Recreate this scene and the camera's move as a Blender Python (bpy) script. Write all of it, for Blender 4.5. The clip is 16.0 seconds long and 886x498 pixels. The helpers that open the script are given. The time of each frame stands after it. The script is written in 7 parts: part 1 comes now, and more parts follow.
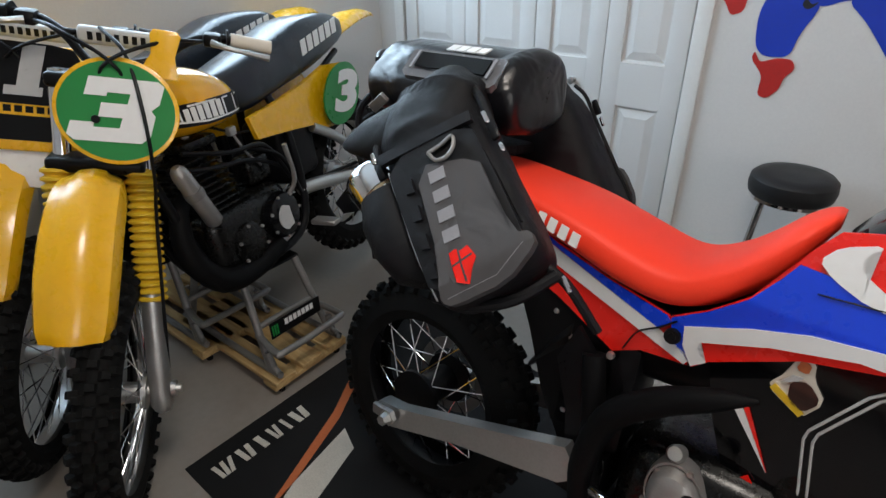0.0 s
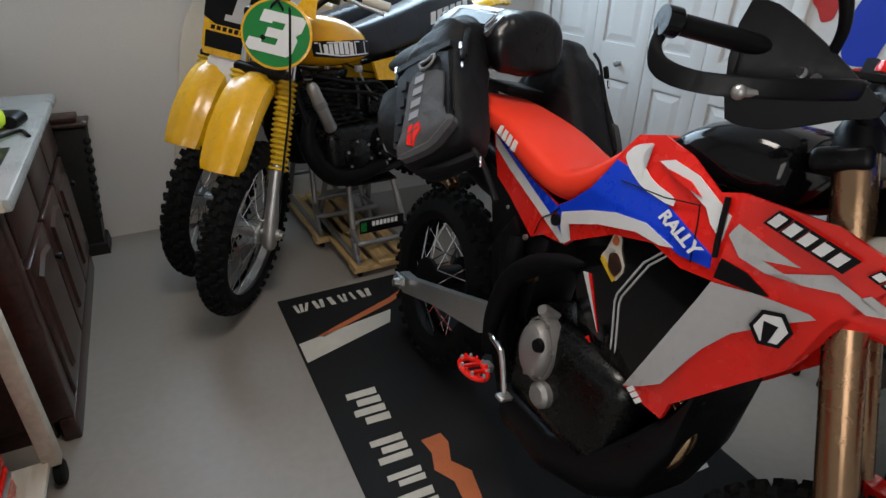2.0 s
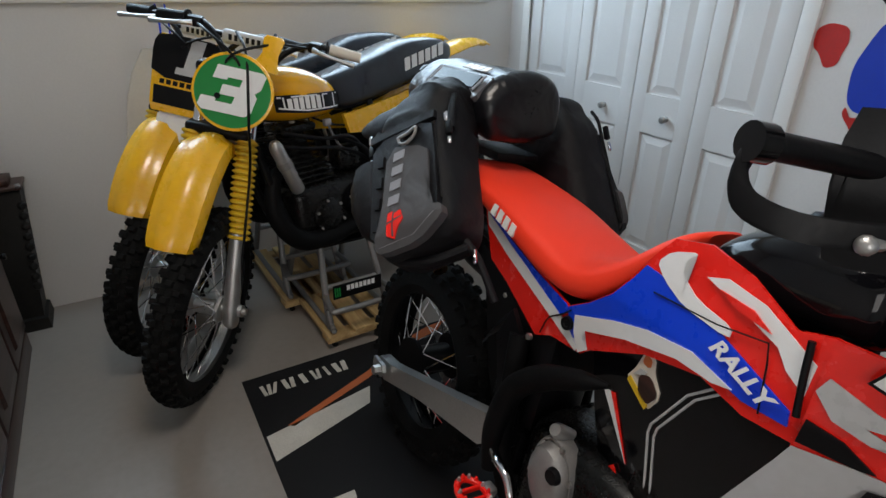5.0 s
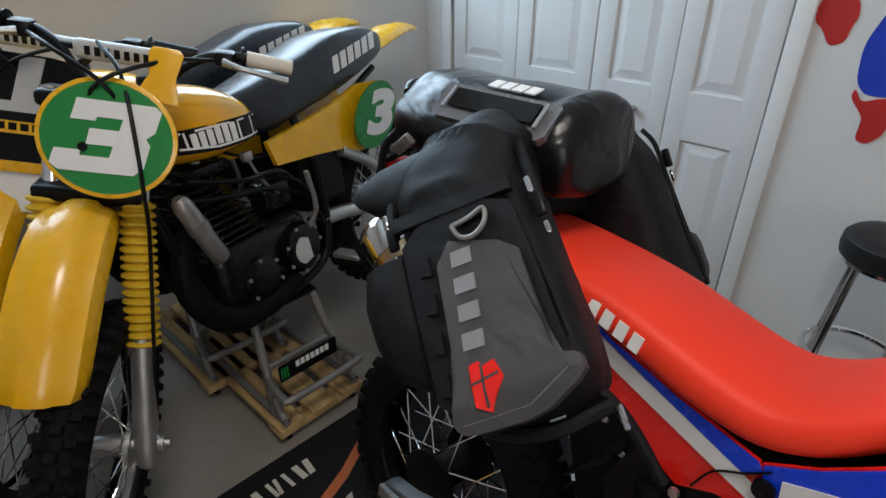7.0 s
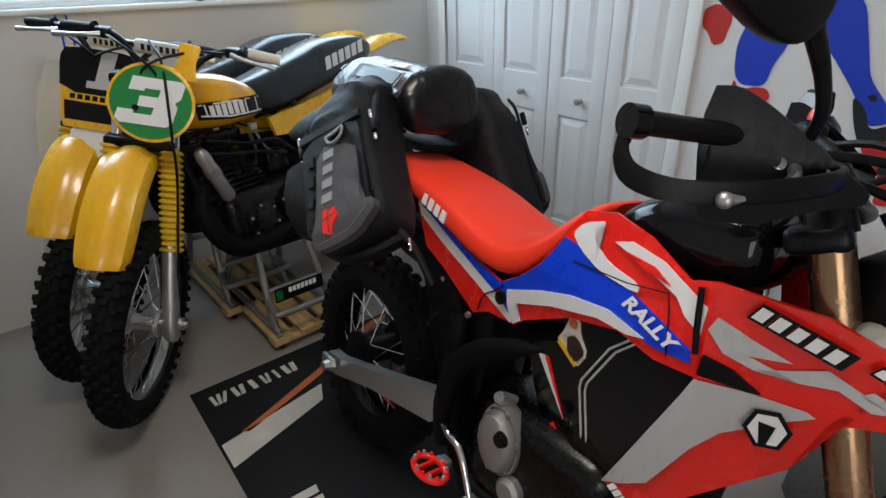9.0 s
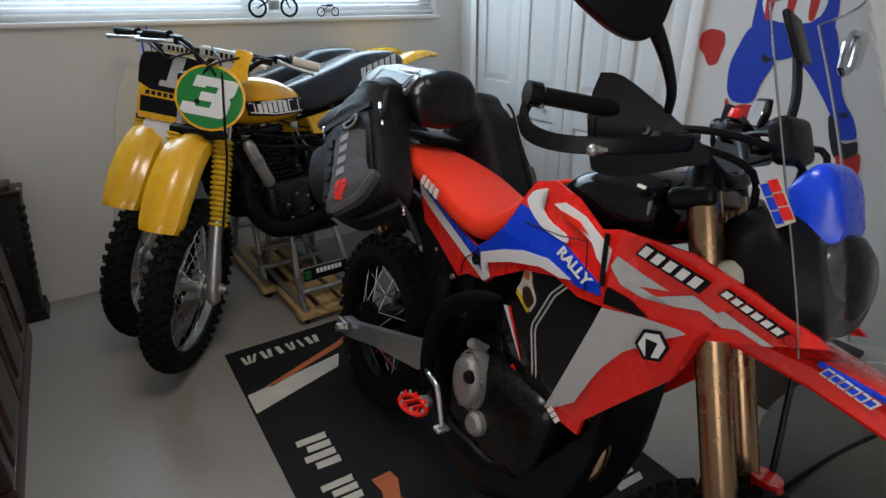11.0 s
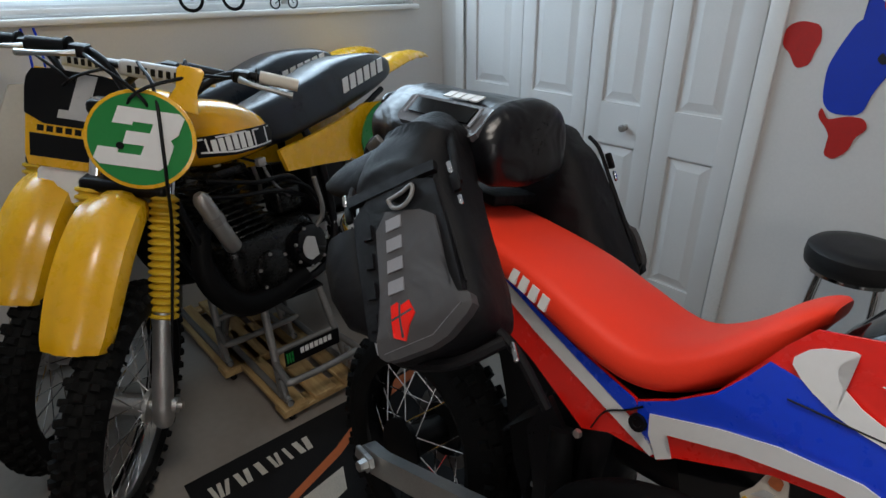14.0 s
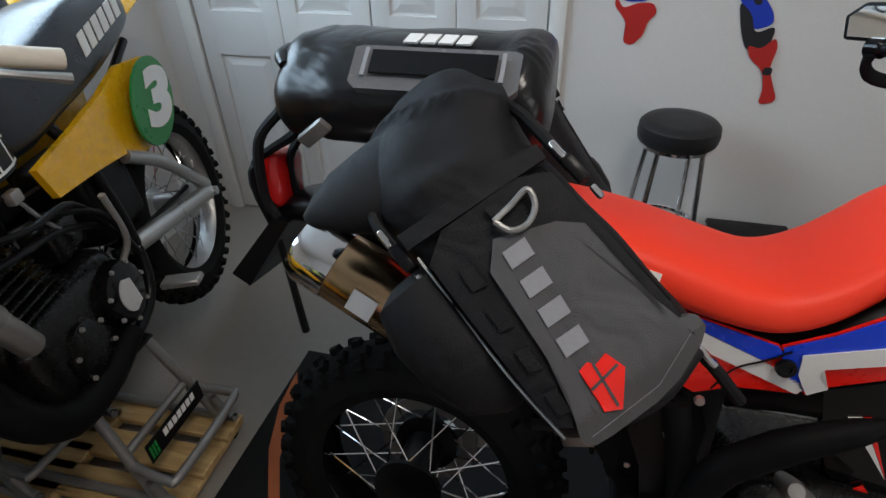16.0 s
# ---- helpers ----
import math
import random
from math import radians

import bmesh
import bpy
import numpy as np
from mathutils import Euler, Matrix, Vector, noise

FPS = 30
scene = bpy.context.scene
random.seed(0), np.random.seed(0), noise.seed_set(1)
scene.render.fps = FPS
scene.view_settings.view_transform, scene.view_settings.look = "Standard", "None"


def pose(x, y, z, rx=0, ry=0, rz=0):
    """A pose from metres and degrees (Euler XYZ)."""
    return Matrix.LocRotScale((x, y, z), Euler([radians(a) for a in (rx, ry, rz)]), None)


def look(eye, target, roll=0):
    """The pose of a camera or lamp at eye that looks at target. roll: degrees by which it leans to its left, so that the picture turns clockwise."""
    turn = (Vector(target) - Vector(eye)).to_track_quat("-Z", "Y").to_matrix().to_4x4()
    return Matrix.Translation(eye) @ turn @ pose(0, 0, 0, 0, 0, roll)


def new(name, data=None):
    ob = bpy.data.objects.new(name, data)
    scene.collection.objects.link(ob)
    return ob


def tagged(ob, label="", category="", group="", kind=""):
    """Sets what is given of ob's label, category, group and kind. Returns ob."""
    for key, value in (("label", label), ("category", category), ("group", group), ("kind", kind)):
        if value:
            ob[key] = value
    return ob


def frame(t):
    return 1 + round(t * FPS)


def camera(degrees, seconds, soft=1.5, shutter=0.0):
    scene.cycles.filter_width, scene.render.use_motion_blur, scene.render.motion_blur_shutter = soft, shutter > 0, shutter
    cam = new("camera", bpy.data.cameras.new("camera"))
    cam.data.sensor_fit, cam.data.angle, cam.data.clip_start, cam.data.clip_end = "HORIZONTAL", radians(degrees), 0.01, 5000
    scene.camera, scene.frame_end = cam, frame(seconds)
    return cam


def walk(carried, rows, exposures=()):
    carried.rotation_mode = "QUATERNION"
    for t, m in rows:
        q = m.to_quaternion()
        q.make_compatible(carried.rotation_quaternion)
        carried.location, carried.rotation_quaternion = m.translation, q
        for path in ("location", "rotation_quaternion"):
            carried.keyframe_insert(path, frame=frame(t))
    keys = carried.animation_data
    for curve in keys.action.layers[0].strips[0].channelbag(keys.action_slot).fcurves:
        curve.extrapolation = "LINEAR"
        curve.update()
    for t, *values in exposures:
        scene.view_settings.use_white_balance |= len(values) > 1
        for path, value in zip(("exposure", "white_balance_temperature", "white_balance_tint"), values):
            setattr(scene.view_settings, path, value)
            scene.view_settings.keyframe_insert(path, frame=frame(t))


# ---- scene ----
cam = camera(77.61, 16.0)
# seconds, x, y, z, yaw, pitch, roll
ROWS = [
    (0.0, 0.0033, 0.0003, 1.3393, 39.746, -29.309, 1.256),
    (0.5, 0.0325, -0.0140, 1.3353, 45.457, -28.049, -0.403),
    (1.0, 0.2124, 0.0321, 1.3130, 52.552, -27.959, -1.525),
    (1.5, 0.4203, 0.0791, 1.3011, 57.958, -28.561, -1.717),
    (2.0, 0.6844, 0.0439, 1.2752, 62.559, -28.077, -1.246),
    (2.5, 0.8081, 0.0261, 1.2852, 63.626, -27.129, -0.656),
    (3.0, 0.8303, 0.0467, 1.2947, 63.628, -26.335, -0.444),
    (5.5, 0.3001, 0.1900, 1.3342, 56.429, -26.507, -0.532),
    (6.0, 0.1537, 0.2343, 1.3281, 52.247, -27.409, -0.126),
    (6.5, -0.0338, 0.1928, 1.3339, 47.818, -28.006, -0.055),
    (7.0, -0.1319, 0.1911, 1.3460, 45.193, -28.630, 0.121),
    (7.5, -0.0997, 0.2181, 1.3326, 45.574, -28.377, 0.502),
    (8.0, 0.1070, 0.2300, 1.3231, 47.479, -27.652, 1.369),
    (8.5, 0.3552, 0.2131, 1.3440, 48.913, -27.447, 1.914),
    (9.0, 0.4974, 0.1164, 1.3498, 51.481, -26.650, 1.255),
    (9.5, 0.6773, 0.0551, 1.3292, 54.055, -25.384, 0.211),
    (12.0, 0.7953, 0.0659, 1.3449, 57.154, -24.022, 0.546),
    (12.5, 0.6529, 0.0591, 1.3632, 56.535, -24.260, 0.568),
    (13.0, 0.4994, 0.0693, 1.3686, 55.842, -24.273, 0.207),
    (13.5, 0.3362, 0.1836, 1.3366, 54.026, -24.630, 0.378),
    (14.0, 0.1125, 0.1751, 1.3440, 49.534, -25.624, 0.771),
    (14.5, -0.0786, 0.1151, 1.3729, 44.404, -26.412, 1.108),
    (15.0, -0.2251, 0.1927, 1.3520, 36.305, -28.357, 1.767),
    (15.5, -0.3651, 0.2280, 1.3374, 25.614, -31.367, 2.068),
    (16.0, -0.4835, 0.1537, 1.3398, 14.801, -34.516, 1.327),
]
walk(cam, [(t, pose(x, y, z, 90 + pitch, roll, yaw)) for t, x, y, z, yaw, pitch, roll in ROWS],
     exposures=((0.0, 0.18), (1.5, -0.07), (3.0, 0.20), (5.5, -0.16), (7.0, -0.10), (8.0, 0.04), (9.0, 0.03), (9.5, -0.13), (12.0, -0.25), (13.0, -0.34), (15.0, -0.38), (16.0, -0.08)))

# ---- world and light ----
world = bpy.data.worlds.new("world")
scene.world = world
world.use_nodes = True
wn = world.node_tree
sky = wn.nodes.new("ShaderNodeTexSky")
sky.sky_type, sky.sun_disc = "NISHITA", False
sky.sun_elevation, sky.sun_rotation = radians(45), radians(100)
wn.links.new(sky.outputs[0], wn.nodes["Background"].inputs[0])
wn.nodes["Background"].inputs[1].default_value = 0.12


def area_lamp(name, m, sx, sy, watts, colour):
    lamp = bpy.data.lights.new(name, "AREA")
    lamp.shape, lamp.size, lamp.size_y, lamp.energy, lamp.color = "RECTANGLE", sx, sy, watts, colour
    ob = new(name, lamp)
    ob.matrix_world = m
    return ob


# daylight in the blinds' window, an added fill behind the camera with no seen source, and the ceiling lamp
area_lamp("window_daylight", look((-2.20, 0.9, 1.78), (0.0, 0.8, 0.9)), 2.0, 0.85, 34, (0.60, 0.81, 1.0))
area_lamp("back_window_daylight", look((2.3, -0.6, 1.5), (-1.0, 1.0, 0.7)), 1.6, 1.2, 20, (1.0, 0.97, 0.94))
area_lamp("ceiling_lamp_glow", look((-0.1, 0.35, 2.36), (-0.1, 0.4, 0.0)), 0.45, 0.45, 15, (1.0, 0.92, 0.83))


# ---- materials ----
def material(name, colour, rough=0.5, metal=0.0, vary=0.12, grain=60.0, blotch=4.0, bump=0.15, coat=0.0, rvar=0.12, random_piece=0.0, spec=0.5):
    m = bpy.data.materials.new(name)
    m.use_nodes = True
    nt = m.node_tree
    b = nt.nodes["Principled BSDF"]
    tc = nt.nodes.new("ShaderNodeTexCoord")
    n1 = nt.nodes.new("ShaderNodeTexNoise")
    n1.inputs["Scale"].default_value, n1.inputs["Detail"].default_value = blotch, 6
    n2 = nt.nodes.new("ShaderNodeTexNoise")
    n2.inputs["Scale"].default_value, n2.inputs["Detail"].default_value = grain, 4
    for n in (n1, n2):
        nt.links.new(tc.outputs["Object"], n.inputs["Vector"])
    add = nt.nodes.new("ShaderNodeMath")
    add.operation = "ADD"
    nt.links.new(n1.outputs[0], add.inputs[0])
    nt.links.new(n2.outputs[0], add.inputs[1])
    ramp = nt.nodes.new("ShaderNodeMapRange")
    ramp.inputs["From Min"].default_value, ramp.inputs["From Max"].default_value = 0.6, 1.4
    ramp.inputs["To Min"].default_value, ramp.inputs["To Max"].default_value = 1 - vary, 1 + vary
    nt.links.new(add.outputs[0], ramp.inputs[0])
    hsv = nt.nodes.new("ShaderNodeHueSaturation")
    hsv.inputs["Color"].default_value = (*colour, 1)
    value = ramp.outputs[0]
    if random_piece:
        info = nt.nodes.new("ShaderNodeObjectInfo")
        r2 = nt.nodes.new("ShaderNodeMapRange")
        r2.inputs["To Min"].default_value, r2.inputs["To Max"].default_value = 1 - random_piece, 1 + random_piece
        nt.links.new(info.outputs["Random"], r2.inputs[0])
        mul = nt.nodes.new("ShaderNodeMath")
        mul.operation = "MULTIPLY"
        nt.links.new(value, mul.inputs[0])
        nt.links.new(r2.outputs[0], mul.inputs[1])
        value = mul.outputs[0]
    nt.links.new(value, hsv.inputs["Value"])
    nt.links.new(hsv.outputs[0], b.inputs["Base Color"])
    rr = nt.nodes.new("ShaderNodeMapRange")
    rr.inputs["From Min"].default_value, rr.inputs["From Max"].default_value = 0.6, 1.4
    rr.inputs["To Min"].default_value, rr.inputs["To Max"].default_value = max(0.02, rough - rvar), min(1, rough + rvar)
    nt.links.new(add.outputs[0], rr.inputs[0])
    nt.links.new(rr.outputs[0], b.inputs["Roughness"])
    b.inputs["Metallic"].default_value = metal
    b.inputs["Specular IOR Level"].default_value = spec
    b.inputs["Coat Weight"].default_value = coat
    b.inputs["Coat Roughness"].default_value = 0.08
    if bump:
        bp = nt.nodes.new("ShaderNodeBump")
        bp.inputs["Strength"].default_value, bp.inputs["Distance"].default_value = bump, 0.002
        nt.links.new(n2.outputs[0], bp.inputs["Height"])
        nt.links.new(bp.outputs[0], b.inputs["Normal"])
    return m


def weave(m, scale=900, strength=0.35):
    """Adds a fine woven relief to a fabric."""
    nt = m.node_tree
    tc = nt.nodes.new("ShaderNodeTexCoord")
    w = nt.nodes.new("ShaderNodeTexVoronoi")
    w.inputs["Scale"].default_value = scale
    nt.links.new(tc.outputs["Object"], w.inputs["Vector"])
    fold = nt.nodes.new("ShaderNodeTexNoise")
    fold.inputs["Scale"].default_value, fold.inputs["Distortion"].default_value = 9, 1.2
    nt.links.new(tc.outputs["Object"], fold.inputs["Vector"])
    b1 = nt.nodes.new("ShaderNodeBump")
    b1.inputs["Strength"].default_value, b1.inputs["Distance"].default_value = strength, 0.0015
    nt.links.new(w.outputs[0], b1.inputs["Height"])
    b2 = nt.nodes.new("ShaderNodeBump")
    b2.inputs["Strength"].default_value, b2.inputs["Distance"].default_value = 0.45, 0.02
    nt.links.new(fold.outputs[0], b2.inputs["Height"])
    nt.links.new(b1.outputs[0], b2.inputs["Normal"])
    nt.links.new(b2.outputs[0], nt.nodes["Principled BSDF"].inputs["Normal"])
    return m


def wood(name, dark, light, scale=6.0, rough=0.55):
    m = bpy.data.materials.new(name)
    m.use_nodes = True
    nt = m.node_tree
    b = nt.nodes["Principled BSDF"]
    tc = nt.nodes.new("ShaderNodeTexCoord")
    mp = nt.nodes.new("ShaderNodeMapping")
    mp.inputs["Scale"].default_value = (1.0, 8.0, 8.0)
    nt.links.new(tc.outputs["Object"], mp.inputs[0])
    n = nt.nodes.new("ShaderNodeTexNoise")
    n.inputs["Scale"].default_value, n.inputs["Detail"].default_value, n.inputs["Distortion"].default_value = scale, 8, 0.8
    nt.links.new(mp.outputs[0], n.inputs["Vector"])
    r = nt.nodes.new("ShaderNodeValToRGB")
    r.color_ramp.elements[0].position, r.color_ramp.elements[1].position = 0.35, 0.65
    r.color_ramp.elements[0].color, r.color_ramp.elements[1].color = (*dark, 1), (*light, 1)
    nt.links.new(n.outputs[0], r.inputs[0])
    nt.links.new(r.outputs[0], b.inputs["Base Color"])
    b.inputs["Roughness"].default_value = rough
    bp = nt.nodes.new("ShaderNodeBump")
    bp.inputs["Strength"].default_value, bp.inputs["Distance"].default_value = 0.2, 0.002
    nt.links.new(n.outputs[0], bp.inputs["Height"])
    nt.links.new(bp.outputs[0], b.inputs["Normal"])
    return m


WALL = material("wall_paint", (0.70, 0.68, 0.66), 0.75, vary=0.04, grain=120, blotch=1.2, bump=0.12)
CEIL = material("ceiling_paint", (0.80, 0.79, 0.77), 0.85, vary=0.03, grain=90, blotch=1.5)
FLOOR = material("painted_concrete", (0.275, 0.245, 0.218), 0.42, vary=0.10, grain=35, blotch=1.7, bump=0.08, rvar=0.15)
DOORW = material("door_white_paint", (0.71, 0.70, 0.69), 0.42, vary=0.03, grain=200, blotch=2, bump=0.05)
TRIM = material("trim_white_gloss", (0.82, 0.81, 0.79), 0.35, vary=0.03, grain=150, blotch=2, bump=0.04)
MATBLK = material("printed_mat_black", (0.010, 0.010, 0.011), 0.75, spec=0.25, vary=0.25, grain=300, blotch=6, bump=0.3)
MATWHT = material("printed_mat_cream", (0.55, 0.52, 0.46), 0.7, vary=0.18, grain=220, blotch=14, bump=0.3)
MATORG = material("printed_mat_orange", (0.50, 0.13, 0.04), 0.7, vary=0.2, grain=220, blotch=10, bump=0.3)
YELLOW = material("yellow_plastic", (0.84, 0.45, 0.006), 0.28, vary=0.05, grain=40, blotch=5, bump=0.03, coat=0.4, rvar=0.08)
YTANK = material("yellow_paint_gloss", (0.84, 0.41, 0.006), 0.18, vary=0.05, grain=40, blotch=5, bump=0.0, coat=0.8, rvar=0.06)
YRUB = material("yellow_rubber", (0.70, 0.45, 0.02), 0.5, vary=0.1, grain=90, blotch=12)
GREEN = material("plate_green", (0.012, 0.22, 0.045), 0.35, vary=0.05, grain=60, blotch=5, bump=0.02)
WHITE = material("vinyl_white", (0.80, 0.80, 0.80), 0.35, vary=0.04, grain=60, blotch=8, bump=0.02)
SILVERV = material("vinyl_silver", (0.50, 0.50, 0.50), 0.32, vary=0.06, grain=60, blotch=8, bump=0.02)
BLACKP = material("black_plastic", (0.004, 0.004, 0.005), 0.40, spec=0.2, vary=0.2, grain=150, blotch=8, bump=0.12)
BLACKG = material("black_gloss_plastic", (0.004, 0.004, 0.005), 0.09, spec=0.32, vary=0.1, grain=50, blotch=5, bump=0.0, coat=0.0, rvar=0.04)
MATTEBLK = material("matte_black_coating", (0.0035, 0.0035, 0.004), 0.6, spec=0.1, vary=0.3, grain=140, blotch=10, bump=0.15)
BLACKM = material("black_painted_metal", (0.004, 0.004, 0.005), 0.36, spec=0.22, vary=0.2, grain=120, blotch=9, bump=0.08)
ENGINE = material("engine_black_cast", (0.004, 0.004, 0.004), 0.26, metal=0.0, spec=0.30, vary=0.3, grain=160, blotch=18, bump=0.07)
RUBBER = material("tyre_rubber", (0.005, 0.005, 0.005), 0.8, spec=0.18, vary=0.25, grain=120, blotch=14, bump=0.3)
RED = material("red_plastic", (0.88, 0.016, 0.009), 0.26, vary=0.05, grain=40, blotch=6, bump=0.02, coat=0.4, rvar=0.08)
REDSEAT = material("red_seat_vinyl", (0.94, 0.050, 0.020), 0.50, spec=0.3, vary=0.06, grain=420, blotch=5, bump=0.15)
BLUE = material("vinyl_blue", (0.004, 0.055, 0.74), 0.3, vary=0.05, grain=60, blotch=6, bump=0.02, coat=0.3)
CHROME = material("chrome", (0.78, 0.78, 0.80), 0.09, metal=1.0, vary=0.05, grain=80, blotch=6, bump=0.0, rvar=0.05)
ALU = material("aluminium", (0.52, 0.52, 0.51), 0.36, metal=0.9, vary=0.12, grain=180, blotch=10, bump=0.1)
CAST = material("cast_aluminium_cover", (0.36, 0.35, 0.34), 0.45, metal=0.7, vary=0.12, grain=220, blotch=10, bump=0.15)
STEEL = material("grey_painted_steel", (0.24, 0.235, 0.23), 0.42, metal=0.5, vary=0.15, grain=120, blotch=9, bump=0.1)
BRONZE = material("bronze_fork_tube", (0.34, 0.21, 0.12), 0.24, metal=0.9, vary=0.08, grain=60, blotch=7, bump=0.0)
HEAT = material("heat_blued_steel", (0.50, 0.34, 0.20), 0.22, metal=1.0, vary=0.35, grain=12, blotch=9, bump=0.0)
FABRIC = weave(material("black_nylon_fabric", (0.005, 0.005, 0.0065), 0.55, spec=0.22, vary=0.25, grain=300, blotch=9))
FABGREY = weave(material("grey_nylon_fabric", (0.058, 0.057, 0.061), 0.7, vary=0.12, grain=300, blotch=9))
VINYLBAG = weave(material("black_tarpaulin", (0.005, 0.005, 0.007), 0.30, spec=0.45, vary=0.2, grain=120, blotch=7, rvar=0.03, coat=0.0), 300, 0.05)
CLEARWIN = material("frosted_pocket", (0.13, 0.13, 0.14), 0.25, bump=0.0, vary=0.1, grain=60, blotch=9)
YSEAT = material("navy_black_seat", (0.008, 0.012, 0.020), 0.32, vary=0.15, grain=400, blotch=8, bump=0.12, coat=0.3)
STOOLV = material("black_stool_vinyl", (0.008, 0.008, 0.009), 0.5, vary=0.2, grain=350, blotch=9, bump=0.15)
PINE = wood("pine_board", (0.40, 0.25, 0.10), (0.56, 0.39, 0.18), 5)
DARKWOOD = wood("dark_mahogany", (0.022, 0.010, 0.008), (0.055, 0.022, 0.016), 5, 0.32)
CREAMW = wood("pale_painted_wood", (0.50, 0.45, 0.36), (0.62, 0.57, 0.48), 4)
LETTERG = material("pale_grey_print", (0.24, 0.24, 0.26), 0.6, vary=0.1, grain=200, blotch=20)
LAMIN = material("grey_laminate_top", (0.36, 0.37, 0.36), 0.3, vary=0.06, grain=300, blotch=6, bump=0.03)
NEON = material("neon_yellow_fabric", (0.62, 0.80, 0.02), 0.7, vary=0.1, grain=200, blotch=8, bump=0.3)
CARD = material("off_white_board", (0.68, 0.62, 0.53), 0.7, vary=0.06, grain=90, blotch=3, bump=0.1)
LENS = material("lamp_lens", (0.45, 0.42, 0.36), 0.12, vary=0.1, grain=90, blotch=20, bump=0.3)
LENSRED = material("red_lamp_lens", (0.45, 0.01, 0.01), 0.12, vary=0.1, grain=90, blotch=20, bump=0.2)
GLASSM = bpy.data.materials.new("clear_polycarbonate")
GLASSM.use_nodes = True
_g = GLASSM.node_tree.nodes["Principled BSDF"]
_g.inputs["Base Color"].default_value = (0.86, 0.88, 0.90, 1)
_g.inputs["Transmission Weight"].default_value, _g.inputs["Roughness"].default_value, _g.inputs["IOR"].default_value = 1.0, 0.03, 1.15
BLIND = bpy.data.materials.new("blind_slat_white")
BLIND.use_nodes = True
_b = BLIND.node_tree.nodes["Principled BSDF"]
_b.inputs["Base Color"].default_value, _b.inputs["Roughness"].default_value = (0.82, 0.83, 0.84, 1), 0.5
_b.inputs["Transmission Weight"].default_value = 0.35
SKYGLOW = bpy.data.materials.new("daylight_outside")
SKYGLOW.use_nodes = True
_e = SKYGLOW.node_tree.nodes["Principled BSDF"]
_e.inputs["Emission Color"].default_value, _e.inputs["Emission Strength"].default_value = (0.80, 0.91, 1.0, 1), 1.7
MIRRORG = material("mirror_glass", (0.85, 0.86, 0.87), 0.03, metal=1.0, vary=0.0, bump=0.0, rvar=0.0)


# ---- mesh helpers ----
def finish(bm, name, mat, angle=38):
    bmesh.ops.remove_doubles(bm, verts=bm.verts, dist=1e-5)
    bmesh.ops.recalc_face_normals(bm, faces=bm.faces)
    me = bpy.data.meshes.new(name)
    bm.to_mesh(me)
    bm.free()
    for p in me.polygons:
        p.use_smooth = True
    me.set_sharp_from_angle(angle=radians(angle))
    me.materials.append(mat)
    return me


def part(name, bm, mat, parent=None, label="", angle=38):
    ob = new(name, finish(bm, name, mat, angle))
    if parent:
        ob.parent = parent
    if label:
        tagged(ob, label)
    return ob


def thing(name, label, category, m=None, group=""):
    ob = new(name)
    ob.empty_display_size = 0.1
    if m is not None:
        ob.matrix_world = m
    return tagged(ob, label, category, group)


def smooth_path(pts, k=6):
    pts = [Vector(p) for p in pts]
    if len(pts) < 3:
        return pts
    out = []
    ext = [2 * pts[0] - pts[1]] + pts + [2 * pts[-1] - pts[-2]]
    for i in range(1, len(ext) - 2):
        a, b, c, d = ext[i - 1:i + 3]
        for j in range(k):
            t = j / k
            out.append(0.5 * ((2 * b) + (c - a) * t + (2 * a - 5 * b + 4 * c - d) * t * t + (3 * b - a - 3 * c + d) * t ** 3))
    return out + [pts[-1]]


def tube(pts, r, n=10, bm=None, smooth=5, cap=True):
    bm = bm or bmesh.new()
    path = smooth_path(pts, smooth) if smooth else [Vector(p) for p in pts]
    m = len(path)
    rad = r if isinstance(r, (list, tuple)) else None
    rings, side = [], None
    for i, p in enumerate(path):
        d = (path[min(i + 1, m - 1)] - path[max(i - 1, 0)]).normalized()
        if side is None:
            side = d.orthogonal().normalized()
        side = (side - d * side.dot(d)).normalized()
        up = d.cross(side)
        if rad:
            f = i / (m - 1) * (len(rad) - 1)
            j = min(int(f), len(rad) - 2)
            rr = rad[j] + (rad[j + 1] - rad[j]) * (f - j)
        else:
            rr = r
        rings.append([bm.verts.new(p + rr * (math.cos(2 * math.pi * k / n) * side + math.sin(2 * math.pi * k / n) * up)) for k in range(n)])
    for a, b in zip(rings, rings[1:]):
        for k in range(n):
            bm.faces.new((a[k], a[(k + 1) % n], b[(k + 1) % n], b[k]))
    if cap:
        bm.faces.new(rings[0][::-1])
        bm.faces.new(rings[-1])
    return bm


def loft(rings, bm=None, cap=True, closed=True):
    bm = bm or bmesh.new()
    rs = [[bm.verts.new(p) for p in ring] for ring in rings]
    n = len(rs[0])
    for a, b in zip(rs, rs[1:]):
        for k in range(n if closed else n - 1):
            bm.faces.new((a[k], a[(k + 1) % n], b[(k + 1) % n], b[k]))
    if cap and closed:
        bm.faces.new(rs[0][::-1])
        bm.faces.new(rs[-1])
    return bm


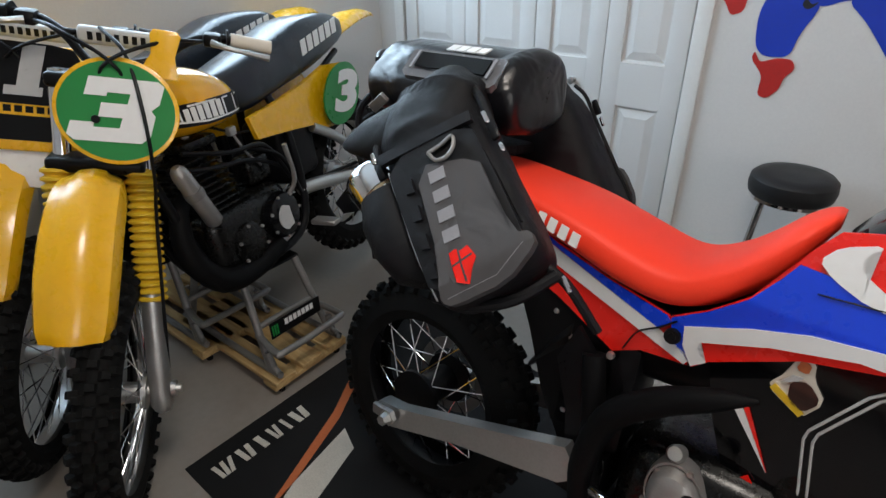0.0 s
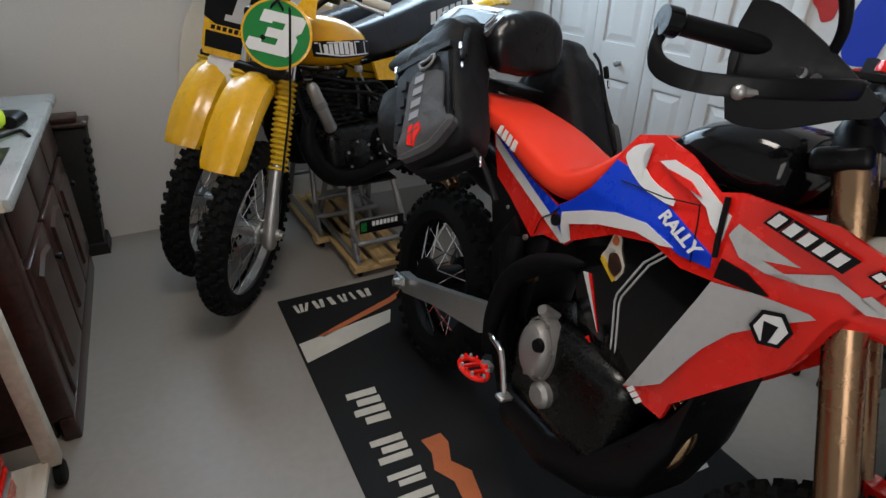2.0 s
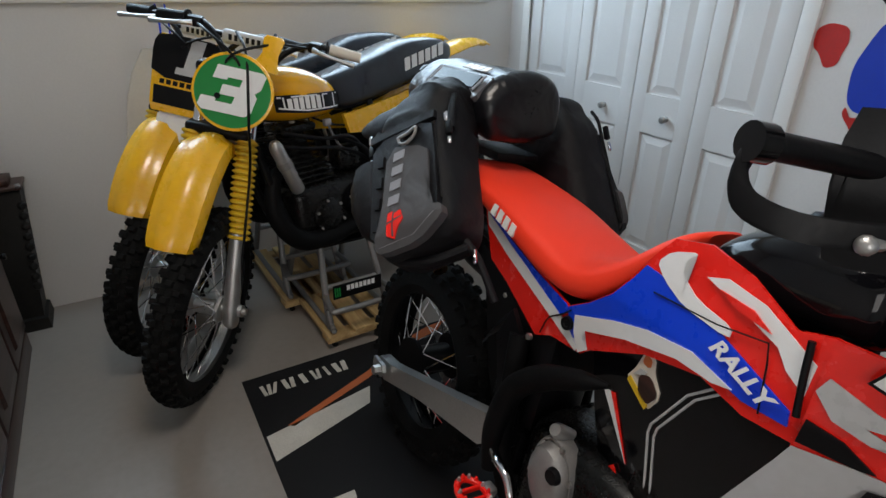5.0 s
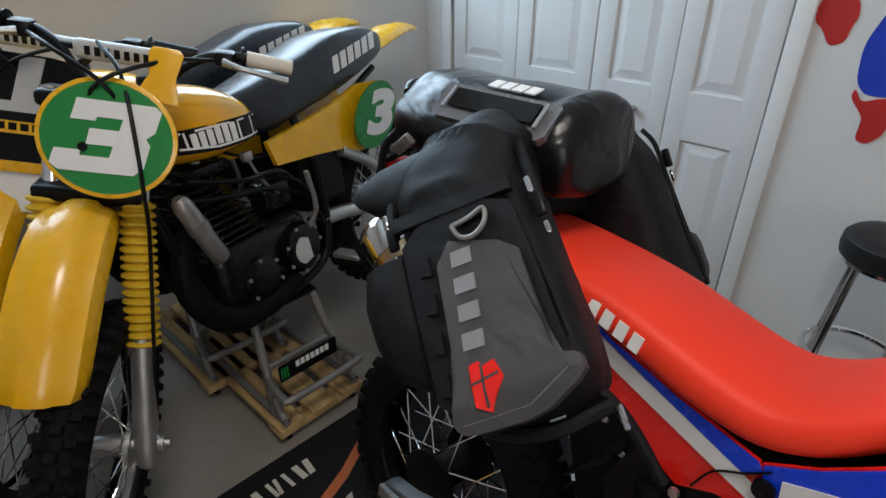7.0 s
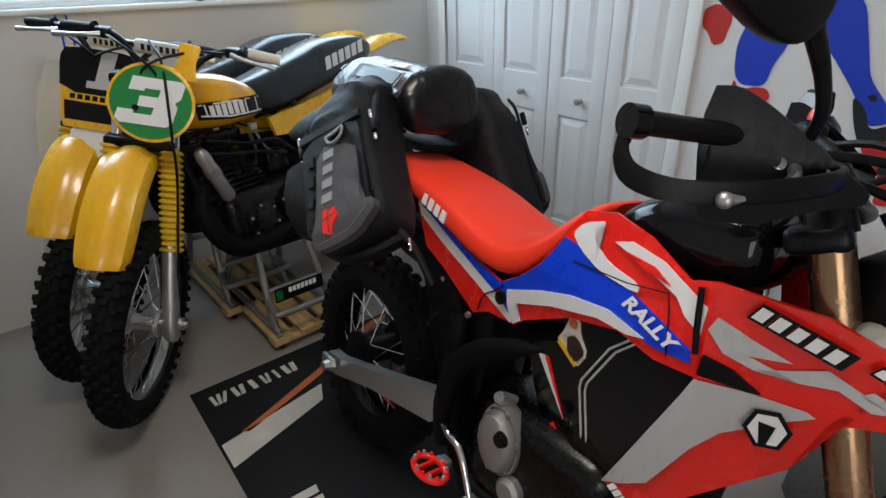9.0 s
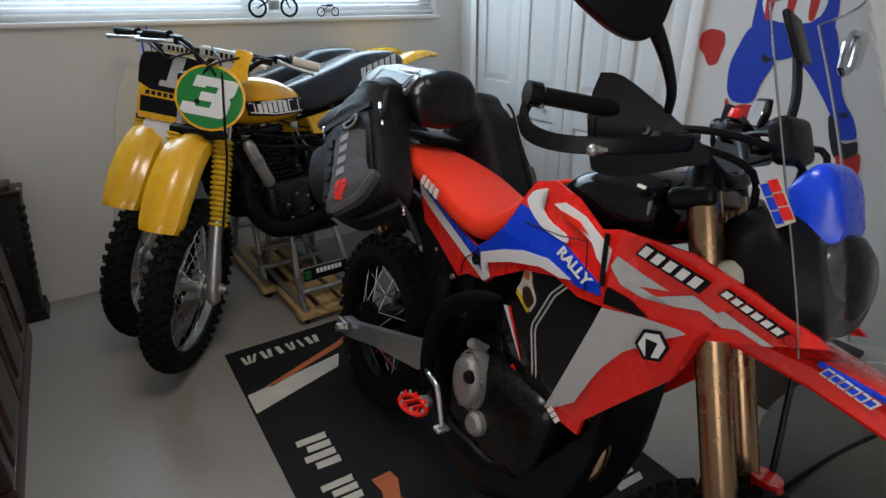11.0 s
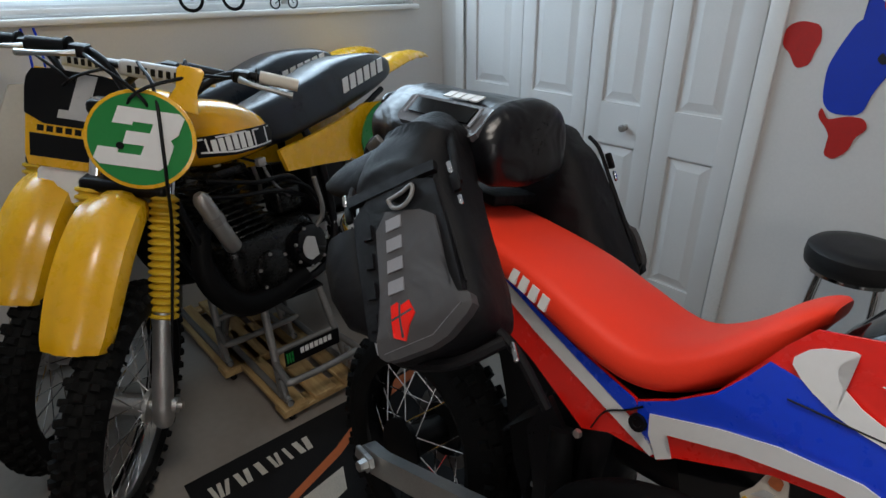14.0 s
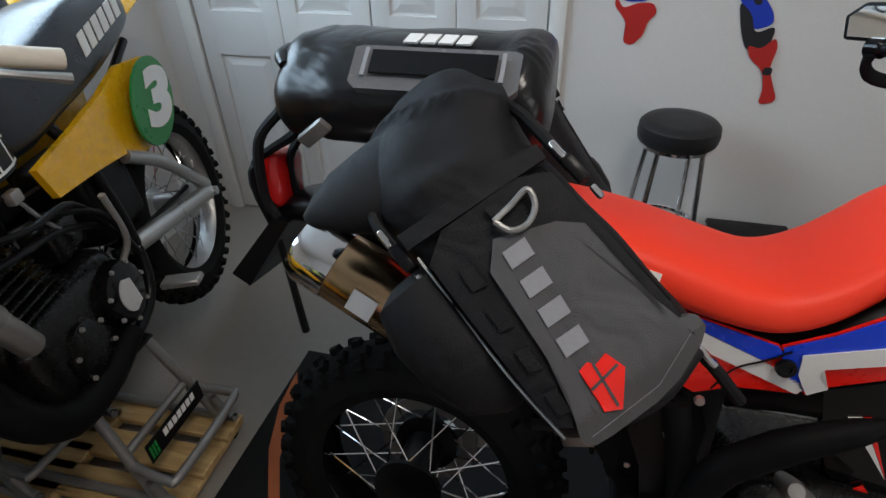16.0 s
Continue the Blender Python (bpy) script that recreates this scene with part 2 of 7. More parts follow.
def rbox(c, s, bev=0.005, seg=2, m=None, bm=None):
    b2 = bmesh.new()
    bmesh.ops.create_cube(b2, size=1)
    bmesh.ops.scale(b2, vec=s, verts=b2.verts)
    if bev:
        bmesh.ops.bevel(b2, geom=b2.edges[:], offset=min(bev, min(s) * 0.45), segments=seg, profile=0.5, affect="EDGES")
    bmesh.ops.translate(b2, vec=c, verts=b2.verts)
    if m is not None:
        bmesh.ops.transform(b2, matrix=m, verts=b2.verts)
    if bm is None:
        return b2
    return merge(bm, b2)


def merge(bm, other):
    me = bpy.data.meshes.new("tmp")
    other.to_mesh(me)
    other.free()
    bm.from_mesh(me)
    bpy.data.meshes.remove(me)
    return bm


def lathe(profile, n=32, m=None, bm=None):
    """Turns (radius, height) pairs round the z axis; m places it."""
    b2 = bmesh.new()
    rings = []
    for r, h in profile:
        if r < 1e-6:
            rings.append([b2.verts.new((0, 0, h))])
        else:
            rings.append([b2.verts.new((r * math.cos(2 * math.pi * k / n), r * math.sin(2 * math.pi * k / n), h)) for k in range(n)])
    for a, b in zip(rings, rings[1:]):
        for k in range(n):
            v = [a[k % len(a)], a[(k + 1) % len(a)], b[(k + 1) % len(b)], b[k % len(b)]]
            v = list(dict.fromkeys(v))
            if len(v) > 2:
                b2.faces.new(v)
    if m is not None:
        bmesh.ops.transform(b2, matrix=m, verts=b2.verts)
    return b2 if bm is None else merge(bm, b2)


def plate(pts, surf, thick, cuts=2, off=0.0, bm=None):
    """A thin panel with the (x, z) outline pts, lying on the surface y = surf(x, z) - off, thick towards +y."""
    b2 = bmesh.new()
    face = b2.faces.new([b2.verts.new((x, 0, z)) for x, z in pts])
    bmesh.ops.triangulate(b2, faces=[face])
    for _ in range(cuts):
        bmesh.ops.subdivide_edges(b2, edges=b2.edges[:], cuts=1, use_grid_fill=True)
        bmesh.ops.triangulate(b2, faces=[f for f in b2.faces if len(f.verts) > 3])
    for v in b2.verts:
        v.co.y = surf(v.co.x, v.co.z) - off
    got = bmesh.ops.extrude_face_region(b2, geom=b2.faces[:])
    bmesh.ops.translate(b2, vec=(0, thick, 0), verts=[g for g in got["geom"] if isinstance(g, bmesh.types.BMVert)])
    return b2 if bm is None else merge(bm, b2)


def slab(pts, m, thick, bev=0.0, bm=None):
    """A flat slab with the (x, y) outline pts and its underside on z = 0, placed by m."""
    b2 = bmesh.new()
    f = b2.faces.new([b2.verts.new((x, y, 0)) for x, y in pts])
    got = bmesh.ops.extrude_face_region(b2, geom=[f])
    bmesh.ops.translate(b2, vec=(0, 0, thick), verts=[g for g in got["geom"] if isinstance(g, bmesh.types.BMVert)])
    if bev:
        bmesh.ops.bevel(b2, geom=b2.edges[:], offset=bev, segments=2, profile=0.5, affect="EDGES")
    bmesh.ops.triangulate(b2, faces=[q for q in b2.faces if len(q.verts) > 4])
    bmesh.ops.transform(b2, matrix=m, verts=b2.verts)
    return b2 if bm is None else merge(bm, b2)


def glyph(text, size, m, thick=0.002, bold=0.0, lean=0.0, stretch=1.0):
    """Letters of the built-in font as a solid mesh, centred, in the plane of m."""
    cu = bpy.data.curves.new("glyph", "FONT")
    cu.body, cu.size, cu.extrude, cu.offset, cu.shear = text, size, thick / 2, bold, lean
    cu.align_x, cu.align_y = "CENTER", "CENTER"
    cu.resolution_u = 4
    ob = new("glyph", cu)
    bpy.context.view_layer.update()
    me = bpy.data.meshes.new_from_object(ob.evaluated_get(bpy.context.evaluated_depsgraph_get()))
    bpy.data.objects.remove(ob)
    bpy.data.curves.remove(cu)
    bm = bmesh.new()
    bm.from_mesh(me)
    bpy.data.meshes.remove(me)
    bmesh.ops.scale(bm, vec=(stretch, 1, 1), verts=bm.verts)
    bmesh.ops.transform(bm, matrix=m, verts=bm.verts)
    return bm


def bars(n, w, h, m, gap=0.22, lean=0.2, thick=0.002):
    """n plain slanted bars in a row, w wide in all and h high, centred in the plane of m."""
    bm = bmesh.new()
    step = w / n
    for i in range(n):
        x0, x1 = -w / 2 + i * step, -w / 2 + (i + 1 - gap) * step
        q = lean * h / 2
        slab([(x0 - q, -h / 2), (x1 - q, -h / 2), (x1 + q, h / 2), (x0 + q, h / 2)], m, thick, bm=bm)
    return bm


def superring(cx, cy, rx, ry, n=28, e=2.6):
    """(a, b) points of a rounded rectangle."""
    out = []
    for k in range(n):
        t = 2 * math.pi * k / n
        c, s = math.cos(t), math.sin(t)
        out.append((cx + rx * math.copysign(abs(c) ** (2 / e), c), cy + ry * math.copysign(abs(s) ** (2 / e), s)))
    return out


def structure(name, bm, mat, label="", parent=None):
    return tagged(part(name, bm, mat, parent), label, "", "", "structure")


# ---- the room ----
WX, WY, EX, SY, TOP = -2.24, 2.172, 2.45, -1.75, 2.45   # window wall, closet wall, the far walls, the ceiling


def box(x0, x1, y0, y1, z0, z1, bm=None, bev=0.0):
    return rbox(((x0 + x1) / 2, (y0 + y1) / 2, (z0 + z1) / 2), (x1 - x0, y1 - y0, z1 - z0), bev, 2, None, bm)


structure("floor", box(WX - 0.15, EX + 0.15, SY - 0.15, WY + 0.85, -0.12, 0.0), FLOOR, "worn grey-beige painted concrete floor")
structure("ceiling", box(WX - 0.15, EX + 0.15, SY - 0.15, WY + 0.85, TOP, TOP + 0.12), CEIL, "plain white ceiling")

# window wall with its opening
WIN0, WIN1, SILL, HEAD = -0.17, 1.985, 1.262, 2.18
bm = box(WX - 0.15, WX, SY, WY + 0.15, 0.0, SILL - 0.02)
box(WX - 0.15, WX, SY, WY + 0.15, HEAD, TOP, bm)
box(WX - 0.15, WX, SY, WIN0, SILL - 0.02, HEAD, bm)
box(WX - 0.15, WX, WIN1, WY + 0.15, SILL - 0.02, HEAD, bm)
structure("wall_west", bm, WALL, "off-white painted wall under a window")

# closet wall with its opening
D0, D1, DTOP = -2.055, -0.655, 2.04
bm = box(WX, D0 - 0.005, WY, WY + 0.12, 0.0, TOP)
box(D1 + 0.005, EX, WY, WY + 0.12, 0.0, TOP, bm)
box(D0 - 0.005, D1 + 0.005, WY, WY + 0.12, DTOP, TOP, bm)
structure("wall_north", bm, WALL, "off-white painted wall with a closet")
structure("wall_closet_back", box(D0 - 0.2, D1 + 0.2, WY + 0.72, WY + 0.8, 0, TOP), WALL)
structure("wall_east", box(EX, EX + 0.15, SY, WY + 0.15, 0, TOP), WALL)
structure("wall_south", box(WX, EX, SY - 0.15, SY, 0, TOP), WALL)

bm = box(D1 + 0.005, D1 + 0.062, WY - 0.018, WY, 0, DTOP + 0.057, bev=0.005)
box(D0 - 0.062, D0 - 0.005, WY - 0.018, WY, 0, DTOP + 0.057, bm, 0.005)
box(D0 - 0.005, D1 + 0.005, WY - 0.018, WY, DTOP, DTOP + 0.057, bm, 0.005)
structure("trim", bm, TRIM, "white painted closet door casing")

# window: frame, sill, panes, the bright outside, the blind
win = structure("window_1", box(WX - 0.12, WX - 0.08, WIN0, WIN1, HEAD - 0.05, HEAD, bev=0.004), TRIM, "white framed window behind a lowered blind")
for y0 in (WIN0, (WIN0 + WIN1) / 2 - 0.025, WIN1 - 0.05):
    part("window_frame", box(WX - 0.12, WX - 0.08, y0, y0 + 0.05, SILL, HEAD - 0.05, bev=0.004), TRIM, win)
part("window_frame", box(WX - 0.125, WX - 0.075, WIN0, WIN1, SILL, SILL + 0.045, bev=0.004), TRIM, win)
part("window_sill", box(WX - 0.15, WX + 0.035, WIN0 - 0.03, WIN1 + 0.015, SILL - 0.022, SILL, bev=0.006), TRIM, win)
for y0, y1 in ((WIN0 + 0.05, (WIN0 + WIN1) / 2 - 0.025), ((WIN0 + WIN1) / 2 + 0.025, WIN1 - 0.05)):
    p = part("pane", box(WX - 0.105, WX - 0.100, y0, y1, SILL + 0.045, HEAD - 0.05), GLASSM, win)
    p.visible_shadow = False
structure("backdrop", box(WX - 0.62, WX - 0.60, WIN0 - 1.2, WIN1 + 1.2, SILL - 0.8, HEAD + 0.8), SKYGLOW, "bright daylight outside the window")
blind = thing("window_blind", "white slatted blind lowered in the window", "blind")
part("head_rail", box(WX - 0.06, WX - 0.02, WIN0 + 0.01, WIN1 - 0.01, HEAD - 0.04, HEAD - 0.002, bev=0.004), TRIM, blind)
part("bottom_rail", box(WX - 0.055, WX - 0.02, WIN0 + 0.01, WIN1 - 0.01, SILL + 0.012, SILL + 0.028, bev=0.004), TRIM, blind)
sl = finish(rbox((0, 0, 0), (0.026, WIN1 - WIN0 - 0.02, 0.0016), 0, m=pose(0, 0, 0, 0, 38, 0)), "slat", BLIND)
for k in range(40):
    s = new("slat", sl)
    s.parent, s.location = blind, (WX - 0.04, (WIN0 + WIN1) / 2, SILL + 0.045 + 0.0208 * k)
for y in (WIN0 + 0.3, (WIN0 + WIN1) / 2, WIN1 - 0.3):
    part("ladder_cord", tube([(WX - 0.024, y, SILL + 0.02), (WX - 0.024, y, HEAD - 0.04)], 0.0012, 5, smooth=0), TRIM, blind)


# closet doors, four leaves of raised panels
def door_leaf(name, x0, x1, knob):
    z0, z1, t = 0.012, DTOP - 0.01, 0.032
    yb = WY + 0.030
    w = x1 - x0
    px0, px1 = x0 + 0.072, x1 - 0.072
    rows = ((0.20, 0.735), (0.905, 1.46), (1.60, z1 - 0.10))
    bm = box(x0, px0, yb - t, yb, z0, z1, bev=0.0025)
    box(px1, x1, yb - t, yb, z0, z1, bm, 0.0025)
    zz = [z0] + [q for r in rows for q in r] + [z1]
    for a, b in zip(zz[::2], zz[1::2]):
        box(px0 - 0.001, px1 + 0.001, yb - t, yb, a, b, bm)
    leaf = structure(name, bm, DOORW, "white six-panel bifold closet door leaf")
    for a, b in rows:
        p = bmesh.new()
        y_deep, y_top = yb - t + 0.012, yb - t + 0.003
        r0 = [(px0, y_deep, a), (px1, y_deep, a), (px1, y_deep, b), (px0, y_deep, b)]
        r1 = [(px0 + 0.010, y_deep, a + 0.010), (px1 - 0.010, y_deep, a + 0.010), (px1 - 0.010, y_deep, b - 0.010), (px0 + 0.010, y_deep, b - 0.010)]
        r2 = [(px0 + 0.042, y_top, a + 0.042), (px1 - 0.042, y_top, a + 0.042), (px1 - 0.042, y_top, b - 0.042), (px0 + 0.042, y_top, b - 0.042)]
        part("panel", loft([[(x, yb - 0.004, z) for x, y, z in r0], r0, r1, r2], p), DOORW, leaf, angle=10)
    if knob is not None:
        part("knob", lathe([(0.0, 0.036), (0.010, 0.035), (0.0155, 0.029), (0.0155, 0.022), (0.008, 0.014), (0.008, 0.004), (0.013, 0.0), (0.013, -0.004)], 20,
                           pose(knob, yb - t, 0.815, 90, 0, 0)), CAST, leaf, "brushed round knob")
    return leaf


mid = -1.302
wl = (mid - D0) / 2
wr = (D1 - mid) / 2
door_leaf("door_1", D0 + 0.003, D0 + wl - 0.0015, None)
door_leaf("door_2", D0 + wl + 0.0015, mid - 0.003, D0 + wl * 1.5 + 0.03)
door_leaf("door_3", mid + 0.003, mid + wr - 0.0015, mid + wr * 0.62)
door_leaf("door_4", mid + wr + 0.0015, D1 - 0.003, None)

# printed mat under the red bike
MX0, MX1, MY0, MY1 = -1.30, 0.78, 0.337, 1.335
mat = thing("floor_mat", "black printed rubber-backed floor mat with cream and orange marks", "mat", pose(0, 0, 0))
part("mat_sheet", box(MX0, MX1, MY0, MY1, 0.0, 0.004, bev=0.0015), MATBLK, mat)


def on_floor(pts, z=0.0042, thick=0.0012, bm=None):
    return slab(pts, pose(0, 0, z), thick, bm=bm)


part("cream_band", on_floor([(-0.982, 0.346), (-0.866, 0.346), (-0.968, 0.70), (-1.048, 0.735)]), MATWHT, mat, "cream slanted band")
part("orange_line", on_floor([(-0.985, 0.44), (-1.0, 0.42), (-1.13, 0.76), (-1.235, 0.95), (-1.282, 1.10), (-1.293, 1.235), (-1.245, 1.15), (-1.19, 0.93), (-1.095, 0.755)]), MATORG, mat, "orange streak")
# small lettering as plain bars, one row across the mat
for y0, w, strokes in ((0.385, 0.060, 3), (0.462, 0.050, 2), (0.526, 0.030, 1), (0.570, 0.036, 2), (0.620, 0.018, 1), (0.655, 0.060, 2)):
    for q in range(strokes):
        a = y0 + w * q / strokes
        b = a + w * 0.62 / strokes
        part("print_mark", on_floor([(-1.238, a + 0.006 * q), (-1.180, a - 0.006 * q + 0.006), (-1.180, b - 0.006 * q + 0.006), (-1.238, b + 0.006 * q)]), MATWHT, mat)
# large lettering as plain worn bars along the mat's edge
for x, w, strokes in ((-0.655, 0.165, 4), (-0.435, 0.105, 3), (-0.300, 0.055, 2), (-0.226, 0.070, 2)):
    for q in range(strokes):
        a = x + w * q / strokes
        b = a + w * 0.66 / strokes
        d = 0.022 if q % 2 else 0.0
        part("print_mark", on_floor([(a, 0.412 + d), (b, 0.410 + d), (b + 0.006, 0.508), (a + 0.004, 0.512)]), MATWHT, mat)
part("orange_mark", on_floor([(-0.375, 0.552), (-0.375, 0.616), (-0.335, 0.622), (-0.270, 0.596), (-0.215, 0.632), (-0.118, 0.612), (-0.114, 0.556), (-0.150, 0.566), (-0.205, 0.572), (-0.262, 0.540), (-0.320, 0.560)]), MATORG, mat, "orange zigzag mark")
for x in (-0.026, 0.010, 0.046):
    part("print_mark", on_floor([(x, 1.155), (x + 0.024, 1.150), (x + 0.030, 1.245), (x + 0.006, 1.258)]), MATWHT, mat)

# painted wall decoration of plain red and blue shapes
MURR = material("mural_red", (0.50, 0.018, 0.014), 0.6, vary=0.12, grain=90, blotch=18, bump=0.05)
MURB = material("mural_blue", (0.006, 0.040, 0.46), 0.6, vary=0.08, grain=90, blotch=14, bump=0.05)
MURK = material("mural_black", (0.012, 0.012, 0.016), 0.6, vary=0.1, grain=90, blotch=10, bump=0.05)
mural = thing("wall_mural", "painted red and blue shapes with black on the wall", "mural")


def rounded(pts, times=2):
    """The outline pts with its corners cut twice."""
    for _ in range(times):
        out = []
        for (x0, z0), (x1, z1) in zip(pts, pts[1:] + pts[:1]):
            out += [(x0 * 0.8 + x1 * 0.2, z0 * 0.8 + z1 * 0.2), (x0 * 0.2 + x1 * 0.8, z0 * 0.2 + z1 * 0.8)]
        pts = out
    return pts


def wall_shape(name, pts, mat_, off=0.001):
    pts = rounded([(0.085 + (x - 0.085) * 1.06, z - 0.012) for x, z in pts])
    part(name, plate(pts, lambda x, z: WY, 0.0012, 0, off + 0.0012), mat_, mural)


wall_shape("red_patch", [(-0.555, 1.225), (-0.52, 1.245), (-0.465, 1.235), (-0.455, 1.19), (-0.465, 1.16), (-0.47, 1.12), (-0.505, 1.105), (-0.53, 1.15), (-0.555, 1.17)], MURR)
wall_shape("blue_patch", [(-0.40, 1.45), (-0.13, 1.45), (-0.10, 1.27), (-0.135, 1.17), (-0.20, 1.168), (-0.27, 1.14), (-0.375, 1.20), (-0.365, 1.34)], MURB)
wall_shape("blue_patch", [(-0.375, 1.26), (-0.40, 1.20), (-0.425, 1.12), (-0.415, 1.02), (-0.385, 0.985), (-0.31, 0.99), (-0.30, 1.06), (-0.262, 1.145), (-0.28, 1.24)], MURB, 0.0018)
wall_shape("blue_patch", [(-0.15, 1.26), (-0.205, 1.165), (-0.145, 1.11), (-0.06, 1.00), (-0.01, 0.91), (0.045, 0.93), (0.035, 0.97), (-0.035, 1.05), (-0.06, 1.14), (-0.10, 1.27)], MURB, 0.0024)
wall_shape("red_patch", [(-0.41, 1.005), (-0.39, 0.965), (-0.345, 0.985), (-0.30, 0.985), (-0.285, 0.955), (-0.31, 0.925), (-0.315, 0.885), (-0.345, 0.85), (-0.375, 0.86), (-0.37, 0.91), (-0.38, 0.935), (-0.415, 0.975)], MURR, 0.003)
wall_shape("black_patch", [(-0.065, 1.00), (-0.04, 0.91), (-0.01, 0.845), (0.05, 0.86), (0.055, 0.93), (0.0, 0.90), (-0.02, 0.96)], MURK, 0.003)
wall_shape("red_patch", [(-0.012, 0.868), (0.03, 0.855), (0.062, 0.895), (0.075, 0.86), (0.068, 0.80), (0.085, 0.76), (0.118, 0.69), (0.065, 0.675), (0.068, 0.73), (0.05, 0.79), (0.005, 0.825)], MURR, 0.0045)
wall_shape("black_patch", [(0.052, 0.80), (0.078, 0.80), (0.078, 0.775), (0.052, 0.775)], MURK, 0.006)
wall_shape("black_patch", [(-0.315, 1.15), (-0.30, 1.135), (-0.285, 1.14), (-0.27, 1.16), (-0.29, 1.15), (-0.305, 1.17)], MURK, 0.003)
wall_shape("black_patch", [(-0.03, 1.0), (-0.015, 0.985), (0.0, 0.99), (-0.01, 1.01)], MURK, 0.003)
for x in (-0.34, -0.27, -0.20):
    wall_shape("red_patch", [(x, 1.45), (x + 0.035, 1.45), (x + 0.03, 1.275), (x + 0.005, 1.28)], MURR, 0.0045)
wall_shape("white_patch", [(-0.36, 1.45), (-0.345, 1.275), (-0.15, 1.265), (-0.14, 1.45)], WHITE, 0.003)


# ---- bar stool ----
def bar_stool(m):
    st = thing("bar_stool", "round black vinyl bar stool on chrome legs", "stool", m)
    part("seat", lathe([(0, 0.672), (0.08, 0.672), (0.112, 0.668), (0.124, 0.656), (0.127, 0.630), (0.123, 0.606), (0.115, 0.598), (0, 0.598)], 40), STOOLV, st, "thick black vinyl cushion")
    part("seat_band", lathe([(0.116, 0.589), (0.116, 0.599), (0.08, 0.599), (0.08, 0.589)], 40), CHROME, st)
    for k in range(4):
        a = radians(45 + 90 * k + 8)
        c, s = math.cos(a), math.sin(a)
        part("leg", tube([(0.065 * c, 0.065 * s, 0.592), (0.086 * c, 0.086 * s, 0.586), (0.10 * c, 0.10 * s, 0.56), (0.155 * c, 0.155 * s, 0.012)], 0.0095, 10, smooth=4), CHROME, st)
        part("foot_cap", lathe([(0.0, 0.0), (0.015, 0.0), (0.015, 0.02), (0.0, 0.022)], 12, pose(0.156 * c, 0.156 * s, 0)), RUBBER, st, "black rubber foot cap")
    ring = [(0.128 * math.cos(2 * math.pi * k / 36), 0.128 * math.sin(2 * math.pi * k / 36), 0.285) for k in range(37)]
    part("foot_ring", tube(ring, 0.0095, 8, smooth=0, cap=False), CHROME, st)
    return st


bar_stool(pose(-0.195, 1.96, 0))


# ---- wheels ----
def tyre_carcass(R, W, k_h):
    """The tyre without its tread blocks, round the y axis."""
    prof = []
    h = W * 0.86
    for i in range(15):
        t = math.pi * (i / 14) * 1.24 - 0.12 * math.pi
        prof.append((R - k_h - h + h * 0.97 * max(0, math.sin(t)) ** 0.75 if 0 < t < math.pi else R - k_h - h, -W / 2 * math.cos(t) if 0 < t < math.pi else -W * 0.5 * math.cos(max(0, min(math.pi, t))) * 0.72))
    return lathe(prof, 64, pose(0, 0, 0, 90, 0, 0))


def tread_block(R, W, ang, k_h, k_w, k_l):
    """One tread block at the front of the tyre, ang degrees round its section."""
    h = W * 0.86
    ca, sa = math.cos(radians(ang)), math.sin(radians(ang))
    nrm, e_t = Vector((ca, sa, 0)), Vector((0, 0, 1))
    sid = nrm.cross(e_t)
    p = Vector((R - k_h - h * 0.52 + h * 0.52 * ca, W * 0.47 * sa, 0))
    rings = []
    for hh, sc in ((-0.006, 1.12), (k_h * 0.75, 0.96), (k_h, 0.84)):
        rings.append([tuple(p + nrm * hh + e_t * (a * k_l / 2 * sc) + sid * (b * k_w / 2 * sc)) for a, b in ((-1, -1), (1, -1), (1, 1), (-1, 1))])
    return loft(rings)


KNOB_ROWS = ((-58, 0.25), (-30, 0.0), (0, 0.5), (30, 0.0), (58, 0.25))


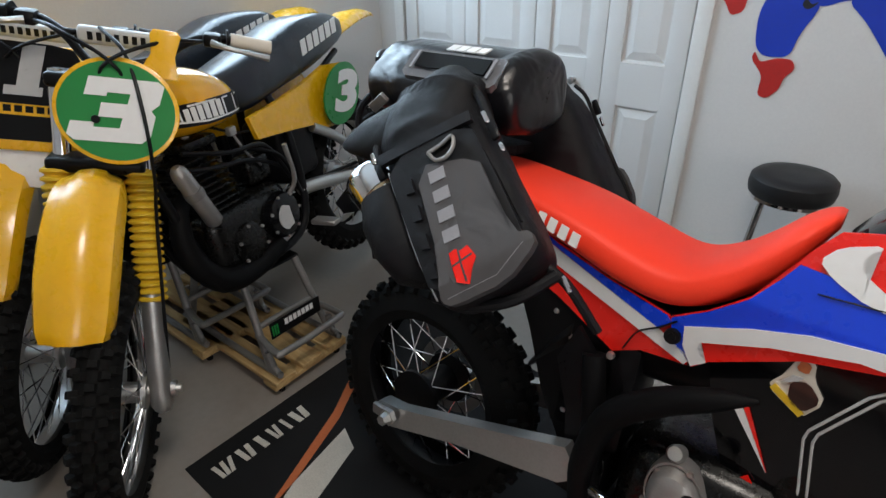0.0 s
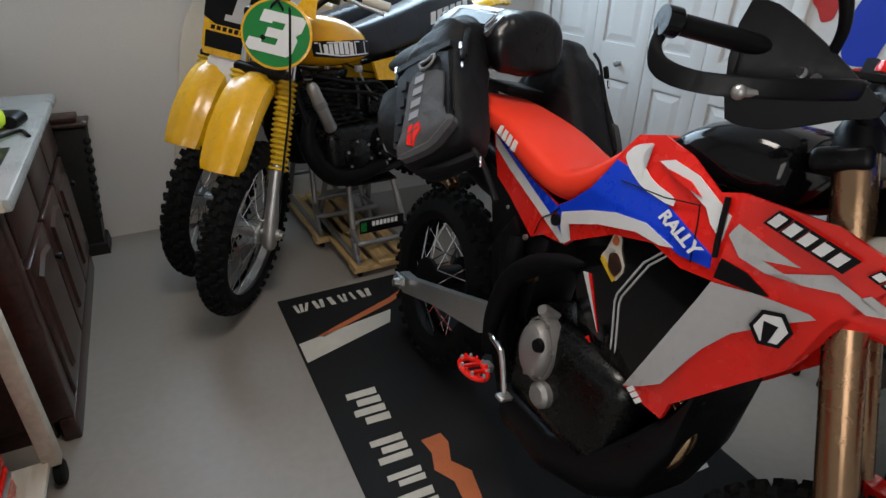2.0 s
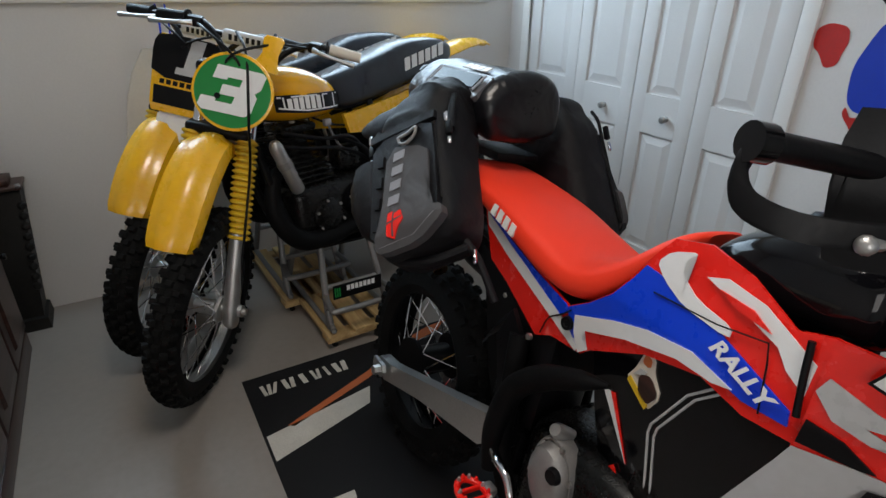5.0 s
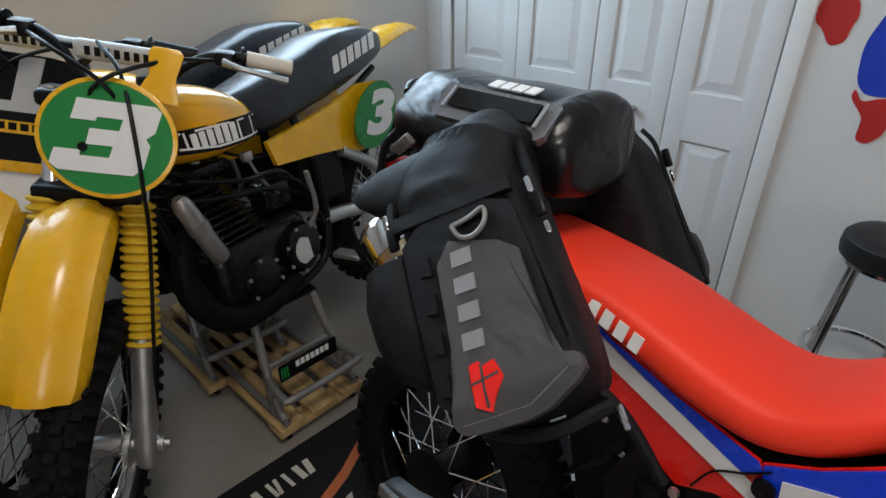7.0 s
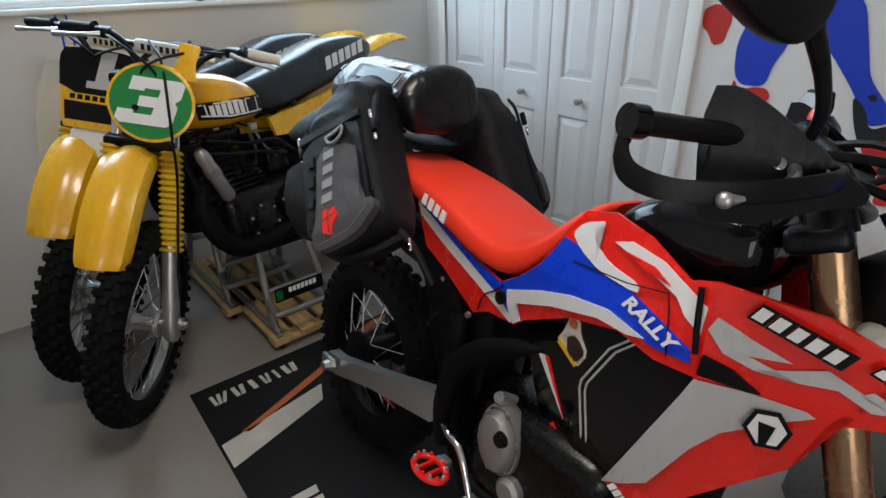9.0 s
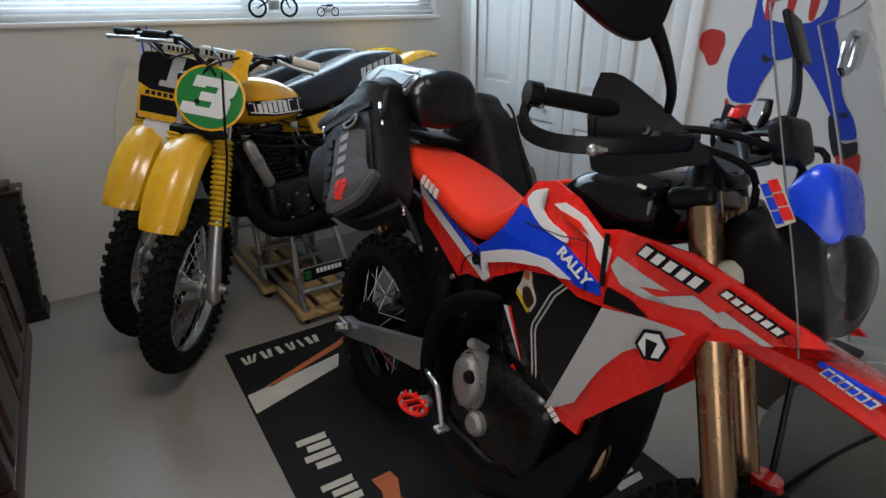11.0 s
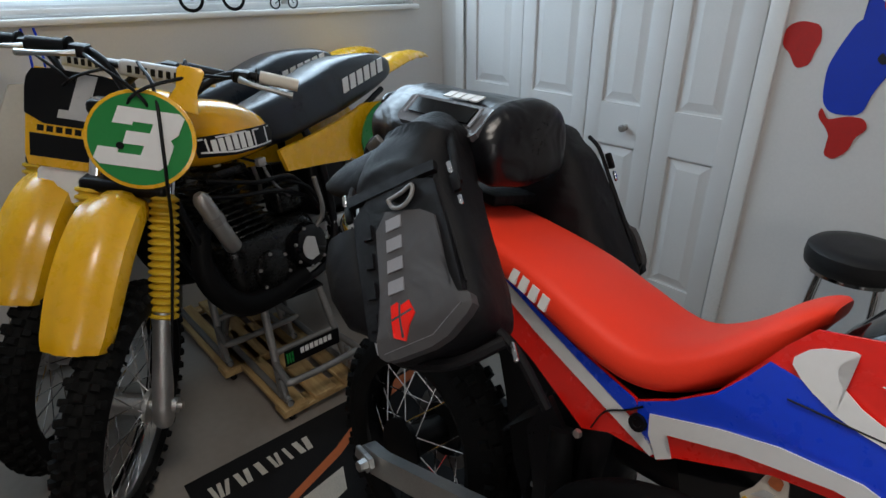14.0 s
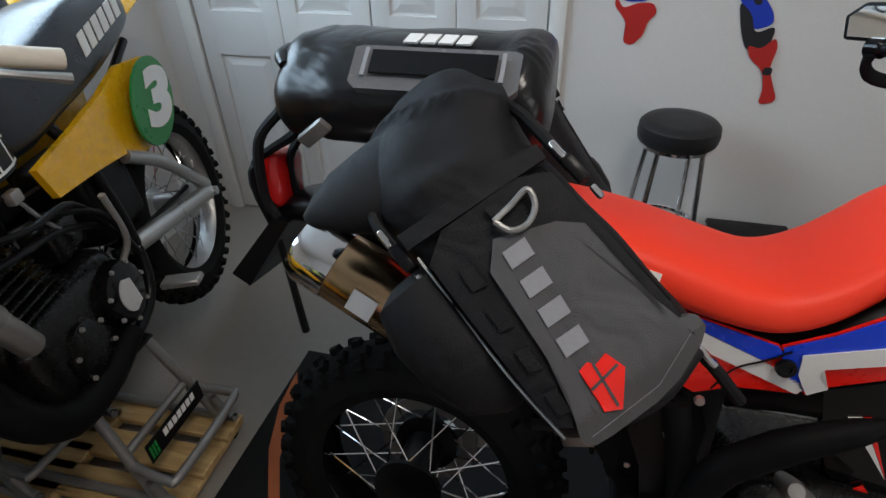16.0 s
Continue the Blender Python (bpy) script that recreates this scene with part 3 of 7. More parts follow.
def wheel(parent, m, R, W, rim_r, rim_mat, hub_r, hub_w, n_knobs, spokes=32, disc=None, disc_side=1, hub_mat=None):
    hub = part("wheel", lathe([(0, -hub_w / 2), (hub_r, -hub_w / 2), (hub_r, -hub_w / 2 + 0.012), (hub_r * 0.6, -hub_w / 2 + 0.022), (hub_r * 0.6, hub_w / 2 - 0.022), (hub_r, hub_w / 2 - 0.012), (hub_r, hub_w / 2), (0, hub_w / 2)],
                              28, pose(0, 0, 0, 90, 0, 0)), hub_mat or ALU, parent, "spoked wheel with a knobby tyre")
    hub.matrix_basis = m
    k_h = 0.008 if W > 0.12 else 0.0105
    part("tyre", tyre_carcass(R, W, k_h), RUBBER, hub, "black knobby tyre", 30)
    for ang, off in KNOB_ROWS:
        block = finish(tread_block(R, W, ang, k_h, 0.020, 0.017), "tread_block", RUBBER, 30)
        for k in range(n_knobs):
            o = new("tread_block", block)
            o.parent = hub
            o.rotation_euler = (0, -2 * math.pi * (k + off) / n_knobs, 0)
    w2 = W * 0.36
    part("rim", lathe([(rim_r + 0.012, -w2), (rim_r + 0.010, -w2 + 0.004), (rim_r - 0.004, -w2 + 0.006), (rim_r - 0.016, -w2 * 0.45), (rim_r - 0.018, w2 * 0.45), (rim_r - 0.004, w2 - 0.006), (rim_r + 0.010, w2 - 0.004),
                       (rim_r + 0.012, w2), (rim_r + 0.016, w2), (rim_r + 0.016, -w2), (rim_r + 0.012, -w2)], 56, pose(0, 0, 0, 90, 0, 0)), rim_mat, hub)
    me = None
    for k in range(spokes):
        a = 2 * math.pi * k / spokes
        sgn = 1 if k % 2 else -1
        lead = 0.55 if (k // 2) % 2 else -0.55
        if k < 4:
            p0 = Vector((hub_r * 0.92 * math.cos(lead), sgn * (hub_w / 2 - 0.008), hub_r * 0.92 * math.sin(lead)))
            p1 = Vector((rim_r - 0.012, sgn * 0.006, 0))
            me = finish(tube([p0, p1], 0.0019, 5, smooth=0), "spoke", CHROME)
            wheel.meshes[k] = me
        s = new("spoke", wheel.meshes[k % 4])
        s.parent = hub
        s.rotation_euler = (0, -a, 0)
    if disc:
        y = disc_side * (hub_w / 2 + 0.006)
        part("brake_disc", lathe([(disc * 0.72, y - 0.002), (disc, y - 0.002), (disc, y + 0.002), (disc * 0.72, y + 0.002), (disc * 0.72, y - 0.002)], 40, pose(0, 0, 0, 90, 0, 0)), STEEL, hub)
    return hub


wheel.meshes = {}


# ---- the two yellow motocross bikes ----
def side_map(side):
    """Turns a panel built for the -y side to the +y side."""
    return Matrix.Diagonal((1, -1, 1, 1)) if side > 0 else Matrix.Identity(4)


def turned(bm, m):
    bmesh.ops.transform(bm, matrix=m, verts=bm.verts)
    return bm


def body_loft(stations, n=28, e=2.8, steps=4):
    """Stations (x, low z, high z, half width) joined smoothly into a closed body."""
    st = smooth_path([(a, b, c) for a, b, c, d in stations], steps)
    hw = smooth_path([(a, d, 0) for a, b, c, d in stations], steps)
    rings = []
    for (x, lo, hi), (_, w, _) in zip(st, hw):
        rings.append([(x, p, q) for p, q in superring(0, (lo + hi) / 2, w, (hi - lo) / 2, n, e)])
    return loft(rings)


TANK = ((-0.265, 0.965, 1.045, 0.045), (-0.30, 0.915, 1.072, 0.09), (-0.40, 0.888, 1.075, 0.132), (-0.50, 0.882, 1.058, 0.132), (-0.585, 0.888, 1.015, 0.11), (-0.64, 0.905, 0.965, 0.06))
YSEATS = ((-0.575, 0.945, 1.015, 0.055), (-0.66, 0.89, 1.035, 0.082), (-0.86, 0.922, 1.085, 0.098), (-1.0, 0.945, 1.122, 0.103), (-1.16, 0.988, 1.122, 0.10), (-1.245, 1.02, 1.10, 0.088), (-1.275, 1.045, 1.075, 0.06))


def motocross_bike(m, number, label):
    b = thing("motocross_bike", label, "motorcycle", m, "yellow motocross bikes")
    left = side_map(1)
    axis = Vector((-0.406, 0, 0.914))
    head = Vector((-0.136, 0, 0.57))
    steer = Matrix.Translation((0.066, 0.004, 0.0)) @ Matrix.Translation(head) @ Matrix.Rotation(radians(42), 4, axis) @ Matrix.Translation(-head)
    # body
    tank = part("fuel_tank", body_loft(TANK, 32, 3.0), YTANK, b, "yellow painted fuel tank")
    part("filler_cap", lathe([(0, 0.03), (0.028, 0.028), (0.032, 0.02), (0.032, 0)], 20, pose(-0.42, 0, 1.068)), BLACKP, tank)

    def tank_y(x, z):
        return -(0.1335 - 1.9 * max(0, -x - 0.50) ** 2 * 1.6 - 1.2 * max(0, x + 0.40) ** 2 * 2)

    part("tank_stripe", turned(plate([(-0.335, 0.985), (-0.338, 0.932), (-0.45, 0.915), (-0.60, 0.912), (-0.622, 0.94), (-0.60, 0.972), (-0.45, 0.978)], tank_y, 0.003, 3, 0.002), left), BLACKP, tank, "black stripe label with a white border")
    for pts in (((-0.345, 0.980), (-0.60, 0.967), (-0.60, 0.963), (-0.345, 0.975)), ((-0.347, 0.941), (-0.45, 0.922), (-0.60, 0.918), (-0.60, 0.922), (-0.45, 0.927), (-0.347, 0.946)),
                ((-0.362, 0.977), (-0.367, 0.977), (-0.370, 0.942), (-0.365, 0.942)), ((-0.517, 0.970), (-0.522, 0.970), (-0.524, 0.924), (-0.519, 0.924)), ((-0.572, 0.968), (-0.577, 0.968), (-0.579, 0.922), (-0.574, 0.922))):
        part("label_line", turned(plate(list(pts), tank_y, 0.002, 2, 0.0035), left), WHITE, tank)
    for k in range(6):
        x = -0.378 - 0.0228 * k
        part("label_bar", turned(plate([(x, 0.9705 - 0.0002 * k), (x - 0.0165, 0.9695 - 0.0002 * k), (x - 0.018, 0.9335 - 0.0016 * k), (x - 0.0015, 0.9350 - 0.0016 * k)], tank_y, 0.002, 1, 0.0035), left), WHITE, tank)
    seat = part("seat", body_loft(YSEATS, 28, 4.0), YSEAT, b, "navy-black padded seat")
    for k in range(6):
        x = -0.955 - 0.040 * k
        z = 1.030 + 0.0085 * k
        part("seat_bar", turned(plate([(x, z - 0.026), (x - 0.028, z - 0.020), (x - 0.031, z + 0.028), (x - 0.003, z + 0.022)], lambda x, z: -0.1035, 0.003, 1, 0.002), left), WHITE, seat)
    panel = part("side_panel", turned(plate([(-0.615, 0.885), (-0.635, 0.815), (-0.80, 0.795), (-0.955, 0.772), (-1.00, 0.745), (-1.08, 0.74), (-1.20, 0.80), (-1.22, 0.88), (-1.18, 0.945), (-1.06, 0.955), (-0.93, 0.922), (-0.78, 0.90)],
                                           lambda x, z: -0.118 - 0.015 * math.sin((x + 0.6) * 4.5), 0.016, 3), left), YELLOW, b, "yellow plastic side panel")
    part("side_panel", plate([(-0.615, 0.885), (-0.635, 0.815), (-0.955, 0.772), (-1.08, 0.74), (-1.20, 0.80), (-1.22, 0.88), (-1.18, 0.945), (-1.06, 0.955), (-0.93, 0.922)], lambda x, z: -0.118, 0.012, 2), YELLOW, b)
    ov = [(-1.095 + 0.130 * math.cos(t) * math.cos(0.5) - 0.095 * math.sin(t) * math.sin(0.5) * -1, 0.848 + 0.130 * math.cos(t) * math.sin(-0.5) + 0.095 * math.sin(t) * math.cos(0.5)) for t in [2 * math.pi * k / 28 for k in range(28)]]
    part("number_disc", turned(plate(ov, lambda x, z: -0.131, 0.006, 1, 0.008), left), GREEN if number == "3" else BLACKP, panel, "green oval number disc" if number == "3" else "black number disc")
    if number == "3":
        part("number", glyph("3", 0.185, pose(-1.10, 0.141, 0.848, 90, 0, 180) @ pose(0, 0, 0, 0, 0, -8), 0.002, 0.010, 0.25, 1.60), WHITE, panel, "white number three")
    rings = []
    for x, z, w, d in ((-1.16, 1.06, 0.085, 0.03), (-1.28, 1.085, 0.085, 0.03), (-1.40, 1.105, 0.078, 0.028), (-1.50, 1.105, 0.062, 0.022), (-1.58, 1.09, 0.040, 0.014), (-1.625, 1.072, 0.018, 0.006)):
        top = [(x, w * math.sin(a), z - d * (1 - math.cos(a)) * 1.6) for a in [radians(-80 + 20 * k) for k in range(9)]]
        rings.append(top + [(x, y * 0.94, q - 0.006) for x_, y, q in top[::-1]])
    part("rear_fender", loft(rings), YELLOW, b, "yellow rear fender")
    # frame, engine
    for y in (-0.06, 0.06):
        part("frame_tube", tube([(-0.27, y * 0.4, 0.97), (-0.30, y, 0.72), (-0.37, y, 0.50), (-0.48, y * 1.5, 0.445), (-0.72, y * 1.6, 0.45), (-0.80, y * 1.6, 0.56), (-0.80, y * 1.5, 0.80), (-0.78, y, 0.92)], 0.014, 10), BLACKM, b)
        part("frame_tube", tube([(-0.70, y * 1.3, 0.87), (-0.95, y * 1.4, 0.90), (-1.20, y * 1.2, 0.985)], 0.011, 8), BLACKM, b)
    eng = part("engine", rbox((-0.55, 0, 0.56), (0.36, 0.20, 0.20), 0.05, 4), ENGINE, b, "black painted engine with fins")
    for k in range(9):
        part("cooling_fin", rbox((-0.49 + 0.010 * k, 0, 0.665 + 0.020 * k), (0.16, 0.17, 0.007), 0.003, 1, pose(0, 0, 0, 0, 0, 0)), ENGINE, eng)
    part("cylinder", lathe([(0, 0), (0.055, 0), (0.055, 0.20), (0.03, 0.22), (0, 0.22)], 20, pose(-0.49, 0, 0.64, 0, 12, 0)), ENGINE, eng)
    part("clutch_cover", lathe([(0, 0.028), (0.055, 0.026), (0.072, 0.018), (0.078, 0.0), (0.078, -0.03)], 32, pose(-0.655, 0.105, 0.555, -90, 0, 0)), BLACKG, eng, "glossy black clutch cover")
    part("cover_badge", slab([(0.045 * math.cos(t), 0.045 * math.sin(t)) for t in [radians(-70 + 14 * k) for k in range(11)]] + [(-0.018, 0.035), (-0.012, -0.03)], pose(-0.655, 0.132, 0.555, -90, 0, 0), 0.004), SILVERV, eng)
    part("case_cover", lathe([(0, 0.02), (0.05, 0.018), (0.066, 0.008), (0.066, -0.03)], 28, pose(-0.50, 0.10, 0.53, -90, 0, 0)), ENGINE, eng)
    for cx, cz, rr, n in ((-0.655, 0.555, 0.070, 7), (-0.50, 0.53, 0.060, 6)):
        for k in range(n):
            t = 2 * math.pi * k / n + 0.4
            part("case_bolt", lathe([(0, 0.006), (0.005, 0.006), (0.006, 0)], 8, pose(cx + rr * math.cos(t), 0.124 - (0.010 if n == 6 else 0.0), cz + rr * math.sin(t), -90, 0, 0)), CAST, eng)
    part("cylinder_head", rbox((-0.455, 0, 0.86), (0.13, 0.15, 0.030), 0.012, 2, None), ENGINE, eng)
    part("spark_plug", lathe([(0, 0.05), (0.006, 0.05), (0.008, 0.02), (0.011, 0.018), (0.011, 0)], 10, pose(-0.455, 0.02, 0.872, -20, 0, 0)), CARD, eng, "pale spark plug")
    part("plug_lead", tube([(-0.455, 0.035, 0.915), (-0.48, 0.08, 0.90), (-0.56, 0.10, 0.86), (-0.64, 0.08, 0.84)], 0.004, 6), BLACKP, eng)
    part("fuel_tap", rbox((-0.545, 0.105, 0.868), (0.030, 0.020, 0.026), 0.005, 2), CAST, b, "small metal fuel tap")
    part("fuel_hose", tube([(-0.548, 0.108, 0.855), (-0.56, 0.125, 0.80), (-0.62, 0.11, 0.74)], 0.0045, 6), CLEARWIN, b)
    part("clamp_band", lathe([(0.0255, 0.10), (0.027, 0.10), (0.027, 0.125), (0.0255, 0.125)], 20, pose(-0.375, 0.125, 0.655, 0, 20, 0)), STEEL, b)
    part("carburettor", rbox((-0.66, 0.03, 0.715), (0.11, 0.08, 0.09), 0.02, 3), ENGINE, eng)
    part("air_box", rbox((-0.86, 0, 0.72), (0.20, 0.16, 0.22), 0.03, 3), BLACKP, b)
    part("exhaust_pipe", tube([(-0.43, 0.02, 0.74), (-0.33, 0.05, 0.70), (-0.30, 0.07, 0.58), (-0.37, 0.09, 0.47), (-0.50, 0.10, 0.45), (-0.62, 0.11, 0.47)], [0.020, 0.025, 0.034, 0.038, 0.034, 0.025], 14), MATTEBLK, b, "black expansion exhaust pipe")
    part("reservoir", turned(lathe([(0, 0), (0.018, 0.002), (0.024, 0.010), (0.024, 0.175), (0.020, 0.19), (0.012, 0.2), (0, 0.2)], 22), pose(-0.375, 0.125, 0.655, 0, 20, 0)), CAST, b, "silver cylindrical reservoir")
    for pts in (((-0.30, 0.10, 0.83), (-0.42, 0.12, 0.80), (-0.58, 0.12, 0.77), (-0.72, 0.11, 0.70)), ((-0.55, 0.11, 0.82), (-0.68, 0.14, 0.75), (-0.75, 0.13, 0.60)), ((-0.36, 0.10, 0.86), (-0.50, 0.13, 0.82), (-0.63, 0.135, 0.80), (-0.73, 0.12, 0.66))):
        part("hose", tube(pts, 0.007, 8), BLACKP, b)
    part("kick_lever", tube([(-0.70, 0.11, 0.60), (-0.72, 0.14, 0.66), (-0.70, 0.15, 0.78)], 0.008, 8), CAST, eng)
    part("foot_peg", rbox((-0.79, 0.17, 0.475), (0.045, 0.10, 0.018), 0.004, 1), CAST, b)
    # swing arm, rear wheel
    for y in (-0.105, 0.105):
        part("swing_arm", tube([(-0.80, y * 0.8, 0.585), (-0.90, y, 0.575), (-1.24, y * 1.02, 0.50)], 0.024, 10), ALU, b, "aluminium swing arm")
        part("swing_arm_brace", tube([(-0.93, y * 0.9, 0.77), (-1.06, y * 1.02, 0.69), (-1.24, y * 1.04, 0.525)], 0.018, 10), ALU, b)
    part("shock_absorber", tube([(-0.90, 0, 0.62), (-0.92, 0, 0.80)], 0.04, 16, smooth=0), BLACKM, b)
    wheel(b, pose(-1.205, 0, 0.495), 0.325, 0.115, 0.235, ALU, 0.055, 0.13, 38, 32)
    part("axle_nut", lathe([(0, 0.02), (0.014, 0.02), (0.014, 0), (0.022, 0), (0.022, -0.012)], 6, pose(-1.24, 0.118, 0.50, -90, 0, 0)), ALU, b)
    part("chain", tube([(-0.75, 0.07, 0.60), (-1.20, 0.07, 0.545)], 0.007, 6, smooth=0), BLACKM, b)
    # the steered front
    fw = wheel(b, steer @ pose(0.005, 0, 0.343), 0.338, 0.092, 0.272, ALU, 0.045, 0.11, 44, 36)
    for y in (-0.083, 0.083):
        part("fork_slider", turned(tube([(0.02, y, 0.29), (0.012, y, 0.34), (-0.105, y, 0.60)], [0.020, 0.027, 0.026, 0.024], 16, smooth=3), steer), ALU, b, "aluminium fork slider")
        part("fork_tube", turned(tube([(-0.10, y, 0.58), (-0.325, y, 1.09)], 0.019, 14, smooth=0), steer), CHROME, b)
        prof, nrib = [], 17
        for k in range(nrib):
            h = 0.345 * k / nrib
            prof += [(0.026, h), (0.036, h + 0.006), (0.036, h + 0.012), (0.026, h + 0.0185)]
        a0, a1 = Vector((-0.100, y, 0.572)), Vector((-0.240, y, 0.888))
        q = (a1 - a0).to_track_quat("Z", "Y").to_matrix().to_4x4()
        part("fork_boot", lathe([(0.02, -0.004)] + prof + [(0.026, 0.345), (0.02, 0.35)], 22, steer @ Matrix.Translation(a0) @ q), YRUB, b, "yellow ribbed rubber fork boot")
    for z, x in ((0.90, -0.243), (1.075, -0.318)):
        part("fork_clamp", turned(rbox((x, 0, z), (0.07, 0.205, 0.035), 0.012, 3), steer), BLACKM, b)
    part("axle", turned(lathe([(0.009, -0.115), (0.016, -0.115), (0.016, 0.108), (0.022, 0.108), (0.022, 0.120), (0.012, 0.120), (0.012, 0.132), (0, 0.132)], 12, pose(0.005, 0, 0.347, -90, 0, 0)), steer), ALU, b)
    # front fender
    rings = []
    path = [(-0.225, 0.880, 0.068), (-0.17, 0.898, 0.078), (-0.10, 0.885, 0.085), (-0.02, 0.830, 0.088), (0.055, 0.745, 0.088), (0.110, 0.655, 0.082), (0.125, 0.622, 0.074)]
    sp = smooth_path(path, 4)
    for i, (x, z, w) in enumerate(sp):
        z, w = 0.885 + (z - 0.885) * 0.90, w * 0.90
        d = (sp[min(i + 1, len(sp) - 1)] - sp[max(i - 1, 0)])
        d = Vector((d.x, 0, d.y)).normalized()
        nrm = Vector((-d.z, 0, d.x))
        nrm = nrm if nrm.x + nrm.z > 0 else -nrm
        prof = [(-1, -0.050), (-0.97, -0.028), (-0.86, -0.010), (-0.5, 0.0), (-0.35, 0.010), (0, 0.013), (0.35, 0.010), (0.5, 0.0), (0.86, -0.010), (0.97, -0.028), (1, -0.050)]
        outer = [Vector((x, w * a, z)) + nrm * h for a, h in prof]
        inner = [Vector((x, w * a * 0.965, z)) + nrm * (h - 0.004) for a, h in prof[::-1]]
        rings.append([tuple(v) for v in outer + inner])
    part("front_fender", turned(loft(rings), steer), YELLOW, b, "yellow plastic front fender")
    # number plate
    rake = Matrix.Translation((-0.048, 0.072, 0.032)) @ steer @ pose(-0.165, 0.0, 1.0, 90 + 0, 0, 90) @ pose(0, 0, 0, -20, 0, 0)
    if number == "3":
        def ring_of(rx, ry, n=40):
            return [(rx * math.cos(2 * math.pi * k / n), ry * math.sin(2 * math.pi * k / n)) for k in range(n)]
        plate_ob = part("number_plate", slab(ring_of(0.122, 0.114), rake @ pose(-0.004, 0, 0), 0.006, 0.002), YELLOW, b, "yellow oval number plate with a green face")
        part("plate_face", slab(ring_of(0.113, 0.105), rake @ pose(-0.004, 0, 0.006), 0.0015), GREEN, plate_ob)
        three = ((-62, 30), (-20, 30), (-18, 38), (26, 38), (20, 16), (-30, 16), (-36, -14), (10, -14), (4, -36), (-46, -36), (-44, -26), (-88, -26), (-96, -54), (-82, -66), (46, -66), (64, -50), (74, -6), (66, 6), (82, 20), (92, 60), (80, 69), (-52, 69))
        part("number", slab([(x * 0.001, y * 0.001) for x, y in three], rake @ pose(-0.004, 0, 0.008), 0.002), WHITE, plate_ob, "white number three")
        part("plate_tab", slab([(0.005, 0.085), (0.085, 0.075), (0.078, 0.125), (0.090, 0.170), (0.083, 0.180), (0.036, 0.182), (0.028, 0.172), (0.030, 0.13)], rake @ pose(0.03, 0, -0.003), 0.005, 0.002), YELLOW, plate_ob)
        part("plate_screw", lathe([(0, 0.004), (0.008, 0.003), (0.009, 0)], 12, rake @ pose(-0.045, -0.02, 0.0105)), BLACKM, plate_ob)
        part("cable", turned(tube([(-0.30, 0.02, 1.20), (-0.21, 0.085, 1.165), (-0.135, 0.125, 1.05), (-0.125, 0.135, 0.93), (-0.15, 0.118, 0.80), (-0.09, 0.112, 0.62), (-0.02, 0.105, 0.40)], 0.0042, 8), steer), BLACKP, b, "black control cable")
    else:
        plate_ob = part("number_plate", slab([(-0.105, -0.13), (0.105, -0.13), (0.115, -0.10), (0.125, 0.09), (0.105, 0.125), (-0.105, 0.125), (-0.125, 0.09), (-0.115, -0.10)], rake, 0.012, 0.004), YELLOW, b, "yellow number plate with a black face")
        part("plate_face", slab(rounded([(-0.119, -0.018), (0.119, -0.018), (0.1255, 0.090), (0.106, 0.126), (-0.106, 0.126), (-0.1255, 0.090)], 1), rake @ pose(0, 0, 0.0122), 0.002), BLACKP, plate_ob)
        part("number", glyph("1", 0.15, rake @ pose(0.008, 0.056, 0.0155), 0.002, 0.008, 0.12, 1.5), SILVERV, plate_ob, "silver number one")
        part("number_foot", slab([(-0.040, -0.002), (0.040, -0.002), (0.043, 0.020), (-0.037, 0.020)], rake @ pose(0.0, 0.004, 0.0148), 0.0012), SILVERV, plate_ob)
        part("plate_vent", slab([(-0.10, -0.105), (0.10, -0.105), (0.105, -0.045), (-0.105, -0.045)], rake @ pose(0, 0, 0.012), 0.002), BLACKP, plate_ob)
        for k in range(8):
            part("vent_slot", slab([(-0.088 + 0.023 * k, -0.038), (-0.072 + 0.023 * k, -0.038), (-0.072 + 0.023 * k, -0.022), (-0.088 + 0.023 * k, -0.022)], rake @ pose(0, 0, 0.012), 0.0012), BLACKP, plate_ob)
        part("head_cover", slab([(-0.085, -0.22), (0.07, -0.22), (0.085, -0.20), (0.085, -0.135), (0.07, -0.115), (-0.07, -0.115), (-0.09, -0.14)], rake @ pose(0, 0, -0.012), 0.010, 0.004), WHITE, b, "white plastic guard above the fender")
    # the fork stands a little steeper than its clamps
    fw.matrix_basis = Matrix.Translation((-0.07, 0, 0)) @ fw.matrix_basis
    for o in b.children:
        if o.name.split(".")[0] in ("fork_slider", "fork_boot", "fork_tube", "axle", "cable"):
            for v in o.data.vertices:
                v.co.x -= 0.126 * max(0.0, 0.90 - v.co.z)
    # bars
    tilt = steer @ Matrix.Translation((0.0, 0.058, 0.010)) @ Matrix.Diagonal((1, 0.81, 1, 1))
    bar = part("handlebar", turned(tube([(-0.40, 0.385, 1.175), (-0.375, 0.24, 1.185), (-0.335, 0.15, 1.165), (-0.305, 0.075, 1.105), (-0.305, 0, 1.10), (-0.305, -0.075, 1.105), (-0.335, -0.15, 1.165), (-0.375, -0.24, 1.185), (-0.40, -0.385, 1.175)], 0.011, 10), tilt), BLACKM, b, "black motocross handlebar")
    part("cross_bar", turned(tube([(-0.335, 0.145, 1.167), (-0.335, -0.145, 1.167)], 0.007, 8, smooth=0), tilt), BLACKM, bar)
    part("bar_pad", turned(rbox((-0.325, 0, 1.167), (0.030, 0.22, 0.040), 0.012, 3), tilt), SILVERV, bar, "grey printed crossbar pad")
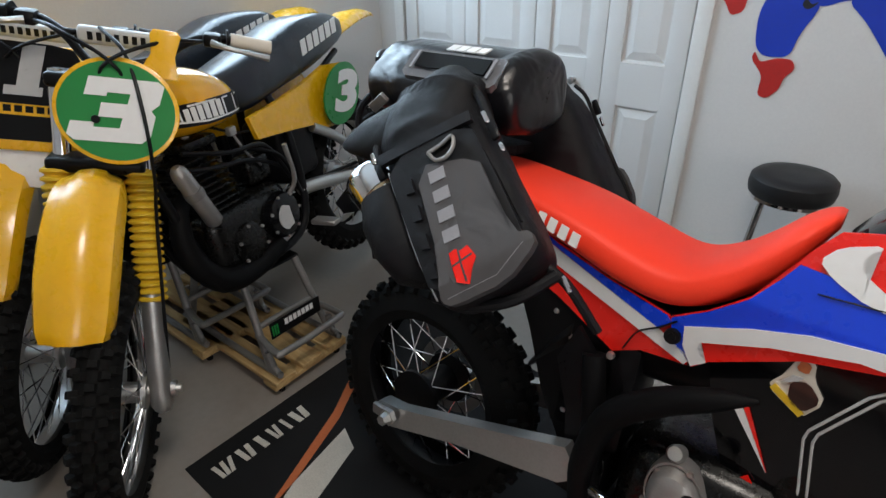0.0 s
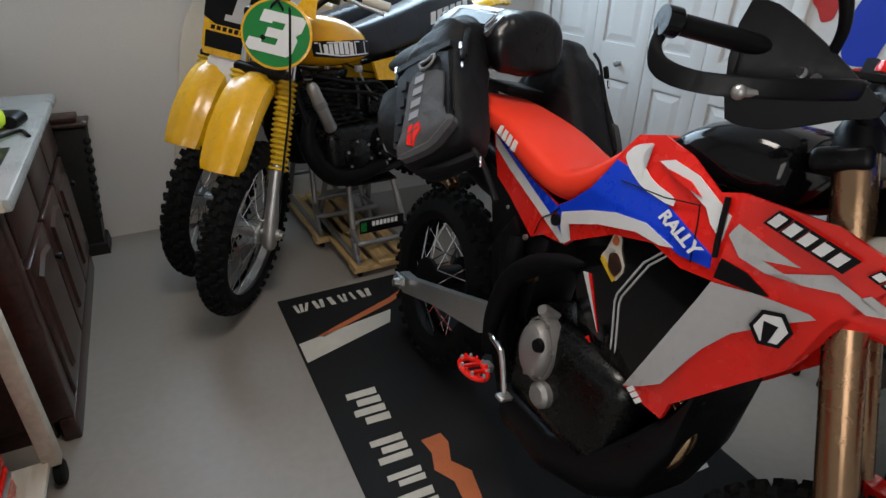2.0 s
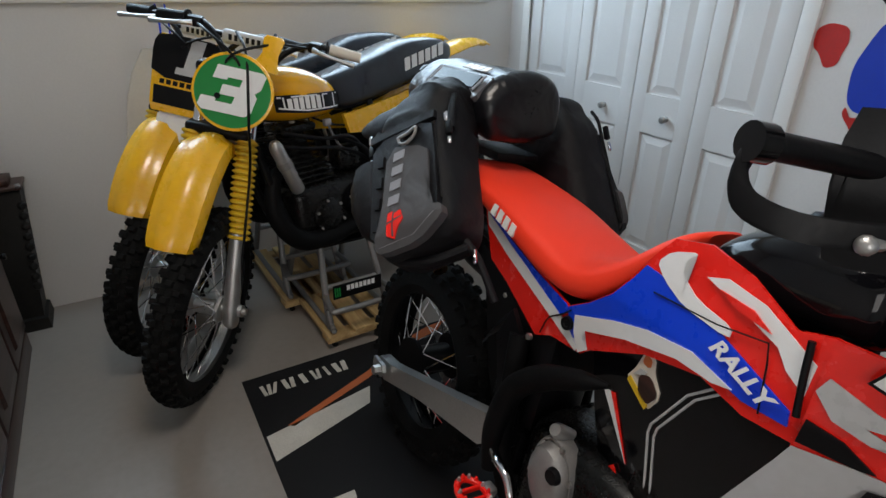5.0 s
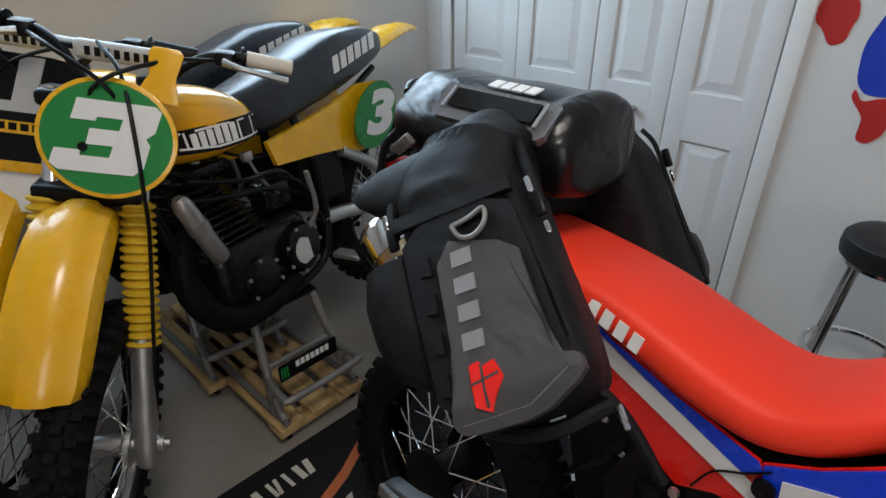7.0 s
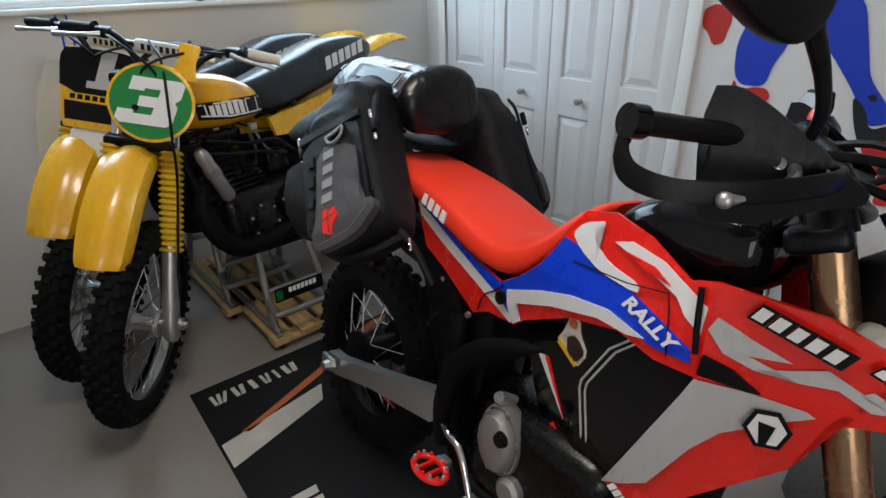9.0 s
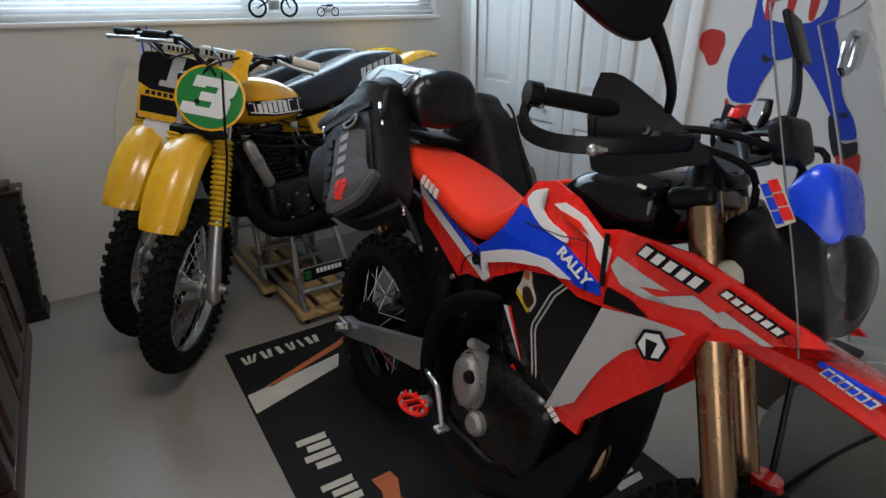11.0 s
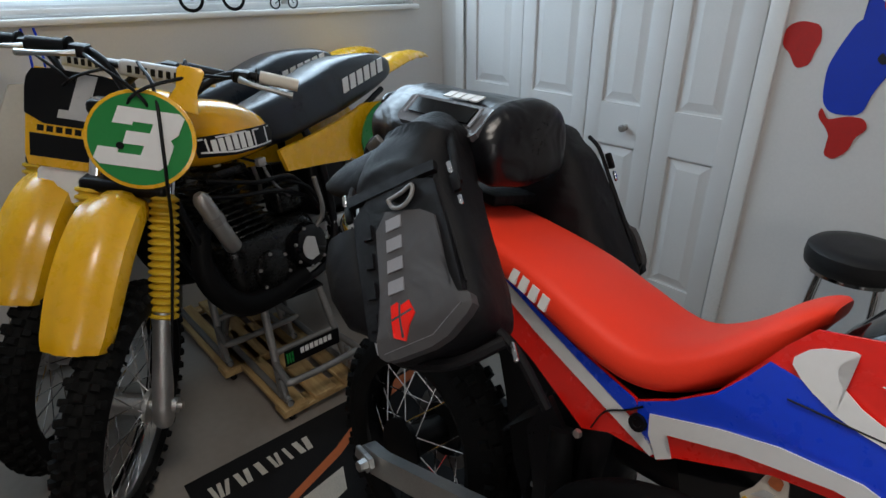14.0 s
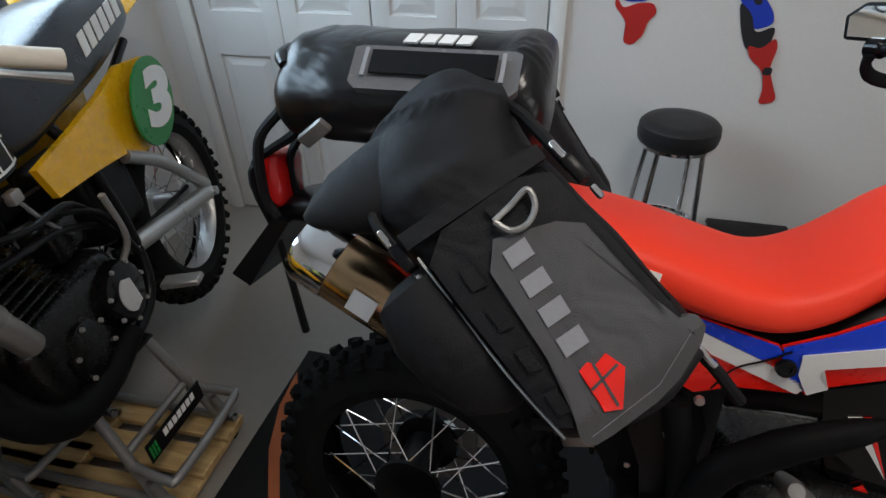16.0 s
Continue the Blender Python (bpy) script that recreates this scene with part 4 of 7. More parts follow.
    for k in range(7):
        part("pad_mark", turned(rbox((-0.309, -0.075 + 0.022 * k, 1.168), (0.003, 0.013, 0.018), 0.001, 1), tilt), BLACKP, bar)
    for sgn in (-1, 1):
        part("grip", turned(tube([(-0.384, sgn * 0.285, 1.184), (-0.404, sgn * 0.405, 1.174)], 0.0165, 12, smooth=0), tilt), CARD if sgn > 0 and number == "3" else BLACKP, bar, "pale rubber grip" if sgn > 0 and number == "3" else "black rubber grip")
        part("grip_flange", turned(lathe([(0.0, 0.0), (0.024, 0.0), (0.024, 0.006), (0.0, 0.006)], 16, pose(-0.383, sgn * 0.278, 1.184, 90, 0, 9 * sgn)), tilt), BLACKP, bar)
        part("lever_perch", turned(rbox((-0.360, sgn * 0.235, 1.183), (0.045, 0.05, 0.032), 0.008, 2), tilt), BLACKM, bar)
        part("lever", turned(tube([(-0.335, sgn * 0.235, 1.18), (-0.315, sgn * 0.29, 1.175), (-0.335, sgn * 0.40, 1.160)], [0.009, 0.007, 0.006, 0.009], 8), tilt), ALU, bar, "aluminium lever")
        part("cable", turned(tube([(-0.33, sgn * 0.21, 1.182), (-0.22, sgn * 0.12, 1.19), (-0.18, -sgn * 0.02, 1.13), (-0.26, -sgn * 0.05, 0.98)], 0.0045, 8), tilt), BLACKP, bar)
    return b


LEAN_Y = 6.0
BIKE_A = pose(-1.31, 0.268, 0.0, 0, 0, -90 + 17.5) @ pose(0, 0, 0, LEAN_Y, 0, 0)
BIKE_B = pose(-1.66, 0.19, 0.0, 0, 0, -90 + 15.5) @ pose(0, 0, 0, LEAN_Y, 0, 0)
motocross_bike(BIKE_A, "3", "yellow vintage motocross bike with green oval number plates on a stand")
motocross_bike(BIKE_B, "1", "yellow vintage motocross bike with black number plate by the wall")


# ---- lift stand under the bike ----
def bike_stand(name, m, label, sign):
    s = thing(name, label, "stand", m)
    part("top_plate", rbox((0, 0, 0.385), (0.30, 0.24, 0.012), 0.004, 2), BLACKM, s, "black rubber-topped plate")
    for x in (-0.14, 0.14):
        for y in (-0.105, 0.105):
            part("post", tube([(x, y, 0.38), (x * 1.75, y * 1.25, 0.085)], 0.0135, 10, smooth=0), STEEL, s)
    for y in (-0.131, 0.131):
        part("base_rail", tube([(-0.245, y, 0.16), (-0.265, y, 0.10), (-0.255, y, 0.085), (0.255, y, 0.085), (0.265, y, 0.10), (0.245, y, 0.16)], 0.012, 10, smooth=3), STEEL, s)
    for x in (-0.19, 0.19):
        part("cross_rail", tube([(x, -0.12, 0.225), (x, 0.12, 0.225)], 0.0115, 10, smooth=0), STEEL, s)
    part("front_loop", tube([(0.19, -0.12, 0.20), (0.30, -0.135, 0.19), (0.325, -0.11, 0.19), (0.325, 0.11, 0.19), (0.30, 0.135, 0.19), (0.19, 0.12, 0.20)], 0.012, 10, smooth=4), STEEL, s)
    if sign:
        sp = part("sign_plate", rbox((0.245, 0, 0.225), (0.004, 0.21, 0.062), 0.001, 1, None), BLACKP, s, "black sign plate with pale marks")
        part("green_mark", bars(3, 0.028, 0.040, pose(0.2475, -0.085, 0.225, 90, 0, 90), 0.35, 0.0, 0.001), GREEN, sp)
        part("pale_mark", bars(7, 0.125, 0.022, pose(0.2475, 0.015, 0.235, 90, 0, 90), 0.25, 0.0, 0.001), WHITE, sp)
    dolly = part("wooden_dolly", rbox((0.0, -0.115, 0.058), (0.60, 0.085, 0.02), 0.003, 1), PINE, s, "raw pine board dolly")
    for y in (0.0, 0.115):
        part("board", rbox((0.0, y, 0.058), (0.60, 0.085, 0.02), 0.003, 1), PINE, dolly)
    for x in (-0.26, 0.26):
        part("board", rbox((x, 0, 0.040), (0.07, 0.32, 0.018), 0.003, 1), PINE, dolly)
    for x in (-0.27, 0.27):
        for y in (-0.125, 0.125):
            part("caster", turned(lathe([(0, -0.008), (0.014, -0.009), (0.0175, -0.006), (0.0175, 0.006), (0.014, 0.009), (0, 0.008)], 16, pose(0, 0, 0, 90, 0, 0)), pose(x, y, 0.0175)), RUBBER, dolly, "black caster wheel")
            part("caster_fork", rbox((x, y, 0.026), (0.012, 0.024, 0.012), 0.003, 1), STEEL, dolly)
    return s


bike_stand("bike_stand", pose(-1.625, 0.83, 0, 0, 0, 2), "grey tubular steel bike stand on a pine dolly", True)
bike_stand("bike_stand", pose(-1.97, 0.76, 0, 0, 0, 2), "grey tubular steel bike stand by the wall", False)


# ---- the red adventure bike ----
def rally_bike(m):
    b = thing("rally_bike", "red, white and blue rally motorcycle parked on a black mat", "motorcycle", m)

    def skin(x, z):
        if x > 0.24:
            y = -0.165 + (x - 0.24) * 0.30
        else:
            y = -0.165 + (0.24 - x) * 0.095
        return y + max(0, 0.86 - z) * 0.17

    def decal(name, pts, mat_, parent, layer=1, label="", cuts=4):
        return part(name, plate(pts, skin, 0.0024, cuts, 0.0030 * layer), mat_, parent, label)

    # wheels
    wheel(b, pose(-0.738, 0.01, 0.313), 0.312, 0.122, 0.238, BLACKM, 0.07, 0.15, 36, 36, 0.11, -1, BLACKM)
    steer = Matrix.Translation((0.238, -0.012, 1.05)) @ Matrix.Rotation(radians(16), 4, Vector((-0.373, 0, 0.928))) @ Matrix.Translation((-0.262, 0, -1.05))
    wheel(b, steer @ pose(0.615, 0.0, 0.304), 0.304, 0.092, 0.240, BLACKM, 0.05, 0.12, 44, 36, 0.14, -1, BLACKM)
    # swing arm
    for y in (-0.125, 0.125):
        part("swing_arm", plate([(-0.80, 0.30), (-0.79, 0.275), (-0.74, 0.262), (-0.55, 0.325), (-0.30, 0.385), (-0.26, 0.42), (-0.30, 0.47), (-0.50, 0.40), (-0.72, 0.325), (-0.78, 0.318)], lambda x, z: y - 0.016, 0.032, 1), ALU, b, "aluminium swing arm")
    part("axle_block", rbox((-0.765, -0.15, 0.298), (0.06, 0.014, 0.030), 0.003, 1), CAST, b)
    part("axle_nut", lathe([(0, 0.022), (0.013, 0.022), (0.015, 0.002), (0.022, 0.002), (0.022, -0.01)], 6, pose(-0.74, -0.16, 0.30, 90, 0, 0)), ALU, b)
    # engine and lower parts
    eng = part("engine", rbox((-0.03, 0, 0.42), (0.36, 0.24, 0.26), 0.06, 4), ENGINE, b, "black engine with silver side covers")
    part("cylinder", rbox((0.10, 0, 0.60), (0.17, 0.18, 0.22), 0.03, 3, None), ENGINE, eng)
    oval = pose(-0.098, -0.125, 0.470, 90, 0, 0) @ pose(0, 0, 0, 0, 0, 14) @ Matrix.Diagonal((0.68, 1.0, 1, 1))
    part("clutch_cover", lathe([(0, 0.032), (0.045, 0.031), (0.060, 0.024), (0.068, 0.008), (0.070, -0.03)], 36, oval), CAST, eng, "silver oval engine cover")
    part("cover_rim", lathe([(0.071, 0.004), (0.076, 0.004), (0.078, -0.004), (0.078, -0.03)], 36, oval), CAST, eng)
    part("cover_cap", lathe([(0, 0.012), (0.014, 0.011), (0.017, 0.004), (0.017, 0)], 20, pose(-0.072, -0.152, 0.500, 90, 0, 0)), BLACKM, eng)
    part("filter_cover", lathe([(0, 0.020), (0.022, 0.019), (0.031, 0.010), (0.033, -0.03)], 28, pose(-0.045, -0.125, 0.382, 90, 0, 0)), CAST, eng, "small silver filter cover")
    part("oil_filler", lathe([(0, 0.016), (0.012, 0.015), (0.016, 0.004), (0.016, -0.05)], 16, pose(-0.118, -0.118, 0.556, 60, 0, 0)), CAST, eng)
    for k in range(6):
        t = 2 * math.pi * k / 6 + 0.3
        part("cover_bolt", lathe([(0, 0.006), (0.005, 0.006), (0.006, 0)], 8, pose(-0.098 + 0.050 * math.cos(t), -0.130, 0.470 + 0.073 * math.sin(t), 90, 0, 0)), ALU, eng)
    part("skid_plate", loft([[(x, p, q) for p, q in superring(0, z, w, h, 20, 4.5)] for x, z, w, h in ((-0.24, 0.29, 0.09, 0.05), (-0.16, 0.255, 0.12, 0.055), (0.0, 0.255, 0.12, 0.06), (0.14, 0.325, 0.115, 0.08), (0.225, 0.44, 0.11, 0.115), (0.255, 0.55, 0.10, 0.11), (0.265, 0.63, 0.08, 0.06))]), BLACKM, b, "black skid plate")
    part("header_pipe", tube([(0.15, -0.03, 0.55), (0.235, -0.045, 0.53), (0.245, -0.06, 0.45), (0.17, -0.08, 0.36), (0.05, -0.07, 0.32)], 0.018, 12), HEAT, b, "heat-tinted exhaust header pipe")
    part("exhaust_shield", tube([(-0.255, -0.13, 0.36), (-0.262, -0.14, 0.46), (-0.235, -0.145, 0.575), (-0.165, -0.150, 0.650), (-0.085, -0.150, 0.698), (-0.03, -0.145, 0.722)], [0.020, 0.024, 0.026, 0.026, 0.019, 0.004], 14), MATTEBLK, b, "black curved frame guard")
    part("frame_rail", tube([(-0.30, -0.10, 0.66), (-0.27, -0.115, 0.54), (-0.25, -0.115, 0.40), (-0.20, -0.10, 0.30)], 0.022, 12), MATTEBLK, b)
    part("frame_rail", tube([(-0.30, 0.10, 0.66), (-0.27, 0.115, 0.54), (-0.25, 0.115, 0.40), (-0.20, 0.10, 0.30)], 0.022, 12), MATTEBLK, b)
    part("frame_spar", tube([(0.24, 0, 1.0), (0.10, -0.05, 0.90), (-0.15, -0.06, 0.77), (-0.60, -0.06, 0.82)], 0.02, 10), BLACKM, b)
    part("hanger_plate", plate([(-0.34, 0.70), (-0.30, 0.66), (-0.27, 0.56), (-0.235, 0.42), (-0.27, 0.37), (-0.31, 0.40), (-0.33, 0.52), (-0.37, 0.62)], lambda x, z: -0.100, 0.012, 1), BLACKM, b, "black rear set hanger")
    for x, z in ((-0.269, 0.673), (-0.30, 0.60), (-0.275, 0.50), (-0.262, 0.44), (-0.275, 0.39)):
        part("hanger_bolt", lathe([(0, 0.008), (0.007, 0.007), (0.008, 0)], 8, pose(x, -0.102, z, 90, 0, 0)), ALU, b)
    part("shock_spring", tube([(-0.30 + 0.028 * math.cos(k * 0.55), -0.03 + 0.028 * math.sin(k * 0.55), 0.46 + 0.0027 * k) for k in range(80)], 0.006, 6, smooth=0), RED, b, "red shock spring")
    part("airbox", rbox((-0.30, 0, 0.57), (0.16, 0.15, 0.24), 0.02, 2), BLACKP, b, "black airbox")
    part("frame_cover", plate([(-0.52, 0.78), (-0.28, 0.72), (-0.24, 0.60), (-0.25, 0.44), (-0.33, 0.41), (-0.40, 0.52), (-0.45, 0.64)], lambda x, z: -0.075, 0.15, 1), MATTEBLK, b, "black plastic frame cover")
    for x, z in ((-0.36, 0.66), (-0.30, 0.55), (-0.345, 0.50), (-0.40, 0.70)):
        part("cover_screw", lathe([(0, 0.004), (0.005, 0.003), (0.006, 0)], 8, pose(x, -0.075, z, 90, 0, 0)), ALU, b)
    part("linkage", rbox((-0.29, 0, 0.38), (0.12, 0.17, 0.13), 0.025, 2), BLACKM, b)
    part("inner_hugger", loft([[(x, p, q) for p, q in superring(0, z, w, h, 14, 3)] for x, z, w, h in ((-0.44, 0.56, 0.075, 0.012), (-0.40, 0.62, 0.08, 0.03), (-0.36, 0.67, 0.08, 0.04))]), BLACKP, b)
    part("gold_bolt", lathe([(0, 0.03), (0.010, 0.03), (0.010, 0)], 12, pose(-0.20, -0.10, 0.60, 90, 0, 0)), BRONZE, b)
    loop = [(-0.205 + 0.044 * math.cos(2 * math.pi * k / 24), -0.205 + 0.030 * math.sin(2 * math.pi * k / 24), 0.350) for k in range(25)]
    peg = part("foot_peg", tube(loop, 0.0075, 8, smooth=0, cap=False), RED, b, "red toothed footpeg")
    for x in (-0.219, -0.191):
        part("peg_bar", rbox((x, -0.205, 0.350), (0.008, 0.056, 0.012), 0.002, 1), RED, peg)
    part("peg_hinge", rbox((-0.205, -0.165, 0.350), (0.030, 0.024, 0.022), 0.005, 2), CAST, peg)
    for k in range(14):
        t = 2 * math.pi * k / 14
        part("peg_tooth", lathe([(0, 0.010), (0.003, 0.008), (0.005, 0)], 8, pose(-0.205 + 0.044 * math.cos(t), -0.205 + 0.030 * math.sin(t), 0.356)), RED if k % 2 else ALU, peg)
    part("brake_pedal", tube([(-0.225, -0.16, 0.430), (-0.19, -0.18, 0.442), (-0.15, -0.185, 0.435), (-0.115, -0.19, 0.395), (-0.09, -0.195, 0.362)], [0.011, 0.010, 0.008, 0.007, 0.007], 10), CHROME, b, "polished brake pedal")
    part("pedal_tip", rbox((-0.084, -0.198, 0.358), (0.026, 0.036, 0.012), 0.003, 1), ALU, b)
    # rear bodywork under the seat
    part("inner_fender", body_loft(((-0.95, 0.78, 0.83, 0.06), (-0.80, 0.74, 0.84, 0.075), (-0.60, 0.68, 0.84, 0.06), (-0.40, 0.66, 0.82, 0.05), (-0.25, 0.62, 0.80, 0.06), (-0.10, 0.64, 0.85, 0.095), (0.0, 0.62, 0.90, 0.10), (0.05, 0.60, 0.92, 0.10), (0.16, 0.58, 0.93, 0.09), (0.22, 0.62, 0.93, 0.07)), 24, 3.2), BLACKP, b, "black inner bodywork")
    # seat
    part("seat", body_loft(((-0.72, 0.900, 0.935, 0.085), (-0.64, 0.888, 0.950, 0.115), (-0.52, 0.868, 0.940, 0.124), (-0.40, 0.838, 0.922, 0.128), (-0.30, 0.806, 0.895, 0.130), (-0.225, 0.793, 0.876, 0.128), (-0.180, 0.797, 0.880, 0.125), (-0.135, 0.816, 0.904, 0.120),
                            (-0.096, 0.846, 0.938, 0.114), (-0.066, 0.878, 0.970, 0.106), (-0.042, 0.918, 0.989, 0.094), (-0.024, 0.955, 0.997, 0.072), (-0.014, 0.974, 0.996, 0.046)), 36, 3.0, 5), REDSEAT, b, "bright red seat")
    for k in range(4):
        x, z = -0.452 + 0.024 * k, 0.878 - 0.0065 * k
        part("seat_mark", plate([(x, z), (x + 0.016, z - 0.004), (x + 0.020, z + 0.020), (x + 0.004, z + 0.024)], lambda x, z: -0.1265 - 0.12 * max(0.0, 0.885 - z) + 0.25 * max(0.0, z - 0.885), 0.006, 1, 0.003), WHITE, b)
    # side panels, drawn from the tail to the nose
    rear = part("rear_side_panel", plate([(-0.52, 0.885), (-0.47, 0.76), (-0.40, 0.735), (-0.275, 0.672), (-0.225, 0.700), (-0.145, 0.712), (-0.185, 0.775), (-0.19, 0.789), (-0.30, 0.812), (-0.41, 0.845)], skin, 0.005, 4), RED, b, "red side panel with white and blue stripes")
    decal("white_stripe", [(-0.50, 0.865), (-0.49, 0.835), (-0.40, 0.797), (-0.150, 0.712), (-0.140, 0.728), (-0.20, 0.757), (-0.40, 0.828)], WHITE, rear)
    decal("blue_stripe", [(-0.50, 0.882), (-0.50, 0.868), (-0.40, 0.830), (-0.205, 0.760), (-0.182, 0.776), (-0.192, 0.788), (-0.30, 0.811), (-0.41, 0.842)], BLUE, rear)
    front = part("side_cover", plate([(-0.187, 0.788), (-0.135, 0.823), (-0.085, 0.868), (-0.052, 0.918), (-0.030, 0.962), (-0.008, 0.992), (0.05, 1.006), (0.12, 0.990), (0.19, 0.955), (0.232, 0.955), (0.236, 0.825), (0.17, 0.815), (0.10, 0.828), (0.0, 0.800), (-0.115, 0.735), (-0.138, 0.712), (-0.175, 0.745)], skin, 0.005, 4), RED, b, "red side cover with blue and white stripes")
    decal("blue_stripe", [(-0.185, 0.787), (-0.135, 0.821), (-0.086, 0.864), (-0.056, 0.908), (-0.040, 0.936), (0.015, 0.930), (0.10, 0.905), (0.222, 0.862), (0.225, 0.842), (0.165, 0.835), (0.08, 0.850), (0.0, 0.838), (-0.07, 0.815), (-0.152, 0.778), (-0.156, 0.752), (-0.142, 0.720), (-0.178, 0.748)], BLUE, front)
    decal("white_stripe", [(-0.162, 0.782), (-0.07, 0.822), (0.0, 0.845), (0.08, 0.857), (0.15, 0.842), (0.12, 0.833), (0.06, 0.832), (-0.04, 0.804), (-0.132, 0.766), (-0.136, 0.752), (-0.118, 0.734), (-0.139, 0.716), (-0.158, 0.748)], WHITE, front, 2)
    decal("white_mark", rounded([(-0.022, 0.950), (-0.004, 0.974), (0.040, 0.990), (0.022, 0.968), (0.026, 0.950), (0.062, 0.928), (0.122, 0.918), (0.122, 0.902), (0.045, 0.909), (0.0, 0.930)], 1), WHITE, front, 2)
    decal("white_mark", [(0.062, 0.964), (0.092, 0.975), (0.150, 0.966), (0.228, 0.930), (0.229, 0.890), (0.200, 0.906), (0.182, 0.926), (0.120, 0.948)], WHITE, front, 2)
    decal("red_mark", [(0.088, 0.958), (0.140, 0.954), (0.170, 0.938), (0.120, 0.944)], RED, front, 3)
    rm = Matrix.Translation((0.150, skin(0.150, 0.875) - 0.0075, 0.872)) @ pose(0, 0, 0, 90, 0, -7) @ pose(0, 0, 0, 0, 0, -18)
    part("lettering", glyph("RALLY", 0.032, rm, 0.0012, 0.0011, 0.3, 1.08), WHITE, front, "white model lettering")
    part("panel_bolt", lathe([(0, 0.004), (0.006, 0.004), (0.007, 0.006), (0.013, 0.006), (0.014, 0)], 16, pose(-0.176, skin(-0.176, 0.757) - 0.006, 0.757, 90, 0, 0)), BLACKM, front)
    part("panel_gap", tube([(x, skin(x, z) - 0.0045, z) for x, z in ((-0.255, 0.69), (-0.235, 0.735), (-0.20, 0.762), (-0.175, 0.785))], 0.0016, 6), BLACKP, rear)
    part("panel_gap", tube([(x, skin(x, z) - 0.0055, z) for x, z in ((-0.01, 0.905), (0.10, 0.912), (0.17, 0.925), (0.178, 0.90), (0.19, 0.835))], 0.0013, 6, smooth=0), BLACKP, front)
    # black lower fairing with its pin stripes
    low = part("lower_fairing", plate([(-0.118, 0.735), (0.0, 0.798), (0.10, 0.826), (0.17, 0.813), (0.234, 0.822), (0.232, 0.80), (0.115, 0.535), (0.085, 0.42), (0.04, 0.36), (-0.02, 0.46), (-0.03, 0.58), (-0.085, 0.62)], skin, 0.02, 3, -0.012), BLACKG, b, "glossy black lower fairing")
    for off in (0.0, 0.012):
        part("pin_stripe", tube([(x + off, skin(x, z) + 0.010, z) for x, z in ((0.128, 0.828), (0.085, 0.782), (0.038, 0.690), (0.036, 0.672), (0.050, 0.60), (0.070, 0.50))], 0.0022, 6, smooth=0), SILVERV, low)
    decal("white_spike", [(-0.072, 0.682), (-0.056, 0.687), (0.008, 0.578)], WHITE, low, -3)
    decal("red_spike", [(-0.055, 0.687), (-0.046, 0.690), (0.009, 0.578)], RED, low, -3)
    decal("sticker", rounded([(0.000, 0.806), (0.018, 0.800), (0.022, 0.775), (0.044, 0.745), (0.022, 0.703), (-0.032, 0.735), (-0.012, 0.770), (-0.008, 0.790)], 1), CARD, low, -3, "small printed sticker")
    decal("sticker_mark", rounded([(0.000, 0.726), (0.022, 0.716), (0.039, 0.744), (0.018, 0.768), (-0.004, 0.760)], 1), DARKWOOD, low, -2)
    decal("sticker_mark", [(-0.026, 0.735), (0.020, 0.706), (0.025, 0.716), (-0.021, 0.745)], YRUB, low, -2)
    decal("sticker_mark", rounded([(0.000, 0.800), (0.014, 0.796), (0.013, 0.780), (-0.003, 0.782)], 1), MATORG, low, -2)
    decal("sticker_mark", [(-0.016, 0.752), (0.004, 0.762), (0.010, 0.772), (-0.004, 0.770)], SILVERV, low, -2)
    for mt, u in ((RED, 0.0), (BLUE, 0.36), (RED, 0.70)):
        x, z = -0.033 + 0.068 * u, 0.533 - 0.087 * u
        decal("sticker_bar", [(x, z), (x + 0.020, z + 0.025), (x + 0.038, z + 0.002), (x + 0.018, z - 0.025)], mt, low, -2)
    # radiator shroud
    shroud = part("radiator_shroud", plate([(0.198, 0.957), (0.232, 0.968), (0.35, 0.966), (0.44, 0.938), (0.53, 0.905), (0.545, 0.895), (0.46, 0.862), (0.388, 0.835), (0.378, 0.775), (0.365, 0.745), (0.23, 0.575), (0.222, 0.535), (0.150, 0.530), (0.122, 0.532), (0.236, 0.815), (0.238, 0.86), (0.205, 0.90)],
                                            skin, 0.010, 4, 0.004), RED, b, "red radiator shroud with silver arrow graphics")
    part("radiator_shroud", turned(plate([(0.198, 0.957), (0.232, 0.968), (0.35, 0.966), (0.44, 0.938), (0.545, 0.895), (0.46, 0.862), (0.388, 0.835), (0.365, 0.745), (0.23, 0.575), (0.15, 0.53), (0.122, 0.532), (0.236, 0.815)], skin, 0.010, 3), side_map(1)), RED, b, "red radiator shroud")
    decal("black_mark", [(0.240, 0.835), (0.242, 0.868), (0.28, 0.862), (0.315, 0.842), (0.30, 0.838)], BLACKP, shroud, 2.8)
    decal("silver_arrow", [(0.124, 0.534), (0.160, 0.560), (0.205, 0.602), (0.255, 0.712), (0.285, 0.760), (0.345, 0.815), (0.375, 0.838), (0.365, 0.842), (0.30, 0.838), (0.238, 0.826), (0.225, 0.79)], SILVERV, shroud, 2.8, cuts=3)
    decal("silver_arrow", [(0.238, 0.905), (0.245, 0.925), (0.29, 0.910), (0.335, 0.898), (0.29, 0.888), (0.345, 0.876), (0.385, 0.885), (0.42, 0.872), (0.44, 0.878), (0.37, 0.905), (0.30, 0.872), (0.262, 0.880)], SILVERV, shroud, 2.8)
    decal("silver_arrow", [(0.405, 0.888), (0.475, 0.868), (0.488, 0.872), (0.415, 0.897)], SILVERV, shroud, 2.8)
